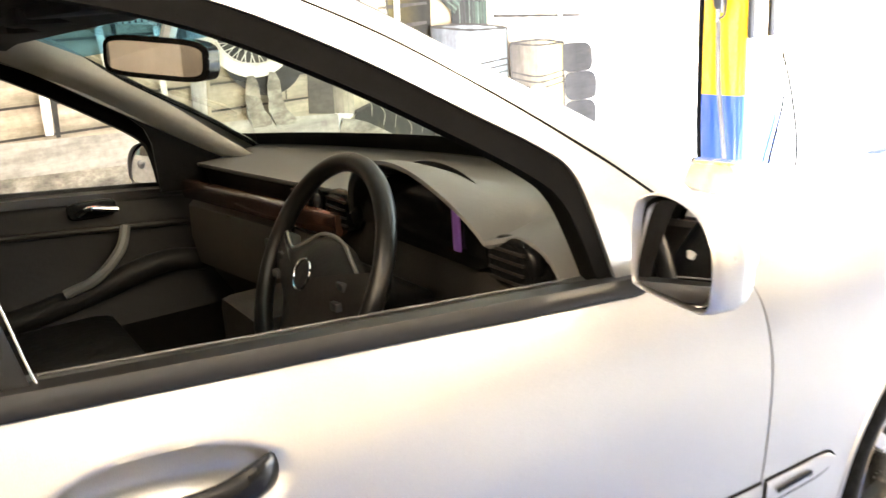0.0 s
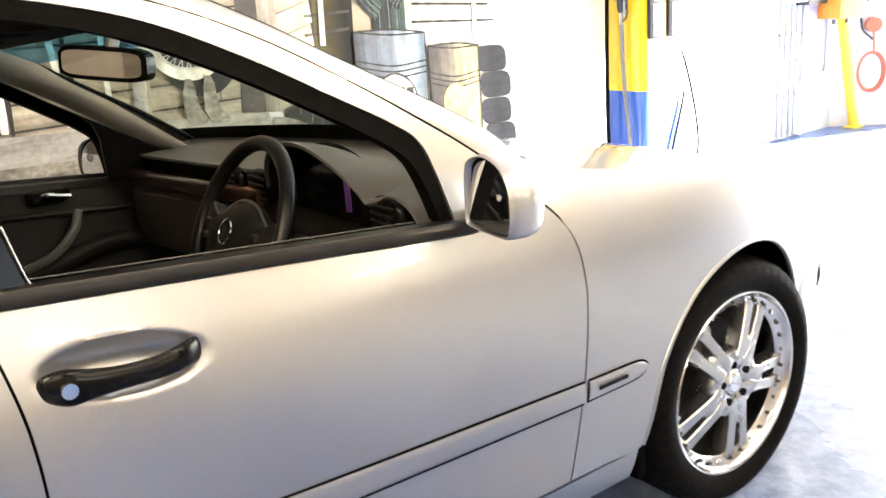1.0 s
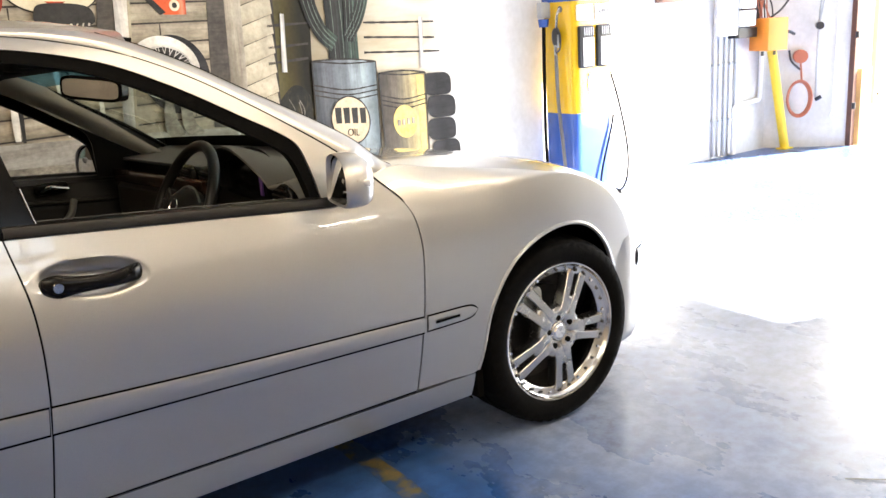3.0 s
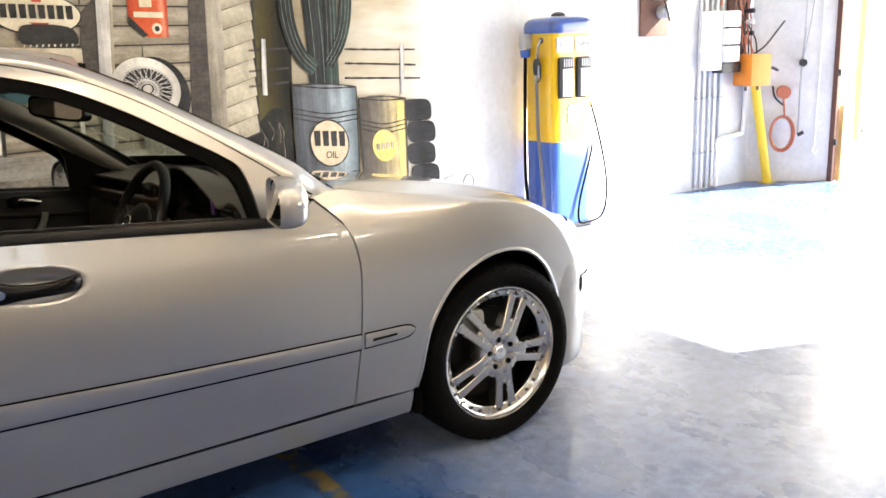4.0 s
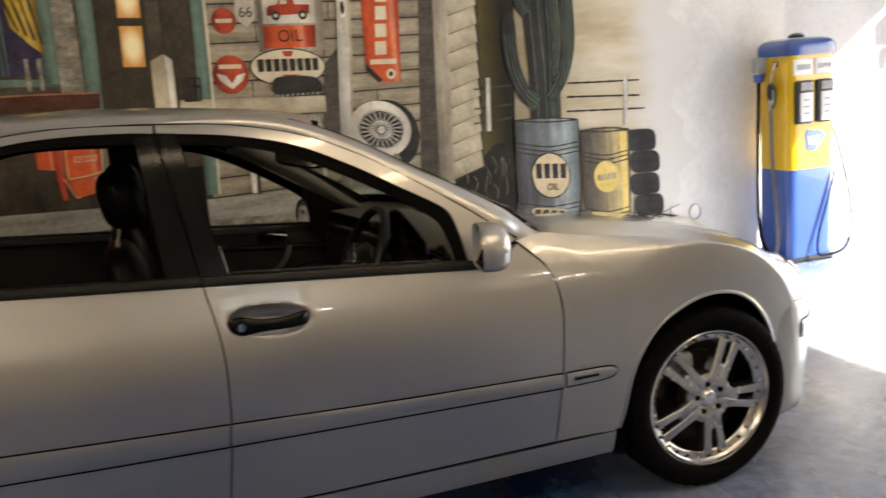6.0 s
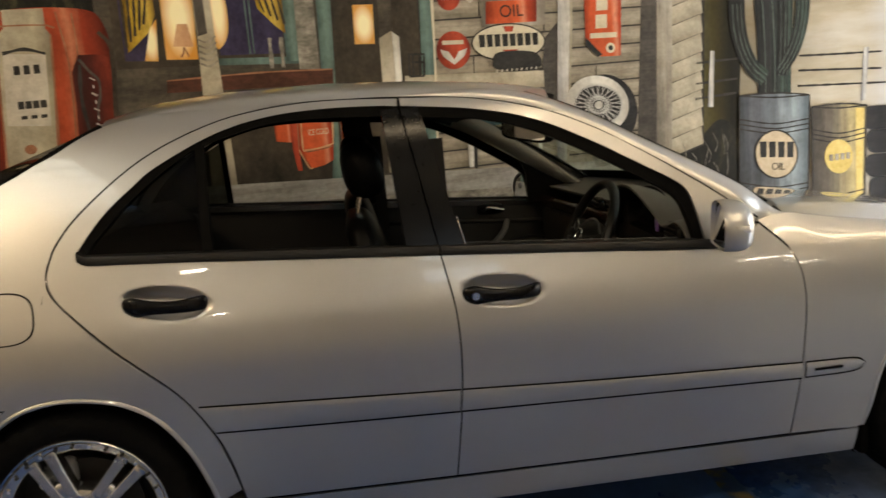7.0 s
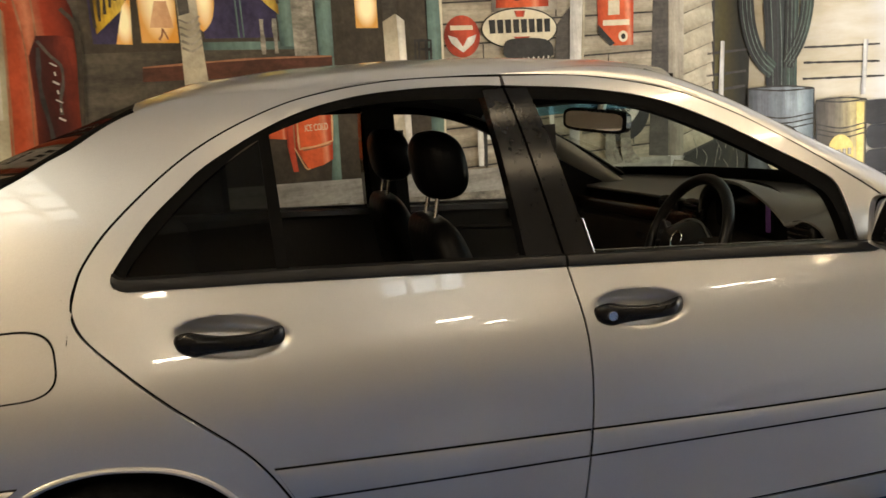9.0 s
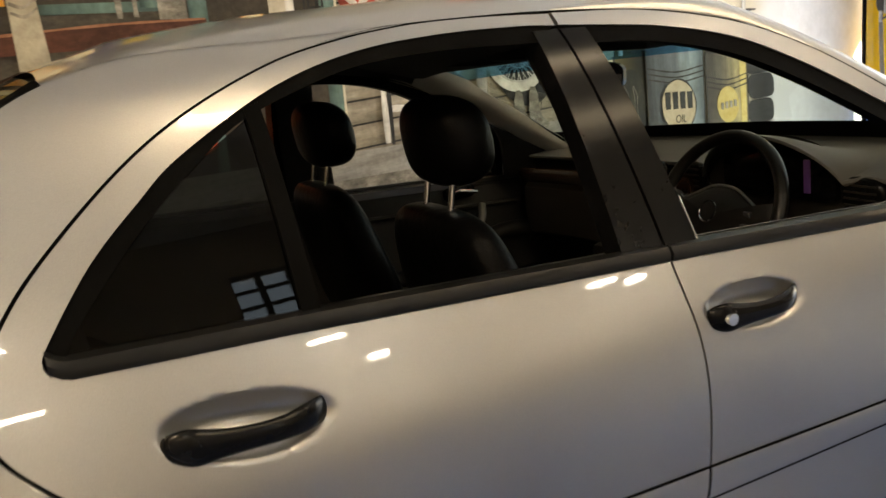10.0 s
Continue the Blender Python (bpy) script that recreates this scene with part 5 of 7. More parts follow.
part("column", cyl(bmesh.new(), SW @ Vector((0.02, 0, 0)), SW @ Vector((0.22, 0, -0.02)), 0.04, n=16), DASHDARK, car, "steering column")

# far windscreen pillar lining and the black panel behind the far mirror
up_ = cr([(-0.03, 1.345), (0.098, 1.277), (0.22, 1.181), (0.331, 1.108), (0.462, 1.005), (0.561, 0.931)], 24)
lo_ = cr([(-0.15, 1.290), (-0.019, 1.234), (0.048, 1.202), (0.16, 1.142), (0.27, 1.070), (0.40, 0.985), (0.52, 0.915)], 24)
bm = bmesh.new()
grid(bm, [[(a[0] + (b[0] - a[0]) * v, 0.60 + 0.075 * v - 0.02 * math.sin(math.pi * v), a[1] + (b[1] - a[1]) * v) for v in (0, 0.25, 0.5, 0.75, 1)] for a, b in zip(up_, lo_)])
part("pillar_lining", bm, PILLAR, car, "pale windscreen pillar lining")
bm = bmesh.new()
prism(bm, [(0.245, 1.080), (0.285, 1.040), (0.300, 0.998), (0.304, 0.868), (0.62, 0.84), (0.62, 0.90), (0.40, 0.985)], 0.012, Matrix.Translation((0, 0.680, 0)))
part("mirror_panel", bm, LEATHER, car, "black panel inside the far mirror")

# interior mirror and roof console
im = bmesh.new()
prism(im, rounded(0, 0, 0.120, 0.038, 4.5, 48), 0.03, pose(0.158, -0.01, 1.243, -2, 6, -56))
imr = part("interior_mirror", im, BLACK, car, "black rear-view mirror")
im = bmesh.new()
prism(im, rounded(0, 0, 0.108, 0.028, 5.0, 48), 0.003, pose(0.158, -0.01, 1.243, -2, 6, -56) @ Matrix.Translation((0, -0.004, 0)))
part("mirror_pane", im, MIRROR, imr, "mirror glass")
part("mirror_stem", tube(bmesh.new(), [(0.18, -0.01, 1.26), (0.20, 0.0, 1.32), (0.17, 0.0, 1.37)], 0.014, n=8), PILLAR, imr)
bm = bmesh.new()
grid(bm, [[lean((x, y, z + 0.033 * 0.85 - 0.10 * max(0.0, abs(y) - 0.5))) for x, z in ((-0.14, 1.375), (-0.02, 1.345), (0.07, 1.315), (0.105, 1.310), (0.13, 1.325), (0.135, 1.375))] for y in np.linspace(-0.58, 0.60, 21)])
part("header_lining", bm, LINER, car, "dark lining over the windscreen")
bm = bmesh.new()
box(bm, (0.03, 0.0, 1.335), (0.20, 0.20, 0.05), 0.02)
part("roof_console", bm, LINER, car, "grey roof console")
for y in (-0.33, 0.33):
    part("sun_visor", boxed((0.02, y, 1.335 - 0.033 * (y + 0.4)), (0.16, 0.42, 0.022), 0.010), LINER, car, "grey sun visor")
# far side seat belt and inner pillars
for side in (-1, 1):
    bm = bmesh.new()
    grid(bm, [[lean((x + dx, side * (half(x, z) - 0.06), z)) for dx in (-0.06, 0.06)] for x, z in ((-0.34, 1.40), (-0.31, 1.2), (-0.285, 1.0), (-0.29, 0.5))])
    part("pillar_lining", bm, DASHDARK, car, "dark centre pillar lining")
    bm = bmesh.new()
    grid(bm, [[lean((-0.25 + dx, side * 0.66, z)) for dx in (-0.024, 0.024)] for z in (1.30, 1.0, 0.7)])
    part("seat_belt", bm, DASHDARK, car, "black seat belt")

# ---- the mural: flat paint on the north wall; s along the wall, z up ----
A_BOARD = shaded("mural_weathered_boards", [(0.0, (0.31, 0.275, 0.21)), (0.25, (0.42, 0.375, 0.29)), (0.75, (0.47, 0.42, 0.33)), (1.0, (0.33, 0.29, 0.23))], (2.2, 1, 16), "Z", 0.6)
A_DARKB = art("mural_shaded_boards", [(0.3, (0.035, 0.031, 0.028)), (0.7, (0.10, 0.09, 0.078))], (2, 1, 12))
A_CREAM = shaded("mural_cream_boards", [(0.0, (0.36, 0.32, 0.24)), (0.25, (0.50, 0.455, 0.345)), (0.7, (0.58, 0.535, 0.42)), (1.0, (0.43, 0.385, 0.29))], (5, 1, 3), "Z", 0.3)
A_POST = shaded("mural_grey_post", [(0.0, (0.20, 0.18, 0.15)), (0.4, (0.46, 0.42, 0.34)), (0.7, (0.52, 0.48, 0.40)), (1.0, (0.24, 0.21, 0.17))], (18, 1, 1.2), depth=0.45)
A_WHITEPOST = shaded("mural_white_post", [(0.0, (0.20, 0.20, 0.21)), (0.35, (0.62, 0.61, 0.58)), (0.6, (0.78, 0.77, 0.71)), (0.85, (0.42, 0.41, 0.40))], (18, 1, 1.0), depth=0.4)
A_BROWN = art("mural_dark_brown", [(0.3, (0.016, 0.014, 0.012)), (0.7, (0.075, 0.060, 0.042))], (5, 1, 3))
A_HOUSE = art("mural_dim_wall", [(0.3, (0.020, 0.017, 0.015)), (0.55, (0.072, 0.062, 0.048)), (0.8, (0.12, 0.105, 0.08))], (3, 1, 12))
A_TEAL = shaded("mural_teal", [(0.0, (0.05, 0.085, 0.08)), (0.5, (0.17, 0.27, 0.24)), (0.9, (0.09, 0.14, 0.13))], (10, 1, 2), depth=0.4)
A_OLIVE = shaded("mural_olive", [(0.22, (0.22, 0.20, 0.14)), (0.38, (0.13, 0.112, 0.045)), (0.56, (0.070, 0.056, 0.013)), (0.76, (0.014, 0.012, 0.006))], (6, 1, 0.9), depth=0.55)
A_ROCK = art("mural_rocks", [(0.3, (0.05, 0.045, 0.038)), (0.5, (0.20, 0.185, 0.155)), (0.75, (0.50, 0.48, 0.41))], (6, 1, 12))
A_PORCH = art("mural_porch_stone", [(0.3, (0.18, 0.17, 0.155)), (0.6, (0.34, 0.33, 0.30)), (0.8, (0.48, 0.47, 0.43))], (2, 1, 14))
A_RED = shaded("mural_red", [(0.0, (0.22, 0.03, 0.018)), (0.3, (0.52, 0.075, 0.035)), (0.7, (0.56, 0.09, 0.045)), (1.0, (0.28, 0.035, 0.02))], (5, 1, 4), depth=0.4)
A_ORANGE = shaded("mural_orange_red", [(0.0, (0.30, 0.03, 0.01)), (0.15, (0.66, 0.11, 0.035)), (0.62, (0.70, 0.13, 0.045)), (0.72, (0.76, 0.30, 0.18)), (0.80, (0.52, 0.07, 0.025)), (1.0, (0.20, 0.025, 0.012))], (4, 1, 1.0), depth=0.3)
A_PUMPRED = shaded("mural_pump_red", [(0.0, (0.13, 0.015, 0.008)), (0.14, (0.36, 0.055, 0.020)), (0.60, (0.42, 0.068, 0.026)), (0.70, (0.55, 0.20, 0.11)), (0.78, (0.32, 0.042, 0.017)), (1.0, (0.09, 0.012, 0.007))], (4, 1, 1.0), depth=0.35)
A_PUMPCREAM = shaded("mural_pump_cream", [(0.0, (0.30, 0.27, 0.20)), (0.35, (0.52, 0.48, 0.37)), (0.8, (0.46, 0.42, 0.31)), (1.0, (0.26, 0.23, 0.17))], (6, 1, 2), depth=0.35)
A_CREAMP = art("mural_cream", [(0.25, (0.50, 0.45, 0.33)), (0.7, (0.72, 0.67, 0.52))], (4, 1, 4))
A_WHITE = shaded("mural_white", [(0.0, (0.60, 0.59, 0.54)), (0.45, (0.78, 0.77, 0.71)), (0.8, (0.70, 0.68, 0.62)), (1.0, (0.46, 0.44, 0.40))], (5, 1, 5), depth=0.2)
A_BLACK = art("mural_black", [(0.3, (0.012, 0.012, 0.012)), (0.7, (0.045, 0.043, 0.04))], (6, 1, 6))
A_LINE = art("mural_black_line", [(0.3, (0.015, 0.014, 0.012)), (0.7, (0.05, 0.045, 0.04))], (6, 1, 6))
A_TYRE = shaded("mural_tyre_black", [(0.0, (0.05, 0.05, 0.052)), (0.5, (0.020, 0.020, 0.021)), (1.0, (0.035, 0.035, 0.037))], (4, 1, 30), "X", 0.6)
A_STEEL = shaded("mural_blue_drum", [(0.05, (0.07, 0.078, 0.088)), (0.28, (0.14, 0.155, 0.175)), (0.50, (0.18, 0.205, 0.23)), (0.76, (0.40, 0.48, 0.52)), (0.95, (0.15, 0.19, 0.21))], (14, 1, 1.0), depth=0.45)
A_YDRUM = shaded("mural_yellow_drum", [(0.05, (0.08, 0.07, 0.06)), (0.35, (0.15, 0.13, 0.10)), (0.52, (0.27, 0.23, 0.15)), (0.78, (0.58, 0.48, 0.24)), (0.95, (0.28, 0.23, 0.13))], (14, 1, 1.0), depth=0.4)
A_LABEL = art("mural_tan_label", [(0.25, (0.48, 0.38, 0.25)), (0.7, (0.66, 0.56, 0.40))], (6, 1, 6))
A_YLABEL = art("mural_yellow_label", [(0.25, (0.55, 0.40, 0.10)), (0.7, (0.72, 0.58, 0.22))], (6, 1, 6))
A_CACTUS = shaded("mural_cactus_green", [(0.0, (0.018, 0.020, 0.020)), (0.40, (0.034, 0.035, 0.034)), (0.62, (0.042, 0.052, 0.048)), (0.82, (0.085, 0.13, 0.105)), (1.0, (0.04, 0.065, 0.055))], (45, 1, 1.1), depth=0.65)
A_CACTL = art("mural_cactus_light", [(0.3, (0.06, 0.075, 0.065)), (0.7, (0.21, 0.27, 0.23))], (20, 1, 2))
A_GLOW = glowing("mural_lamp_yellow", (0.95, 0.88, 0.58), (0.62, 0.27, 0.03))
A_GOLD = shaded("mural_gold_curtain", [(0.0, (0.24, 0.13, 0.01)), (0.4, (0.74, 0.50, 0.05)), (0.75, (0.80, 0.58, 0.12)), (1.0, (0.22, 0.12, 0.01))], (26, 1, 7), depth=0.7)
A_NIGHT = art("mural_night_blue", [(0.3, (0.012, 0.010, 0.03)), (0.7, (0.06, 0.05, 0.11))], (5, 1, 3))
A_PINK = art("mural_lamp_shade", [(0.3, (0.50, 0.27, 0.14)), (0.7, (0.66, 0.42, 0.25))], (8, 1, 3))
A_SHIELD = art("mural_shield_grey", [(0.3, (0.40, 0.37, 0.32)), (0.7, (0.55, 0.52, 0.45))], (6, 1, 6))
def haze_paint():
    """Sandy sky that thins out over the white plaster towards its right."""
    m, n, l, b = material("mural_sandy_haze")
    tc = n.new("ShaderNodeTexCoord")
    sp = n.new("ShaderNodeSeparateXYZ")
    l.new(tc.outputs["Generated"], sp.inputs[0])
    f = noise_tex(n, l, coords(n, l, (1.4, 1, 3.2)), 1.0, 7.0, 0.65)
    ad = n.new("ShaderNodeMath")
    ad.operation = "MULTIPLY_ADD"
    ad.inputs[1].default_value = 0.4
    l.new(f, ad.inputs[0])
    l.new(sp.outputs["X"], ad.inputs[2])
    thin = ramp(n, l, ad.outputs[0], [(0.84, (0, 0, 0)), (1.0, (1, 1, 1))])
    thin.node.color_ramp.elements[1].position = 1.0
    c = ramp(n, l, noise_tex(n, l, coords(n, l, (0.9, 1, 4.5)), 1.0, 6.0, 0.6), [(0.30, (0.38, 0.31, 0.20)), (0.5, (0.54, 0.48, 0.36)), (0.68, (0.64, 0.61, 0.53))])
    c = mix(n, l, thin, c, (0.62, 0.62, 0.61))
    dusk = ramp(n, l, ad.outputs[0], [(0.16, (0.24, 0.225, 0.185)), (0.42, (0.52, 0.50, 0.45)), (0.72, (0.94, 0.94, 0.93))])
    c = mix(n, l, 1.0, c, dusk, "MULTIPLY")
    l.new(c, b.inputs["Base Color"])
    b.inputs["Roughness"].default_value = 0.8
    b.inputs["Specular IOR Level"].default_value = 0.2
    return m


A_HAZE = haze_paint()
A_RUST = art("mural_rust", [(0.3, (0.20, 0.08, 0.04)), (0.7, (0.34, 0.17, 0.10))], (5, 1, 8))
A_TABLE = art("mural_table_red", [(0.3, (0.030, 0.014, 0.010)), (0.7, (0.115, 0.042, 0.026))], (3, 1, 10))
A_SILVER = art("mural_wire_silver", [(0.3, (0.30, 0.29, 0.27)), (0.7, (0.66, 0.65, 0.62))], (9, 1, 9))

A_FOLIAGE = art("mural_dark_foliage", [(0.35, (0.004, 0.004, 0.0035)), (0.54, (0.014, 0.013, 0.009)), (0.66, (0.06, 0.056, 0.026)), (0.78, (0.18, 0.16, 0.09))], (9, 1, 3.5))

mural = thing("mural", 0, WA, 0, WALL_TURN, "painted roadside filling station mural on the white wall", "mural")


def lay(k):
    return -0.002 - 0.0016 * k


def flat(name, pts, k, mat, label="", soft=0):
    for _ in range(soft):
        pts = [tuple((1 - f) * a[c] + f * b[c] for c in (0, 1)) for a, b in zip(pts, pts[1:] + pts[:1]) for f in (0.25, 0.75)]
    bm = bmesh.new()
    prism(bm, pts, 0.0012, Matrix.Translation((0, lay(k), 0)))
    return part(name, bm, mat, mural, label, smooth=False)


def oval(c, rx, rz, n=36, slope=0.0):
    return [(c[0] + rx * math.cos(2 * math.pi * j / n), c[1] + rz * math.sin(2 * math.pi * j / n) + slope * rx * math.cos(2 * math.pi * j / n)) for j in range(n)]


def strokes(name, lines, w, k, mat, label=""):
    """Painted lines, one ribbon each, with a slightly uneven width."""
    for pts in lines:
        p = cr(pts, max(12, 3 * len(pts))) if len(pts) > 2 else cr(pts, 4)
        rows = []
        for j, a in enumerate(p):
            d = p[min(j + 1, len(p) - 1)] - p[max(j - 1, 0)]
            q = np.array([-d[1], d[0]]) / max(1e-6, np.linalg.norm(d)) * w / 2 * (1 + 0.25 * math.sin(7 * a[0] * 9 + 5 * a[1] * 9))
            rows.append([(a[0] - q[0], lay(k), a[1] - q[1]), (a[0] + q[0], lay(k), a[1] + q[1])])
        bm = bmesh.new()
        grid(bm, rows)
        part(name, bm, mat, mural, label, smooth=False)


rnd = random.Random(7)
# backdrop areas
def haze_edge():
    right = [(3.25 + 0.10 * math.sin(9 * z) + 0.07 * math.sin(23 * z + 1), z) for z in np.linspace(0.35, 3.4, 26)]
    return [(1.5, 3.4), (1.5, 0.35)] + right


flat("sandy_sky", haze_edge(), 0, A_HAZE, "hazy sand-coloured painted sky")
flat("house_wall", [(-1.55, 3.4), (-0.06, 3.4), (-0.10, 0.4), (-1.66, 0.4)], 1, A_HOUSE, "dim painted house front")
flat("tree_backdrop", [(-3.6, 3.4), (-1.54, 3.4), (-1.66, 0.4), (-3.6, 0.4)], 1, A_FOLIAGE, "dark painted trees")
for j in range(10):
    x, z = -2.75 + rnd.random() * 0.55, 1.3 + rnd.random() * 0.7
    flat("leaf_patch", [(x, z), (x + 0.05 + 0.04 * rnd.random(), z + 0.05), (x + 0.07, z + 0.14), (x + 0.02, z + 0.17)], 2, A_FOLIAGE)
flat("cream_patch", [(-2.145, 1.70), (-2.112, 1.75), (-2.118, 1.52), (-2.165, 1.50)], 2, A_CREAMP)
flat("tree_trunk", [(-2.36, 3.4), (-2.19, 3.4), (-2.19, 1.9), (-2.20, 1.55), (-2.165, 1.2), (-2.45, 1.2), (-2.40, 1.6)], 3, A_BLACK, "black painted tree trunk")
# board siding
zs = [0.885 + 0.096 * j for j in range(27)]
for j, z in enumerate(zs[:-1]):
    z1 = zs[j + 1]
    flat("siding_board", [(-0.02 - 0.045 * (2.0 - z), z + 0.004), (1.325 - 0.05 * (2.0 - z), z - 0.002 + 0.004), (1.325 - 0.05 * (2.0 - z1), z1 - 0.006), (-0.02 - 0.045 * (2.0 - z1), z1 - 0.004)], 2, A_BOARD)
flat("siding_shadow", [(-0.1, 3.38), (1.36, 3.38), (1.27, 0.86), (-0.1, 0.86)], 1.2, A_LINE)
for j in range(26):
    z = 0.93 + 0.096 * rnd.randrange(0, 12)
    x = 0.0 + 1.25 * rnd.random()
    strokes("board_joint", [[(x, z - 0.04), (x + 0.004, z + 0.045)]], 0.006, 3, A_LINE)
flat("shade_board", [(1.21, 3.4), (1.36, 3.4), (1.334, 2.02), (1.27, 0.90), (1.147, 0.917), (1.225, 2.018)], 3.2, A_DARKB)
flat("corner_board", [(1.36, 3.4), (1.46, 3.4), (1.412, 2.021), (1.372, 0.889), (1.270, 0.902), (1.315, 2.019)], 4, A_POST)
for j in range(16):
    za, zb = 0.90 + 0.105 * j, 0.90 + 0.105 * (j + 1)
    la, lb = 1.372 + 0.036 * (za - 0.9), 1.372 + 0.036 * (zb - 0.9)
    ra, rb = 1.569 + 0.020 * (za - 0.9), 1.569 + 0.020 * (zb - 0.9)
    flat("gable_board", [(la, za), (ra + 0.012, za + 0.055), (rb, zb + 0.050), (lb, zb - 0.005)], 4, A_CREAM)
flat("gable_shadow", [(1.37, 0.885), (1.585, 0.945), (1.66, 3.4), (1.46, 3.4)], 3.4, A_LINE)
flat("olive_band", [(1.57, 3.4), (1.90, 3.4), (1.88, 2.026), (1.80, 0.60), (1.36, 0.62), (1.40, 0.86), (1.575, 0.93), (1.59, 2.02)], 2.4, A_OLIVE, "olive painted shade beside the house")
flat("painted_shrub", [(1.36, 0.90), (1.50, 0.94), (1.60, 1.02), (1.68, 1.09), (1.76, 1.07), (1.82, 0.98), (1.82, 0.55), (1.30, 0.60)], 3, A_FOLIAGE, "dark painted shrub beside the house", soft=2)
flat("rocky_ground", [(1.28, 0.88), (1.40, 0.86), (1.52, 0.80), (1.66, 0.72), (1.82, 0.66), (1.82, 0.40), (1.20, 0.40)], 3.8, A_ROCK, soft=1)
for j in range(9):
    gx, gz = 1.44 + 0.34 * rnd.random(), 0.74 + 0.16 * rnd.random()
    strokes("grass_blade", [[(gx, gz), (gx + 0.02 * rnd.random(), gz + 0.05), (gx + 0.07 * (rnd.random() - 0.5), gz + 0.09 + 0.05 * rnd.random())]], 0.004, 4.6, A_ROCK)
# fence
strokes("fence_rail", [[(1.55, 1.415), (1.83, 1.421)], [(1.542, 1.299), (1.817, 1.307)], [(1.534, 1.214), (1.81, 1.226)]], 0.014, 4, A_LINE)
strokes("fence_rail", [[(2.25, 1.404), (2.5, 1.395), (2.86, 1.386)], [(2.246, 1.318), (2.5, 1.305), (2.86, 1.285)], [(2.239, 1.228), (2.5, 1.215), (2.90, 1.196)]], 0.012, 2, A_LINE)
flat("fence_post", [(1.642, 1.477), (1.668, 1.475), (1.652, 1.159), (1.616, 1.162)], 5, A_WHITEPOST)
flat("fence_post", [(2.722, 1.42), (2.760, 1.419), (2.741, 1.100), (2.704, 1.100)], 3, A_WHITEPOST)
# cactus
def limb(name, pts, w0, w1, k):
    p = cr(pts, 18)
    left, right = [], []
    for j, a in enumerate(p):
        d = p[min(j + 1, 18)] - p[max(j - 1, 0)]
        d = d / np.linalg.norm(d)
        w = (w0 + (w1 - w0) * j / 18) * (1 if j < 15 else math.sqrt(max(0.0, 1 - ((j - 15) / 3.2) ** 2))) / 2
        left.append(tuple(a + w * np.array([-d[1], d[0]])))
        right.append(tuple(a - w * np.array([-d[1], d[0]])))
    flat(name, left + right[::-1], k, A_CACTUS)
    lines = []
    for f in (-0.40, -0.28, -0.15, 0.0, 0.13, 0.25, 0.37):
        lines.append([tuple(np.array(l_) * (0.5 - f) + np.array(r_) * (0.5 + f)) for l_, r_ in zip(left[:-2:3], right[:-2:3])])
    strokes("cactus_rib", lines[0::2], 0.005, k + 1, A_BLACK)
    strokes("cactus_rib", lines[1::2], 0.0035, k + 1, A_CACTL)


limb("cactus_stem", [(2.075, 1.19), (2.075, 1.5), (2.05, 1.9), (2.05, 2.35), (2.06, 2.62)], 0.23, 0.25, 4)
limb("cactus_lobe", [(2.135, 1.30), (2.150, 1.55), (2.150, 1.80), (2.130, 2.05)], 0.10, 0.11, 5.2)
limb("cactus_arm", [(2.01, 1.29), (1.915, 1.37), (1.850, 1.50), (1.822, 1.66), (1.826, 1.86)], 0.095, 0.110, 5.6)
limb("cactus_arm", [(2.11, 1.32), (2.215, 1.46), (2.268, 1.64), (2.268, 1.86), (2.245, 2.20)], 0.085, 0.115, 5.6)
limb("cactus_arm", [(1.955, 1.84), (1.915, 1.90), (1.905, 1.99), (1.912, 2.08)], 0.075, 0.085, 5.6)
# drums and tyres
def drum(tl, tr, br, bl, mat, k):
    n = 12
    top = [(tl[0] + (tr[0] - tl[0]) * j / n, tl[1] + (tr[1] - tl[1]) * j / n + 0.014 * math.sin(math.pi * j / n)) for j in range(n + 1)]
    bot = [(br[0] + (bl[0] - br[0]) * j / n, br[1] + (bl[1] - br[1]) * j / n - 0.035 * math.sin(math.pi * j / n)) for j in range(n + 1)]
    flat("drum", top + bot, k, mat, "painted oil drum")
    lines = []
    for f in (0.24, 0.29, 0.34, 0.90, 0.95):
        lines.append([(tl[0] + (bl[0] - tl[0]) * f, tl[1] + (bl[1] - tl[1]) * f), ((tl[0] + tr[0]) / 2, (tl[1] + tr[1]) / 2 + ((bl[1] + br[1]) - (tl[1] + tr[1])) / 2 * f - 0.028), (tr[0] + (br[0] - tr[0]) * f, tr[1] + (br[1] - tr[1]) * f)])
    strokes("drum_rib", lines, 0.008, k + 1, A_LINE)
    strokes("drum_rim", [[(p[0], p[1]) for p in top[::3]], [(tl[0], tl[1]), ((tl[0] + tr[0]) / 2, (tl[1] + tr[1]) / 2 - 0.012), (tr[0], tr[1])], [tl, bl], [tr, br]], 0.009, k + 1, A_LINE)


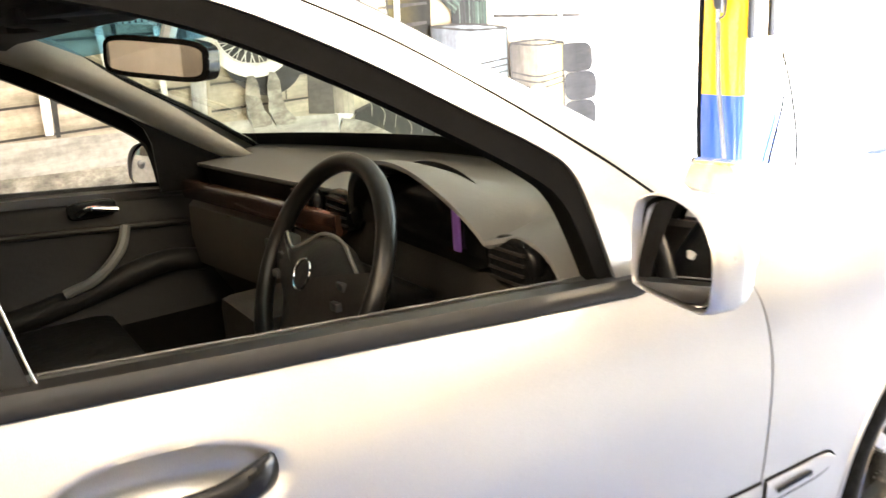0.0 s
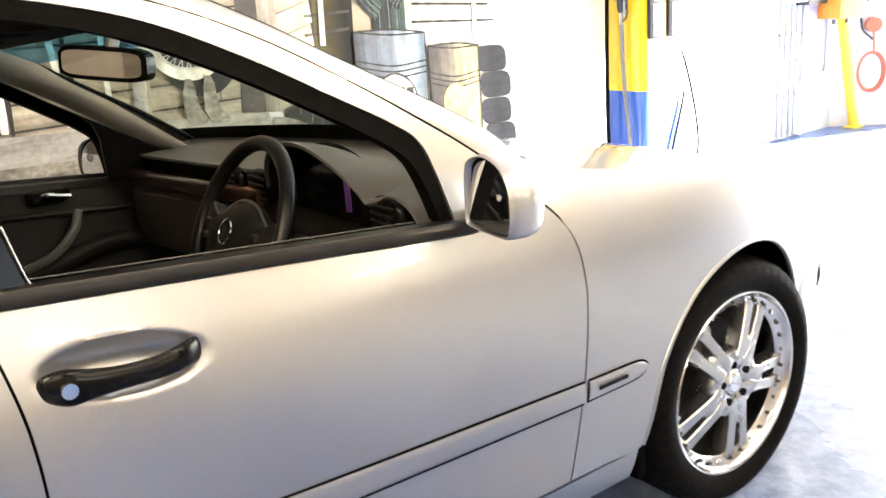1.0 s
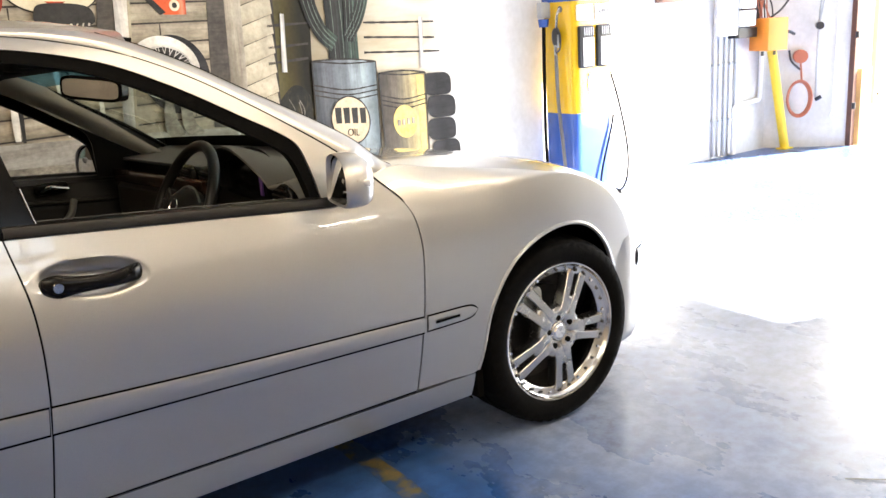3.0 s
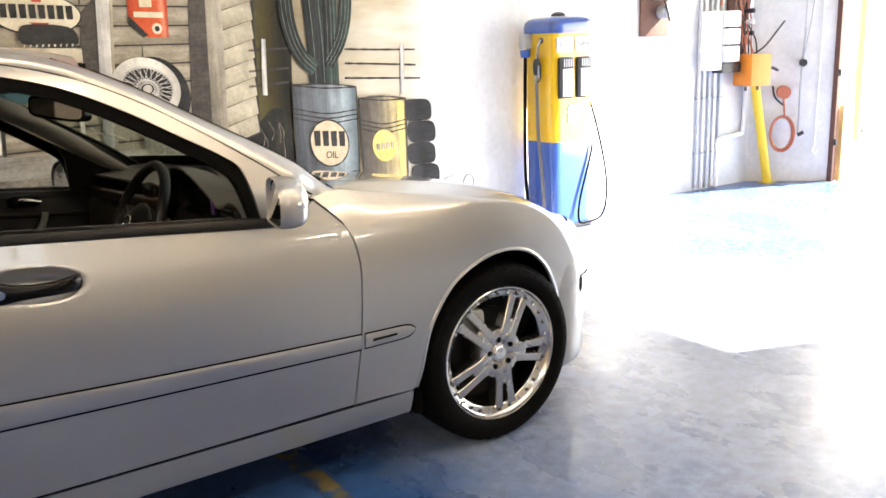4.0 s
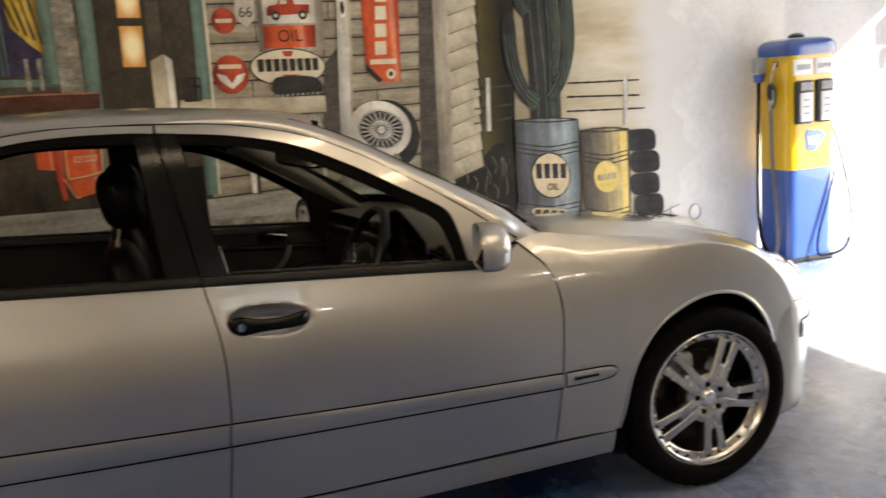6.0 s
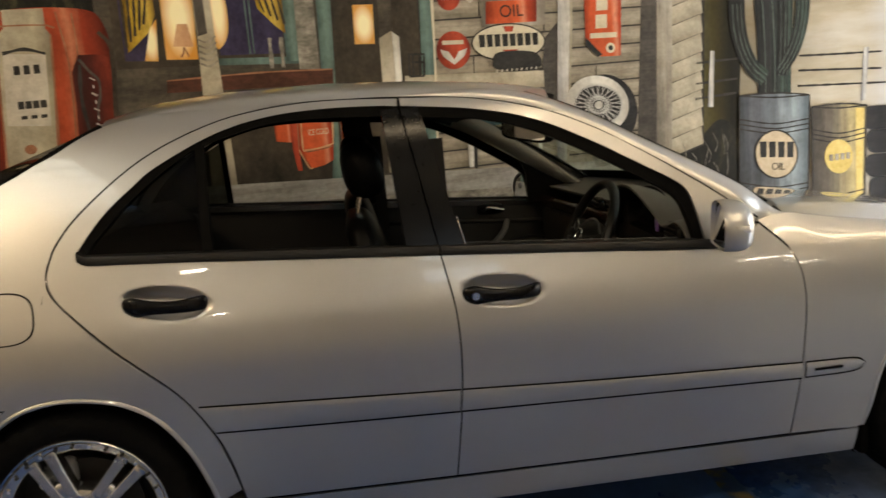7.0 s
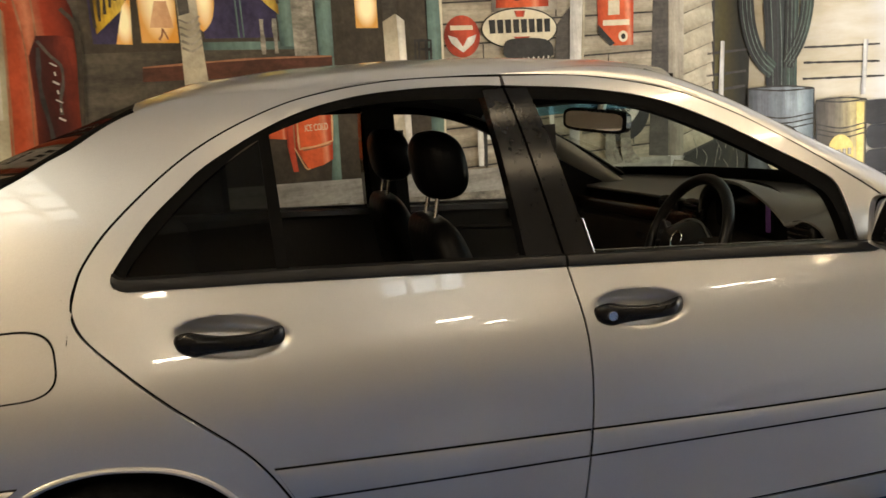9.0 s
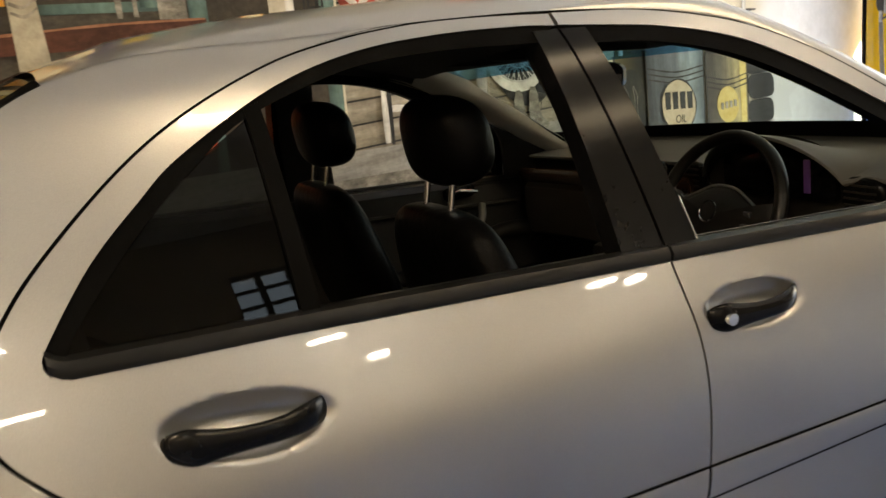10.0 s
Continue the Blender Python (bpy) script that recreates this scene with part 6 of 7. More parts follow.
drum((1.826, 1.205), (2.318, 1.170), (2.309, 0.580), (1.818, 0.640), A_STEEL, 7)
flat("drum_label", oval((2.079, 0.838), 0.150, 0.143, slope=-0.11), 9, A_LABEL)
strokes("label_ring", [oval((2.079, 0.838), 0.150, 0.143, slope=-0.11) + [(2.229, 0.8215)]], 0.009, 9.8, A_LINE)
for j, w in enumerate((0.055, 0.05, 0.03, 0.045)):
    x = 1.985 + 0.064 * j
    flat("name_block", [(x - 0.024, 0.915 - 0.11 * (x - 2.079)), (x + 0.024, 0.915 - 0.11 * (x + 0.024 - 2.079)), (x + 0.021, 0.818 - 0.11 * (x - 2.079)), (x - 0.021, 0.822 - 0.11 * (x - 2.079))], 10, A_BLACK)
words("OIL", 0.062, A_LINE, mural, Matrix.Translation((2.09, lay(10), 0.762)) @ Matrix.Rotation(radians(90), 4, "X") @ Matrix.Rotation(radians(-6), 4, "Z"), "drum_word")
flat("yellow_light", [(2.66, 1.06), (2.725, 1.055), (2.72, 0.52), (2.67, 0.52)], 7.8, A_YLABEL)
drum((2.335, 1.095), (2.742, 1.070), (2.737, 0.490), (2.345, 0.530), A_YDRUM, 7)
flat("drum_label", oval((2.535, 0.775), 0.105, 0.105, slope=-0.11), 9, A_YLABEL)
for j in range(4):
    flat("name_block", [(2.462 + 0.042 * j, 0.795), (2.490 + 0.042 * j, 0.792), (2.490 + 0.042 * j, 0.752), (2.462 + 0.042 * j, 0.756)], 10, A_POST)
for j in range(4):
    z = 0.985 - 0.15 * j
    c = (2.855 + 0.012 * j + (0.02 if j % 2 else 0), z)
    pts = []
    for m_ in range(28):
        a = 2 * math.pi * m_ / 28
        pts.append((c[0] + 0.135 * math.copysign(abs(math.cos(a)) ** 0.45, math.cos(a)), c[1] + 0.074 * math.copysign(abs(math.sin(a)) ** 0.6, math.sin(a)) - 0.1 * (0.135 * math.cos(a))))
    flat("stacked_tyre", pts, 5 + 0.4 * j, A_TYRE, "black painted stacked tyre")
strokes("grass", [[(2.75 + 0.45 * rnd.random(), 0.43 - 0.02 * rnd.random()), (2.75 + 0.45 * rnd.random(), 0.50)] for j in range(14)], 0.006, 7, A_LINE)
flat("sand_strip", [(1.75, 0.60), (2.4, 0.52), (3.25, 0.40), (3.45, 0.30), (2.2, 0.34), (1.7, 0.40)], 3.5, A_SHIELD)
# wall signs
flat("small_round_sign", oval((0.098, 1.858), 0.062, 0.064), 4, A_RED, "small round red painted sign")
flat("sign_band", [(0.055, 1.868), (0.142, 1.868), (0.138, 1.848), (0.058, 1.848)], 5, A_CREAMP)
flat("shield_sign", [(0.168, 1.955), (0.185, 1.972), (0.215, 1.962), (0.245, 1.972), (0.268, 1.955), (0.262, 1.90), (0.258, 1.86), (0.213, 1.822), (0.168, 1.86), (0.160, 1.91)], 4, A_SHIELD, "grey painted road shield sign")
words("66", 0.075, A_LINE, mural, Matrix.Translation((0.213, lay(5), 1.895)) @ Matrix.Rotation(radians(90), 4, "X"), "shield_number")
flat("truck_sign", [(0.286, 2.36), (0.655, 2.36), (0.628, 1.690), (0.268, 1.695)], 4, A_POST, "painted sign with a red pick-up truck")
flat("truck_sign_white", [(0.318, 2.20), (0.606, 2.20), (0.588, 1.832), (0.302, 1.836)], 5, A_WHITE)
flat("truck_sign_red", [(0.300, 1.826), (0.586, 1.822), (0.578, 1.708), (0.290, 1.712)], 5, A_ORANGE)
words("OIL", 0.088, A_LINE, mural, Matrix.Translation((0.437, lay(6), 1.768)) @ Matrix.Rotation(radians(90), 4, "X"), "sign_word")
flat("pickup_truck", [(0.325, 1.875), (0.327, 1.91), (0.340, 1.925), (0.383, 1.930), (0.403, 1.968), (0.470, 1.969), (0.482, 1.930), (0.562, 1.926), (0.560, 1.880)], 6, A_RED)
flat("truck_window", [(0.408, 1.958), (0.438, 1.959), (0.438, 1.932), (0.396, 1.932)], 7, A_SHIELD)
for x in (0.372, 0.520):
    flat("truck_wheel", oval((x, 1.874), 0.024, 0.024, 18), 7, A_BLACK)
    flat("truck_hub", oval((x, 1.874), 0.010, 0.010, 12), 8, A_WHITE)
flat("round_sign", oval((0.103, 1.593), 0.093, 0.096), 4, A_RED, "round red painted sign with white wings")
flat("wing_mark", [(0.03, 1.602), (0.075, 1.588), (0.103, 1.545), (0.131, 1.586), (0.178, 1.598), (0.160, 1.560), (0.125, 1.535), (0.103, 1.520), (0.078, 1.538), (0.045, 1.565)], 5, A_WHITE)
flat("name_bar", [(0.045, 1.645), (0.160, 1.641), (0.160, 1.620), (0.045, 1.624)], 5, A_CREAMP)
flat("oval_sign_edge", oval((0.412, 1.612), 0.210, 0.098, slope=-0.03), 5, A_LINE)
flat("oval_sign", oval((0.412, 1.612), 0.202, 0.091, slope=-0.03), 6, A_CREAMP, "cream oval painted sign with a dark name")
flat("oval_mark", [(0.385, 1.695), (0.445, 1.693), (0.435, 1.665), (0.395, 1.667)], 7, A_RED)
flat("oval_mark", [(0.37, 1.575), (0.465, 1.572), (0.42, 1.545)], 7, A_RED)
for j in range(8):
    x = 0.262 + 0.043 * j
    flat("name_block", [(x - 0.017, 1.655 - 0.03 * (x - 0.41)), (x + 0.016, 1.655 - 0.03 * (x - 0.41)), (x + 0.014, 1.592 - 0.03 * (x - 0.41)), (x - 0.015, 1.592 - 0.03 * (x - 0.41))], 8, A_BLACK)
flat("cash_register", [(0.307, 1.468), (0.312, 1.545), (0.349, 1.570), (0.547, 1.561), (0.593, 1.519), (0.586, 1.454)], 9, A_BLACK, "black painted till", soft=2)
strokes("register_key", [[(0.33 + 0.028 * j, 1.462), (0.335 + 0.028 * j, 1.474)] for j in range(9)], 0.008, 9.9, A_SHIELD)
flat("counter_top", [(-0.169, 1.485), (0.60, 1.450), (0.60, 1.363), (-0.177, 1.405)], 5.5, A_CREAM, "cream painted counter")
flat("bench_front", [(0.396, 1.362), (0.573, 1.350), (0.566, 1.293), (0.390, 1.312)], 5.5, A_SHIELD)
strokes("bench_slat", [[(0.41 + 0.022 * j, 1.355), (0.405 + 0.022 * j, 1.305)] for j in range(8)], 0.007, 6.5, A_LINE)
flat("rocker_shade", [(0.62, 1.62), (0.70, 1.70), (0.69, 1.22), (0.56, 1.24)], 4.5, A_DARKB)
flat("porch_post", [(0.735, 3.4), (0.83, 3.4), (0.798, 2.013), (0.786, 1.719), (0.720, 0.95), (0.648, 0.95), (0.701, 1.721), (0.724, 2.013)], 7, A_WHITEPOST, "white painted porch post")
flat("post_light", [(0.815, 3.4), (0.83, 3.4), (0.798, 2.013), (0.786, 1.719), (0.720, 0.95), (0.706, 0.95), (0.772, 1.72)], 8, A_CREAM)
flat("painted_skull", [(0.655, 2.20), (0.70, 2.08), (0.712, 1.97), (0.728, 1.87), (0.745, 1.845), (0.765, 1.87), (0.788, 1.97), (0.805, 2.08), (0.86, 2.20)], 8.6, A_WHITE, "pale painted horned skull on the post", soft=2)
for hx, hz, ha, hb in ((0.722, 2.03, 0.014, 0.026), (0.784, 2.03, 0.014, 0.026), (0.747, 1.905, 0.013, 0.034)):
    flat("skull_hollow", oval((hx, hz), ha, hb, 18), 9.4, A_BLACK)
flat("banner", [(0.872, 3.0), (1.12, 3.0), (1.097, 2.017), (1.069, 1.494), (0.95, 1.497), (0.858, 1.586), (0.868, 2.014)], 4.4, A_ORANGE, "tall orange-red painted banner")
for j in range(5):
    z = 2.06 - 0.094 * j
    c = 0.965 + 0.10 * (z - 1.75)
    flat("banner_block", [(c - 0.032, z + 0.036), (c + 0.036, z + 0.036), (c + 0.032, z - 0.036), (c - 0.036, z - 0.036)], 5.4, A_CREAMP)
flat("banner_bar", [(0.89, 1.625), (1.05, 1.622), (1.048, 1.594), (0.888, 1.598)], 5.4, A_CREAMP)
flat("banner_stripe", [(0.860, 1.606), (0.957, 1.508), (0.926, 1.497), (0.857, 1.566)], 5.4, A_BLACK)
flat("banner_badge", oval((1.008, 1.540), 0.028, 0.028, 18), 5.4, A_CREAMP)
flat("banner_badge", oval((1.008, 1.540), 0.014, 0.014, 14), 6.2, A_BLACK)
# leaning wheel
flat("spare_tyre", oval((0.965, 1.205), 0.192, 0.195, slope=-0.1), 8, A_TYRE, "black painted spare tyre")
flat("white_wall", oval((0.912, 1.240), 0.190, 0.158, slope=-0.1), 9, A_WHITE, "white tyre wall")
flat("wheel_dark", oval((0.914, 1.238), 0.146, 0.112, slope=-0.1), 10, A_BLACK)
for turn in (-0.5, 0.5):
    strokes("wire_spoke", [[(0.914 + 0.035 * math.cos(a + turn), 1.238 + 0.028 * math.sin(a + turn)), (0.914 + 0.142 * math.cos(a), 1.238 + 0.106 * math.sin(a) - 0.0142 * math.cos(a))] for a in (2 * math.pi * (k + turn / 2) / 22 for k in range(22))], 0.0038, 11, A_SILVER)
strokes("wheel_ring", [oval((0.914, 1.238), 0.142, 0.108, slope=-0.1) + [(1.056, 1.2238)], oval((0.914, 1.238), 0.06, 0.046, slope=-0.1) + [(0.974, 1.232)]], 0.009, 11.6, A_SILVER)
flat("wheel_hub", oval((0.914, 1.238), 0.026, 0.022, 16), 12.2, A_WHITE)
flat("boot", [(0.86, 0.90), (0.87, 1.09), (0.925, 1.09), (0.93, 0.97), (0.97, 0.92), (0.96, 0.895)], 11, A_ROCK, soft=1)
flat("boot", [(0.955, 0.90), (0.965, 1.10), (1.02, 1.09), (1.025, 0.96), (1.08, 0.91), (1.07, 0.885)], 11.6, A_ROCK, soft=1)
# painted petrol pump
flat("pump_body", [(-2.122, 1.0), (-2.103, 1.555), (-2.075, 1.84), (-2.040, 1.895), (-1.979, 1.923), (-1.781, 1.922), (-1.610, 1.900), (-1.575, 1.85), (-1.550, 1.75), (-1.577, 1.40), (-1.65, 1.0)], 5, A_PUMPRED, "red and cream painted petrol pump", soft=2)
flat("pump_front", [(-1.985, 1.920), (-1.815, 1.918), (-1.818, 1.83), (-1.80, 1.80), (-1.885, 1.0), (-2.088, 1.0), (-2.030, 1.80), (-1.99, 1.84)], 6, A_PUMPCREAM)
strokes("pump_edge", [[(-2.045, 1.835), (-2.0, 1.85), (-1.83, 1.845), (-1.78, 1.83)], [(-1.765, 1.90), (-1.745, 1.6), (-1.80, 1.0)], [(-1.70, 1.89), (-1.70, 1.72), (-1.735, 1.3)]], 0.007, 7, A_RUST)
strokes("pump_line", [[(-2.03, 1.80), (-2.07, 1.3), (-2.10, 1.0)], [(-1.80, 1.80), (-1.845, 1.3), (-1.885, 1.0)]], 0.009, 7, A_RUST)
flat("pump_dial", [(-2.011, 1.730), (-1.835, 1.718), (-1.862, 1.397), (-2.043, 1.414)], 7.6, A_SHIELD)
strokes("dial_edge", [[(-2.011, 1.732), (-1.92, 1.745), (-1.835, 1.720)]], 0.014, 8.4, A_BLACK)
for z, w, cols in ((1.655, 0.040, 3), (1.500, 0.034, 4), (1.445, 0.016, 3)):
    for j in range(cols):
        x = -1.985 + 0.012 * (z - 1.6) + (j + 0.5) * 0.125 / cols
        flat("dial_block", [(x - 0.014, z + w / 2), (x + 0.012, z + w / 2), (x + 0.011, z - w / 2), (x - 0.015, z - w / 2)], 8.4, A_BLACK)
strokes("dial_bar", [[(-1.985, 1.605), (-1.87, 1.60)], [(-1.985, 1.57), (-1.875, 1.565)], [(-1.99, 1.545), (-1.88, 1.54)]], 0.008, 8.4, A_SHIELD)
flat("pump_mark", oval((-1.965, 1.30), 0.026, 0.022, 16), 7.6, A_RUST)
A_PUMPSIDE = shaded("mural_pump_side", [(0.0, (0.20, 0.025, 0.012)), (0.3, (0.045, 0.010, 0.008)), (0.65, (0.085, 0.014, 0.010)), (1.0, (0.20, 0.03, 0.015))], (7, 1, 2), depth=0.5)
flat("pump_recess", [(-1.735, 1.705), (-1.60, 1.70), (-1.562, 1.68), (-1.58, 1.40), (-1.65, 1.0), (-1.79, 1.0), (-1.745, 1.4)], 7.6, A_PUMPSIDE, soft=1)
strokes("painted_hose", [[(-1.70, 1.66), (-1.715, 1.5), (-1.70, 1.3), (-1.72, 1.1)]], 0.016, 8.2, A_BLACK)
strokes("painted_nozzle", [[(-1.70, 1.685), (-1.665, 1.63), (-1.630, 1.585), (-1.632, 1.52), (-1.65, 1.46), (-1.655, 1.40)]], 0.012, 8.8, A_DARKB)
strokes("nozzle_link", [[(-1.668 + 0.012 * (j % 2), 1.60 - 0.035 * j), (-1.645 - 0.010 * (j % 2), 1.585 - 0.035 * j)] for j in range(7)], 0.006, 9.4, A_SILVER)
strokes("painted_hose", [[(-1.60, 1.80), (-1.555, 1.72), (-1.57, 1.5), (-1.60, 1.2)]], 0.020, 8.4, A_BROWN)
# window with curtains
flat("window_surround", [(-1.52, 2.6), (-0.66, 2.6), (-0.690, 1.60), (-1.540, 1.625)], 3, A_BROWN)
flat("window_sill", [(-1.10, 1.642), (-0.69, 1.622), (-0.692, 1.588), (-1.10, 1.610)], 4, A_TEAL)
flat("window_post", [(-0.745, 2.6), (-0.675, 2.6), (-0.70, 1.60), (-0.760, 1.605)], 5, A_TEAL)
flat("night_pane", [(-1.49, 2.5), (-1.335, 2.5), (-1.355, 1.65), (-1.50, 1.66)], 4, A_NIGHT)
flat("gold_curtain", [(-1.49, 2.5), (-1.335, 2.5), (-1.342, 1.86), (-1.376, 1.784), (-1.483, 1.695)], 5, A_GOLD, "gold painted curtain")
flat("glow", [(-1.374, 1.797), (-1.339, 1.84), (-1.355, 1.649), (-1.415, 1.654)], 5.4, A_GLOW)
strokes("curtain_fold", [[(-1.48 + 0.03 * j, 2.0), (-1.485 + 0.022 * j, 1.72 + 0.025 * j)] for j in range(5)], 0.012, 6, A_BROWN)
flat("lamp_pane", [(-1.306, 2.5), (-1.156, 2.5), (-1.162, 2.05), (-1.308, 2.05)], 4, A_GLOW)
flat("lamp_pane", [(-1.308, 2.045), (-1.162, 2.045), (-1.174, 1.644), (-1.318, 1.653)], 4, A_GLOW, "yellow lit painted window pane")
flat("lamp_shade", [(-1.250, 1.812), (-1.204, 1.810), (-1.187, 1.704), (-1.280, 1.711)], 5, A_PINK)
strokes("lamp_stem", [[(-1.233, 1.705), (-1.237, 1.68), (-1.25, 1.66)], [(-1.233, 1.705), (-1.222, 1.68), (-1.215, 1.66)]], 0.009, 5, A_RUST)
flat("night_pane", [(-1.078, 2.5), (-0.75, 2.5), (-0.765, 1.642), (-1.070, 1.655)], 4, A_NIGHT)
flat("glow", [(-1.10, 2.06), (-1.03, 2.02), (-1.008, 1.85), (-1.025, 1.72), (-1.10, 1.66)], 5, A_GLOW, soft=2)
strokes("pane_bar", [[(-0.925, 2.3), (-0.93, 1.65)], [(-0.905, 2.3), (-0.91, 1.65)]], 0.008, 5, A_TEAL)
flat("gold_curtain", [(-0.93, 2.3), (-0.75, 2.3), (-0.750, 1.735), (-0.80, 1.78), (-0.87, 1.86)], 5.4, A_GOLD, "gold painted curtain")
strokes("curtain_fold", [[(-0.89 + 0.035 * j, 2.0), (-0.84 + 0.03 * j, 1.84 - 0.02 * j)] for j in range(4)], 0.011, 6.2, A_BROWN)
flat("porch_pole", [(-1.165, 3.4), (-1.095, 3.4), (-1.085, 1.75), (-1.070, 1.0), (-1.195, 1.0), (-1.165, 1.75)], 6.5, A_CREAM)
flat("pole_top", [(-1.165, 3.4), (-1.120, 3.4), (-1.118, 1.76), (-1.162, 1.75)], 7.2, A_DARKB)
strokes("pole_rope", [[(-1.165, 1.735 - 0.028 * j), (-1.125, 1.72 - 0.028 * j), (-1.082, 1.745 - 0.028 * j)] for j in range(5)], 0.009, 8, A_POST)
flat("red_table", [(-1.33, 1.557), (-0.70, 1.560), (-0.536, 1.548), (-0.542, 1.475), (-1.337, 1.500)], 5.6, A_TABLE, "dull red painted table")
strokes("table_edge", [[(-1.33, 1.556), (-0.9, 1.56), (-0.54, 1.548)]], 0.008, 6.4, A_RUST)
for x in (-0.83, -0.775):
    strokes("bottle", [[(x, 1.72), (x - 0.002, 1.66)], [(x - 0.001, 1.66), (x - 0.004, 1.575)]], 0.018, 7, A_ROCK)
flat("brick_strip", [(-0.685, 3.4), (-0.59, 3.4), (-0.60, 1.55), (-0.70, 1.56)], 4.2, A_ROCK)
flat("teal_post", [(-0.575, 3.4), (-0.495, 3.4), (-0.514, 1.854), (-0.552, 1.0), (-0.615, 1.0), (-0.585, 1.858)], 5, A_TEAL)
flat("house_door", [(-0.50, 3.4), (-0.25, 3.4), (-0.295, 1.0), (-0.552, 1.0)], 4, A_BROWN, "dark painted house door")
flat("door_pane", [(-0.406, 1.850), (-0.303, 1.847), (-0.310, 1.655), (-0.412, 1.660)], 5, A_GLOW)
flat("door_pane", [(-0.400, 2.08), (-0.295, 2.08), (-0.302, 1.885), (-0.406, 1.888)], 5, A_GLOW)
flat("picket", [(-0.300, 1.0), (-0.286, 1.68), (-0.224, 1.712), (-0.182, 1.68), (-0.197, 1.0)], 6, A_CREAM, "white painted fence picket")
flat("picket_light", [(-0.225, 1.0), (-0.218, 1.708), (-0.182, 1.68), (-0.197, 1.0)], 7, A_WHITE)
flat("door_gap", [(-0.205, 3.4), (-0.040, 3.4), (-0.09, 1.0), (-0.210, 1.0)], 4, A_BROWN)
flat("teal_post", [(-0.045, 3.4), (0.025, 3.4), (0.005, 1.82), (-0.035, 1.0), (-0.100, 1.0), (-0.062, 1.827)], 5, A_TEAL)
strokes("post_edge", [[(0.026, 3.4), (0.006, 1.82), (-0.033, 1.0)]], 0.014, 6, A_CREAMP)
strokes("lantern", [[(-0.138, 1.595), (-0.145, 1.479)], [(-0.059, 1.589), (-0.068, 1.473)], [(-0.14, 1.59), (-0.06, 1.586)], [(-0.13, 1.55), (-0.065, 1.545)], [(-0.145, 1.48), (-0.066, 1.475)], [(-0.12, 1.59), (-0.125, 1.48)], [(-0.085, 1.59), (-0.09, 1.48)]], 0.010, 6.6, A_BLACK)
# porch, cooler, chair legs, ground
flat("wood_wall", [(-1.10, 1.30), (-0.56, 1.30), (-0.60, 1.0), (-1.12, 1.0)], 5.8, A_BROWN)
flat("cooler_box", [(-0.862, 1.33), (-0.765, 1.33), (-0.779, 1.208), (-0.856, 1.22)], 8, A_ORANGE, "red painted box")
flat("cooler_side", [(-0.770, 1.35), (-0.738, 1.36), (-0.752, 1.166), (-0.744, 1.063), (-0.767, 1.065), (-0.782, 1.18)], 8, A_RED, "shaded red cooler side")
flat("ice_cooler", [(-0.738, 1.36), (-0.556, 1.36), (-0.577, 1.176), (-0.584, 1.10), (-0.630, 1.080), (-0.698, 1.068), (-0.748, 1.166)], 8.4, A_ORANGE, "red painted ice cooler")
strokes("cooler_edge", [[(-0.724, 1.36), (-0.731, 1.178), (-0.714, 1.163), (-0.651, 1.167), (-0.586, 1.180), (-0.576, 1.20), (-0.564, 1.36)], [(-0.752, 1.168), (-0.712, 1.078), (-0.690, 1.070)]], 0.008, 9, A_PINK)
strokes("cooler_gap", [[(-0.742, 1.36), (-0.750, 1.17)], [(-0.716, 1.154), (-0.651, 1.158), (-0.584, 1.170)]], 0.006, 9.3, A_RUST)
words("ICE COLD", 0.042, A_CREAMP, mural, Matrix.Translation((-0.645, lay(10), 1.247)) @ Matrix.Rotation(radians(90), 4, "X") @ Matrix.Diagonal((0.56, 1, 1, 1)), "cooler_word")
flat("porch_floor", [(-3.2, 1.10), (-1.6, 1.06), (-0.2, 0.985), (0.9, 0.93), (1.28, 0.90), (1.28, 0.80), (0.3, 0.85), (-0.6, 0.90), (-3.2, 0.98)], 9, A_PORCH, "grey painted porch edge")
flat("ground_band", [(-3.2, 1.0), (-0.6, 0.915), (0.3, 0.86), (1.28, 0.81), (1.28, 0.30), (-3.2, 0.40)], 8.4, A_ROCK)
strokes("chair_leg", [[(0.165, 1.36), (0.150, 0.98)], [(0.36, 1.33), (0.385, 0.97)], [(0.56, 1.29), (0.55, 0.95)], [(0.16, 1.12), (0.37, 1.10)]], 0.026, 9.6, A_WHITE)
strokes("chair_shadow", [[(0.19, 1.35), (0.176, 0.97)], [(0.41, 1.32), (0.43, 0.96)]], 0.018, 9.7, A_BLACK)
strokes("stone_crack", [[(-3 + 0.3 * j, 0.95 - 0.02 * j + 0.02 * rnd.random()), (-2.85 + 0.3 * j, 0.93 - 0.02 * j), (-2.72 + 0.3 * j, 0.94 - 0.02 * j)] for j in range(14)], 0.006, 10, A_LINE)

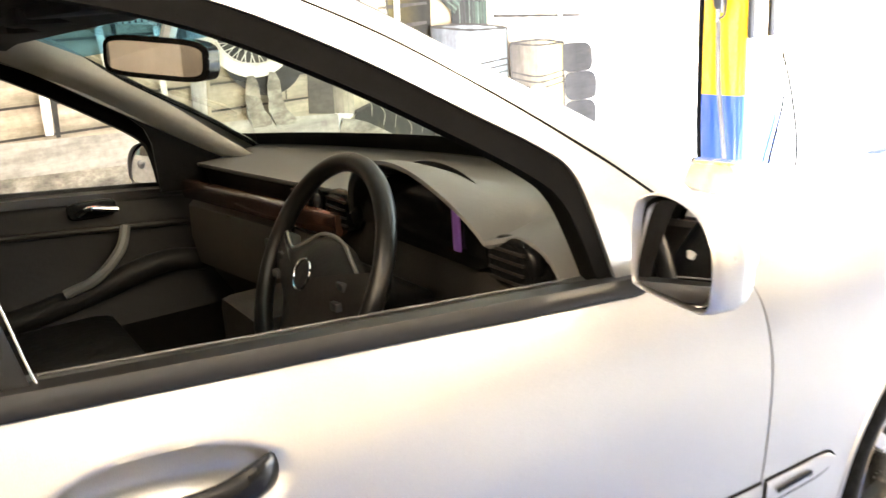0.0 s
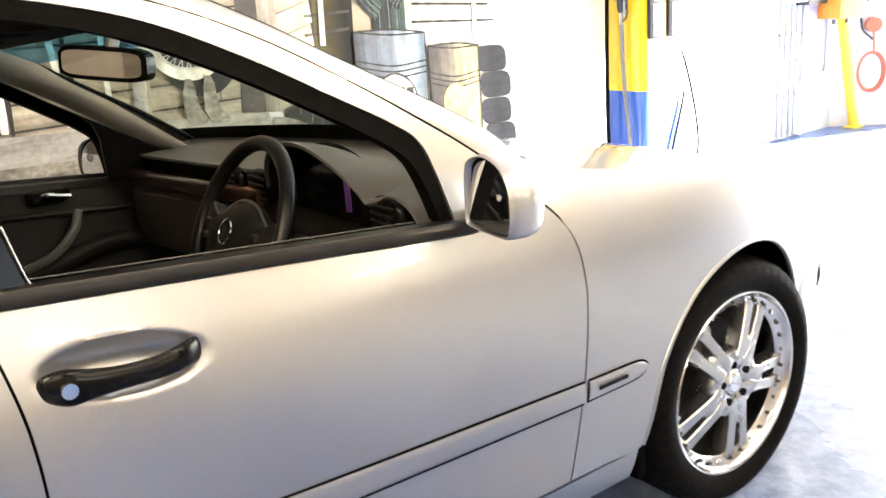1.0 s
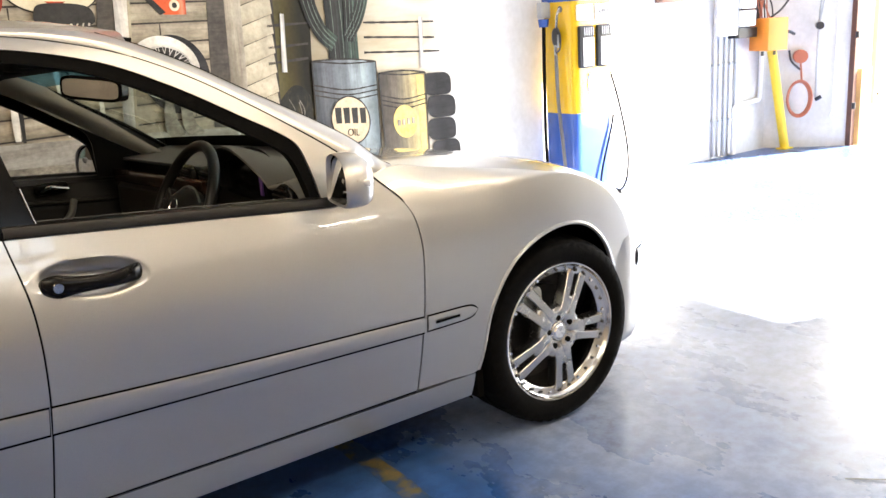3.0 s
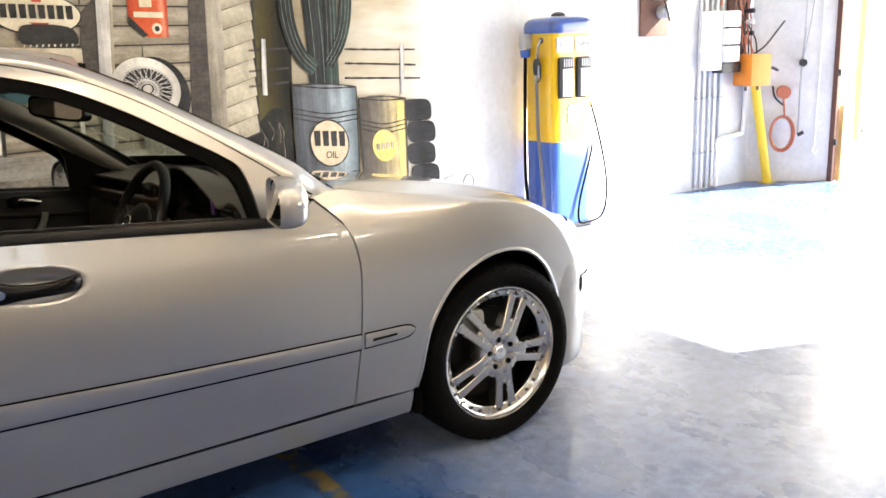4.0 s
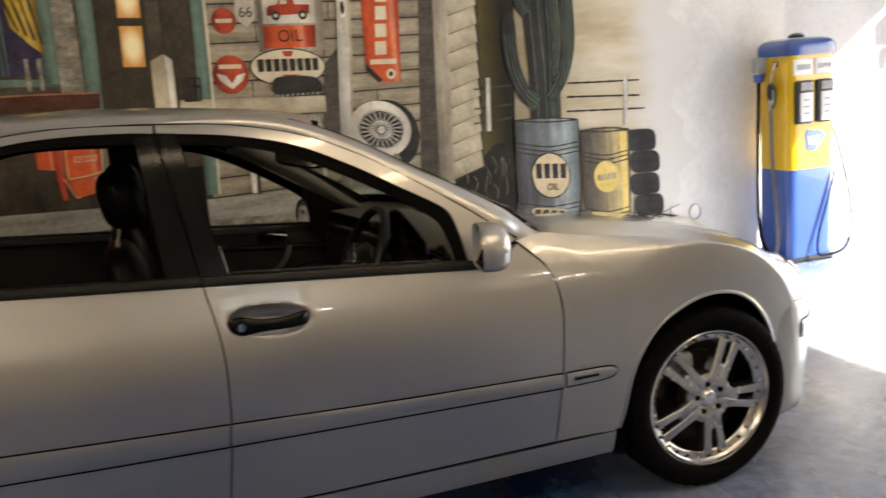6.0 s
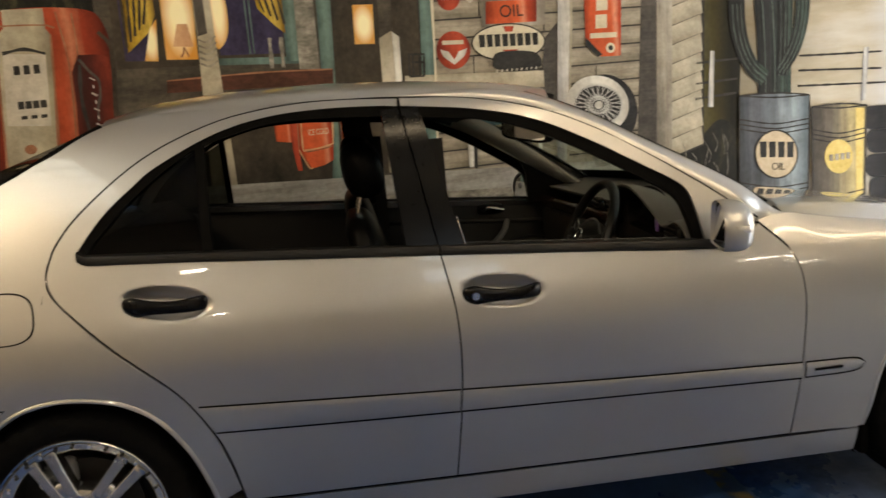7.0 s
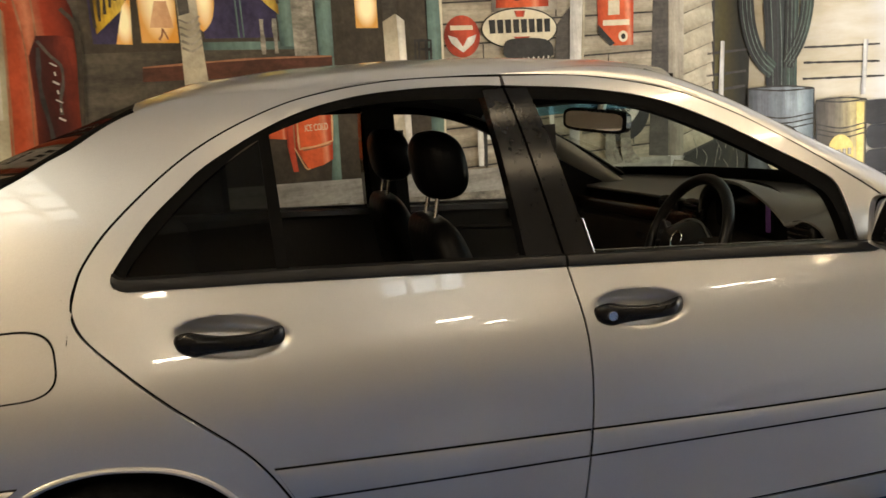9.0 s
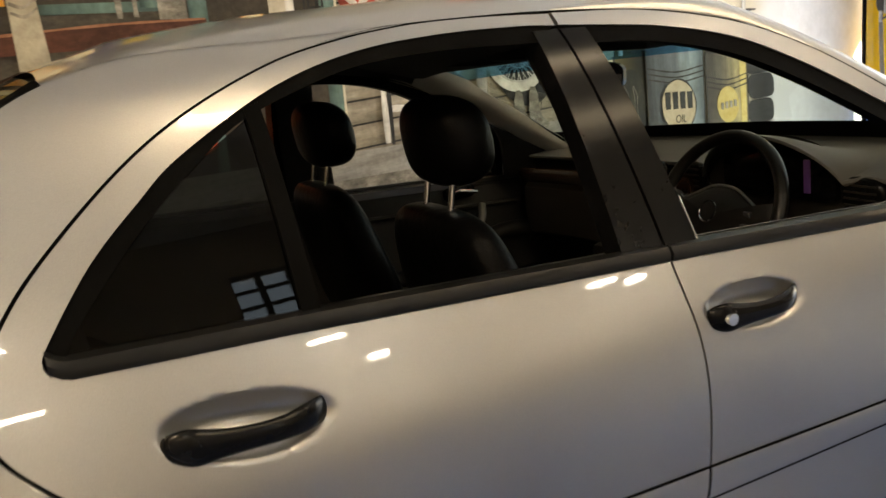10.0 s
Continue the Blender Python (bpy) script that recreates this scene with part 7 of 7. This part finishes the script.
# ---- petrol pump ----
pump = thing("petrol_pump", 4.065, 1.78, 0, 1, "old blue and yellow petrol pump with two hoses", "petrol pump")
pump.scale = (1.0, 1.0, 1.02)
PW, PD = 0.40, 0.32
def pump_block(z0, z1, w0, w1, d0, d1, r=0.03):
    bm = bmesh.new()
    rows = []
    for k in range(9):
        v = k / 8
        w, d = w0 + (w1 - w0) * v, d0 + (d1 - d0) * v
        out = rounded(0, 0, w / 2, d / 2, 9.0, 48)
        rows.append([(x, y, z0 + (z1 - z0) * v) for x, y in out] + [(out[0][0], out[0][1], z0 + (z1 - z0) * v)])
    vs = grid(bm, rows)
    bm.faces.new(vs[0][:-1])
    bm.faces.new(vs[-1][:-1])
    bmesh.ops.remove_doubles(bm, verts=bm.verts, dist=1e-5)
    return bm


part("plinth", boxed((0, 0, 0.02), (PW, PD, 0.04), 0.01), DARKSTEEL, pump, "dark steel plinth")
part("lower_case", pump_block(0.04, 0.66, PW, PW, PD, PD), BLUEP, pump, "blue enamelled lower casing")
part("upper_case", pump_block(0.661, 1.44, PW, PW + 0.01, PD, PD), YELLOW, pump, "yellow enamelled upper casing")
bm = bmesh.new()
rows = []
for z, f in ((1.435, 1.06), (1.475, 1.07), (1.51, 1.04), (1.535, 0.93), (1.55, 0.72), (1.555, 0.4), (1.556, 0.05)):
    out = rounded(0, 0, (PW + 0.02) * f / 2, (PD + 0.02) * f / 2, 6.0, 48)
    rows.append([(x, y, z) for x, y in out] + [(out[0][0], out[0][1], z)])
vs = grid(bm, rows)
bm.faces.new(vs[0][:-1])
bm.faces.new(vs[-1][:-1])
bmesh.ops.remove_doubles(bm, verts=bm.verts, dist=1e-5)
part("cap", bm, BLUEP, pump, "rounded blue cap")
part("cap_knob", lathe(bmesh.new(), [(0.0, 0.0), (0.05, 0.0), (0.055, -0.012), (0.03, -0.028), (0.0, -0.03)], 24, m=pose(0, 0, 1.556, -90)), DARKSTEEL, pump)
for k, x in enumerate((-0.092, 0.092)):
    part("grade_plate", boxed((x, -PD / 2 - 0.006, 1.355), (0.165, 0.012, 0.105), 0.004), WHITEP, pump, "white grade plate")
    w = part("counter_window", boxed((x, -PD / 2 - 0.012, 1.12), (0.150, 0.03, 0.29), 0.02), DARKSTEEL, pump, "black counter window frame")
    part("counter_glass", boxed((x + 0.012, -PD / 2 - 0.029, 1.085), (0.112, 0.006, 0.195), 0.004), WHITEP, w, "white counter face")
    for j in range(5):
        part("grille_slot", boxed((x - 0.028 + 0.022 * j, -PD / 2 - 0.030, 1.225), (0.008, 0.006, 0.055), 0.002), WHITEP, w)
    for j in range(3):
        part("counter_bar", boxed((x + 0.012, -PD / 2 - 0.033, 1.135 - 0.045 * j), (0.05, 0.003, 0.010), 0.001), GREYP, w)
words("SUPER", 0.042, DARKSTEEL, pump, pose(0.092, -PD / 2 - 0.0135, 1.355, 90), "grade_word")
part("grade_bar", boxed((-0.092, -PD / 2 - 0.0135, 1.355), (0.12, 0.003, 0.035), 0.001), GREYP, pump)
bm = bmesh.new()
prism(bm, [(-0.09, 0.90), (-0.07, 0.93), (0.06, 0.92), (0.09, 0.88), (0.0, 0.78), (-0.08, 0.80)], 0.004, Matrix.Translation((0.02, -PD / 2 - 0.005, 0)))
part("maker_shape", bm, BLUEP, pump, "blue maker's shape")
bm = bmesh.new()
prism(bm, [(-0.06, 0.88), (0.04, 0.885), (0.0, 0.82), (-0.05, 0.83)], 0.004, Matrix.Translation((0.02, -PD / 2 - 0.009, 0)))
part("maker_shape", bm, WHITEP, pump)


HOSE = plain("worn_grey_hose", (0.16, 0.155, 0.145), 0.4, vary=0.25, scale=20)


def nozzle(sx):
    f = sx * PW / 2
    part("nozzle_port", cyl(bmesh.new(), (f, -0.035, 1.385), (f + sx * 0.008, -0.035, 1.385), 0.022, n=16), DARKSTEEL, pump, "dark nozzle port")
    n = part("nozzle", tube(bmesh.new(), [(f + sx * 0.006, -0.034, 1.39), (f + sx * 0.030, -0.034, 1.355), (f + sx * 0.036, -0.028, 1.29), (f + sx * 0.036, -0.024, 1.22)], 0.011, n=10), ALLOY, pump, "worn metal fuel nozzle")
    part("nozzle_body", blob(bmesh.new(), (f + sx * 0.040, -0.022, 1.20), (0.020, 0.034, 0.062), 0.75, 18, 12), DARKSTEEL, n, "dark nozzle body")
    part("trigger_guard", tube(bmesh.new(), [(f + sx * 0.045, -0.035, 1.27), (f + sx * 0.052, -0.075, 1.21), (f + sx * 0.050, -0.07, 1.12), (f + sx * 0.042, -0.025, 1.09)], 0.006, n=8), DARKSTEEL, n)
    part("trigger", boxed((f + sx * 0.050, -0.052, 1.17), (0.010, 0.012, 0.09), 0.003), GREYP, n)
    part("swivel", cyl(bmesh.new(), (f + sx * 0.040, -0.020, 1.145), (f + sx * 0.038, -0.016, 1.075), 0.016, 0.013, 14), ALLOY, n)
    part("hose_bracket", boxed((f + sx * 0.045, 0.09, 1.385), (0.10, 0.05, 0.11), 0.012), GREYP, pump, "grey hose bracket")
    part("bracket_cup", cyl(bmesh.new(), (f + sx * 0.055, 0.085, 1.27), (f + sx * 0.055, 0.085, 1.325), 0.034, 0.042, 16), BLUEP, pump)


nozzle(-1)
nozzle(1)
part("screw_head", cyl(bmesh.new(), (-PW / 2 - 0.003, -0.09, 1.40), (-PW / 2 + 0.01, -0.09, 1.40), 0.012, n=12), COPPER, pump)
part("hose", tube(bmesh.new(), [(-PW / 2 - 0.055, 0.085, 1.28), (-PW / 2 - 0.060, 0.09, 0.85), (-PW / 2 - 0.060, 0.09, 0.40), (-PW / 2 - 0.050, 0.07, 0.16), (-PW / 2 - 0.035, 0.02, 0.06)], 0.013, n=10, res=40), RUBBER, pump, "black rubber fuel hose")
part("hose", tube(bmesh.new(), [(-PW / 2 - 0.038, -0.016, 1.08), (-PW / 2 - 0.040, -0.03, 0.75), (-PW / 2 - 0.045, -0.075, 0.42), (-PW / 2 - 0.045, -0.095, 0.18), (-PW / 2 - 0.045, -0.06, 0.055), (-PW / 2 - 0.035, 0.02, 0.06)], 0.013, n=10, res=50), HOSE, pump, "worn grey fuel hose")
part("hose", tube(bmesh.new(), [(PW / 2 + 0.04, -0.03, 1.08), (PW / 2 + 0.09, -0.12, 0.75), (PW / 2 + 0.16, -0.15, 0.40), (PW / 2 + 0.16, -0.16, 0.18), (PW / 2 + 0.08, -0.18, 0.06), (PW / 2 - 0.08, -0.19, 0.035), (PW / 2 - 0.17, -0.19, 0.06), (PW / 2 - 0.15, -0.18, 0.22), (PW / 2 - 0.04, -0.175, 0.52), (PW / 2 - 0.01, -0.17, 0.62)], 0.008, n=8, res=80), RUBBER, pump, "thin black rubber hose")

# ---- wall gear on the north-east wall ----
NE = math.degrees(math.atan2(CORNER[1] - KINK[1], CORNER[0] - KINK[0]))


def ne(x, out=0.0):
    return (x, KINK[1] + (CORNER[1] - KINK[1]) * (x - KINK[0]) / (CORNER[0] - KINK[0]) - out)


x, y = ne(5.42)
board = thing("switch_board", x, y, 1.42, NE, "old brown board with a grey switch and meter", "switch board")
part("backboard", boxed((0.02, -0.012, 0.25), (0.34, 0.024, 0.50), 0.004), BROWNB, board, "dark brown wooden backboard")
part("switch_box", boxed((0.09, -0.07, 0.38), (0.20, 0.10, 0.16), 0.012), GREYP, board, "grey metal switch box")
part("meter", cyl(bmesh.new(), (0.08, -0.03, 0.20), (0.08, -0.11, 0.20), 0.055, n=20), GREYP, board, "round grey meter")
part("lever", tube(bmesh.new(), [(0.05, -0.10, 0.30), (0.06, -0.12, 0.22), (0.10, -0.12, 0.12)], 0.010, n=8), DARKSTEEL, board, "dark switch lever")
part("feed_pipe", cyl(bmesh.new(), (0.0, -0.02, 0.5), (0.0, -0.02, 2.7), 0.012, n=10), GREYP, board, "thin feed pipe")
for k in range(5):
    x, y = ne(6.03 + 0.075 * k)
    c = thing("conduit", x, y, 0, NE, "thin vertical grey conduit on the white wall", "conduit", "wall conduits")
    part("pipe", tube(bmesh.new(), [(0, -0.018, 0.02), (0, -0.018, 1.5), (0, -0.018, CEIL - 0.02)], 0.014, n=10, res=6), WHITEP if k % 2 else PALEPIPE, c)
    for z in (0.35, 0.85, 2.1, 2.7):
        part("clip", boxed((0, -0.016, z), (0.05, 0.034, 0.02), 0.003), GREYP, c)
x, y = ne(6.21)
ub = thing("fuse_unit", x, y, 1.10, NE, "white fuse box with three stacked fuse holders", "fuse box")
part("case", boxed((-0.08, -0.055, 0.26), (0.20, 0.11, 0.52), 0.006), WHITEP, ub, "white metal case")
for k in range(3):
    part("fuse_holder", boxed((0.12, -0.075, 0.14 + 0.155 * k), (0.20, 0.15, 0.140), 0.014), WHITEP, ub, "white fuse holder")
part("base_block", boxed((0.15, -0.06, 0.015), (0.26, 0.12, 0.09), 0.006), DARKSTEEL, ub, "dark base block")
part("side_lever", tube(bmesh.new(), [(-0.18, -0.08, 0.22), (-0.23, -0.12, 0.24), (-0.27, -0.11, 0.17)], 0.012, n=8), WHITEP, ub)
x, y = ne(6.64)
ob_ = thing("orange_box", x, y, 0.94, NE - 12, "orange steel control box with a black switch", "control box")
part("case", boxed((0.02, -0.13, 0.145), (0.23, 0.26, 0.29), 0.008), ORANGEBOX, ob_, "orange painted case")
part("switch_plate", boxed((0.137, -0.20, 0.16), (0.008, 0.07, 0.09), 0.003), WHITEP, ob_)
part("switch_knob", tube(bmesh.new(), [(0.155, -0.20, 0.16), (0.20, -0.21, 0.155), (0.25, -0.22, 0.13)], 0.014, n=8), DARKSTEEL, ob_, "black switch handle")
for dx in (-0.12, 0.02):
    part("foot", boxed((dx, -0.22, -0.02), (0.02, 0.02, 0.04), 0.003), DARKSTEEL, ob_)
for k in range(7):
    a = -0.11 + 0.032 * k
    cab = part("cable", tube(bmesh.new(), [(a, -0.12, 0.28), (a + 0.03 * math.sin(k * 2.1), -0.10 - 0.03 * math.sin(k), 0.42), (a * 0.6 + 0.05 * math.cos(k * 1.7), -0.06, 0.58), (a * 0.4 + 0.02, -0.03, 0.78)], 0.007, n=6, res=20), COPPER if k % 3 else DARKSTEEL, ob_, "loose cable")
part("stray_cable", tube(bmesh.new(), [(0.05, -0.12, 0.29), (0.15, -0.15, 0.36), (0.27, -0.17, 0.50), (0.34, -0.18, 0.58)], 0.009, n=6, res=16), DARKSTEEL, ob_, "stiff black cable end")
x, y = ne(6.53)
jb = thing("junction_board", x, y, 1.52, NE, "brown board with a grey junction box and wiring", "junction box")
part("backboard", boxed((0.0, -0.015, 0.20), (0.26, 0.03, 1.0), 0.004), BROWNB, jb, "brown backboard")
part("grey_box", boxed((0.03, -0.07, 0.52), (0.22, 0.11, 0.36), 0.01), GREYP, jb, "grey steel box")
for k in range(3):
    part("insulator", cyl(bmesh.new(), (0.10, -0.04, -0.10 + 0.10 * k), (0.12, -0.12, -0.10 + 0.10 * k), 0.022, n=12), WHITEP if k % 2 else DARKSTEEL, jb)
for k in range(6):
    part("wire", tube(bmesh.new(), [(-0.09 + 0.03 * k, -0.05, 0.36), (-0.06 + 0.05 * math.sin(2.3 * k), -0.08, 0.15), (0.08 * math.cos(1.9 * k), -0.10, -0.10), (0.04 * math.sin(k), -0.09, -0.30)], 0.006, n=6, res=18), COPPER if k % 2 else DARKSTEEL, jb)
for k in range(3):
    part("drop_pipe", cyl(bmesh.new(), (-0.30 + 0.04 * k, -0.02, 0.15), (-0.30 + 0.04 * k, -0.02, CEIL - 1.54), 0.012, n=8), GREYP if k != 2 else COPPER, jb)
x, y = ne(6.70)
pole = thing("yellow_pole", 6.67, y - 0.14, 0, 0, "yellow painted steel pole leaning below the orange box", "pole")
bm = bmesh.new()
cyl(bm, (0.0, 0.0, 0.97), (0.20, -0.05, 0.012), 0.042, n=14)
part("shaft", bm, YPOLE, pole)
part("base", boxed((0.20, -0.05, 0.006), (0.14, 0.10, 0.012), 0.003), YPOLE, pole)
x, y = ne(6.30)
low = thing("low_pipe", x, y, 0, NE, "white pipe that bends along the foot of the wall", "pipe")
part("pipe", tube(bmesh.new(), [(0.0, -0.03, 0.01), (0.0, -0.03, 0.36), (0.01, -0.03, 0.43), (0.07, -0.03, 0.46), (0.30, -0.03, 0.48), (0.38, -0.03, 0.53), (0.39, -0.03, 0.95)], 0.022, n=10, res=40), WHITEP, low)

# corner wall: cable reel, rope
CW = math.degrees(math.atan2(JAMB[1] - CORNER[1], JAMB[0] - CORNER[0]))


def cw(f):
    return CORNER[0] + (JAMB[0] - CORNER[0]) * f, CORNER[1] + (JAMB[1] - CORNER[1]) * f


x, y = cw(0.40)
reel = thing("cable_reel", x, y, 0.80, CW, "red cable holder with a coil of copper-red cable", "cable")
part("holder", cyl(bmesh.new(), (0, -0.01, 0.06), (0, -0.09, 0.06), 0.062, n=20), COPPER, reel, "dark red round holder")
part("hook", tube(bmesh.new(), [(-0.10, -0.05, 0.12), (-0.08, -0.07, 0.02), (0.0, -0.06, -0.06)], 0.010, n=8), DARKSTEEL, reel)
for k in range(4):
    lp = [(0.095 * math.sin(2 * math.pi * j / 18 + k) * (1 + 0.05 * k), -0.05 - 0.012 * k, -0.33 + 0.155 * math.cos(2 * math.pi * j / 18 + k) * (1 + 0.03 * k)) for j in range(18)]
    part("coil", tube(bmesh.new(), lp + [lp[0]], 0.010, n=7, res=60), COPPER, reel, "loop of cable")
part("lead", tube(bmesh.new(), [(0.0, -0.07, 0.02), (0.01, -0.07, -0.08), (0.02, -0.06, -0.18)], 0.010, n=7), COPPER, reel)
x, y = cw(0.60)
rope = thing("pull_chain", x, y, 0.45, CW, "grey pull chain with a dark pulley on the white wall", "chain")
part("chain", tube(bmesh.new(), [(0, -0.04, 0.02), (0, -0.04, 0.6), (0.02, -0.04, 1.0)], 0.009, n=7), GREYP, rope)
part("pulley", cyl(bmesh.new(), (0.01, -0.02, 0.68), (0.01, -0.07, 0.68), 0.035, n=16), DARKSTEEL, rope)
for dx in (-0.02, 0.05):
    part("rope", tube(bmesh.new(), [(0.01, -0.045, 0.70), (dx + 0.04, -0.05, 1.5), (dx + 0.08, -0.06, 3.9)], 0.006, n=6), GREYP, rope)
part("weight", cyl(bmesh.new(), (0.0, -0.04, 0.0), (0.05, -0.05, 0.03), 0.018, n=10), DARKSTEEL, rope)
x, y = cw(0.82)
wr = thing("wall_wire", x, y, 0.35, CW, "thin white wire with a hook on the wall", "wire")
part("wire", tube(bmesh.new(), [(0, -0.012, 0.0), (0.01, -0.012, 1.2), (0.0, -0.012, 3.6)], 0.006, n=6), WHITEP, wr)
part("hook", tube(bmesh.new(), [(0, -0.02, 0.0), (-0.02, -0.03, -0.05), (0.0, -0.03, -0.08), (0.03, -0.03, -0.05)], 0.007, n=6), WHITEP, wr)

# small wall emblem: a plain ring beside the mural
em = thing("wall_ring", 3.30, wall_y(3.30) - 0.004, 0.42, WALL_TURN, "thin grey painted ring on the white wall", "painted mark")
lp = [(0.055 * math.cos(2 * math.pi * j / 24), 0, 0.055 * math.sin(2 * math.pi * j / 24)) for j in range(24)]
part("ring", tube(bmesh.new(), lp + [lp[0]], 0.004, n=6, res=48), GREYP, em)

# crack and yellow line in the floor
def floor_line(name, pts, w, mat, label):
    """A painted or broken line on the floor, with slightly uneven edges."""
    p = cr(pts, len(pts) * 8) if w > 0.02 else [np.array(q, float) for q in pts]
    rows = []
    for k, a in enumerate(p):
        d = p[min(k + 1, len(p) - 1)] - p[max(k - 1, 0)]
        q = np.array([-d[1], d[0]]) / max(1e-6, np.linalg.norm(d)) * w / 2
        f, h = (1 + 0.22 * (rnd.random() - 0.5), 1 + 0.22 * (rnd.random() - 0.5)) if w > 0.02 else (0.4 + rnd.random(), 0.4 + rnd.random())
        rows.append([(a[0] - f * q[0], a[1] - f * q[1], 0.004), (a[0] + h * q[0], a[1] + h * q[1], 0.004)])
    bm = bmesh.new()
    grid(bm, rows)
    return tagged(part(name, bm, mat, smooth=False), label, "floor mark", kind="structure")


def worn_yellow():
    m, n, l, b = material("worn_yellow_line")
    f = noise_tex(n, l, coords(n, l), 9.0, 6.0, 0.7)
    c = ramp(n, l, f, [(0.46, (0.018, 0.055, 0.15)), (0.56, (0.11, 0.095, 0.05)), (0.74, (0.22, 0.15, 0.035))])
    l.new(c, b.inputs["Base Color"])
    b.inputs["Roughness"].default_value = 0.45
    return m


pts = [(1.66 + 0.10 * k + 0.05 * (rnd.random() - 0.5), -1.70 - 0.06 * k + 0.06 * (rnd.random() - 0.5)) for k in range(12)]
floor_line("floor_crack", pts, 0.010, DARKSTEEL, "thin dark crack across the floor")
YLINE = worn_yellow()
floor_line("floor_stripe", [(0.68, -0.42), (0.68, -0.75), (0.66, -1.12)], 0.075, YLINE, "worn yellow stripe on the blue floor")
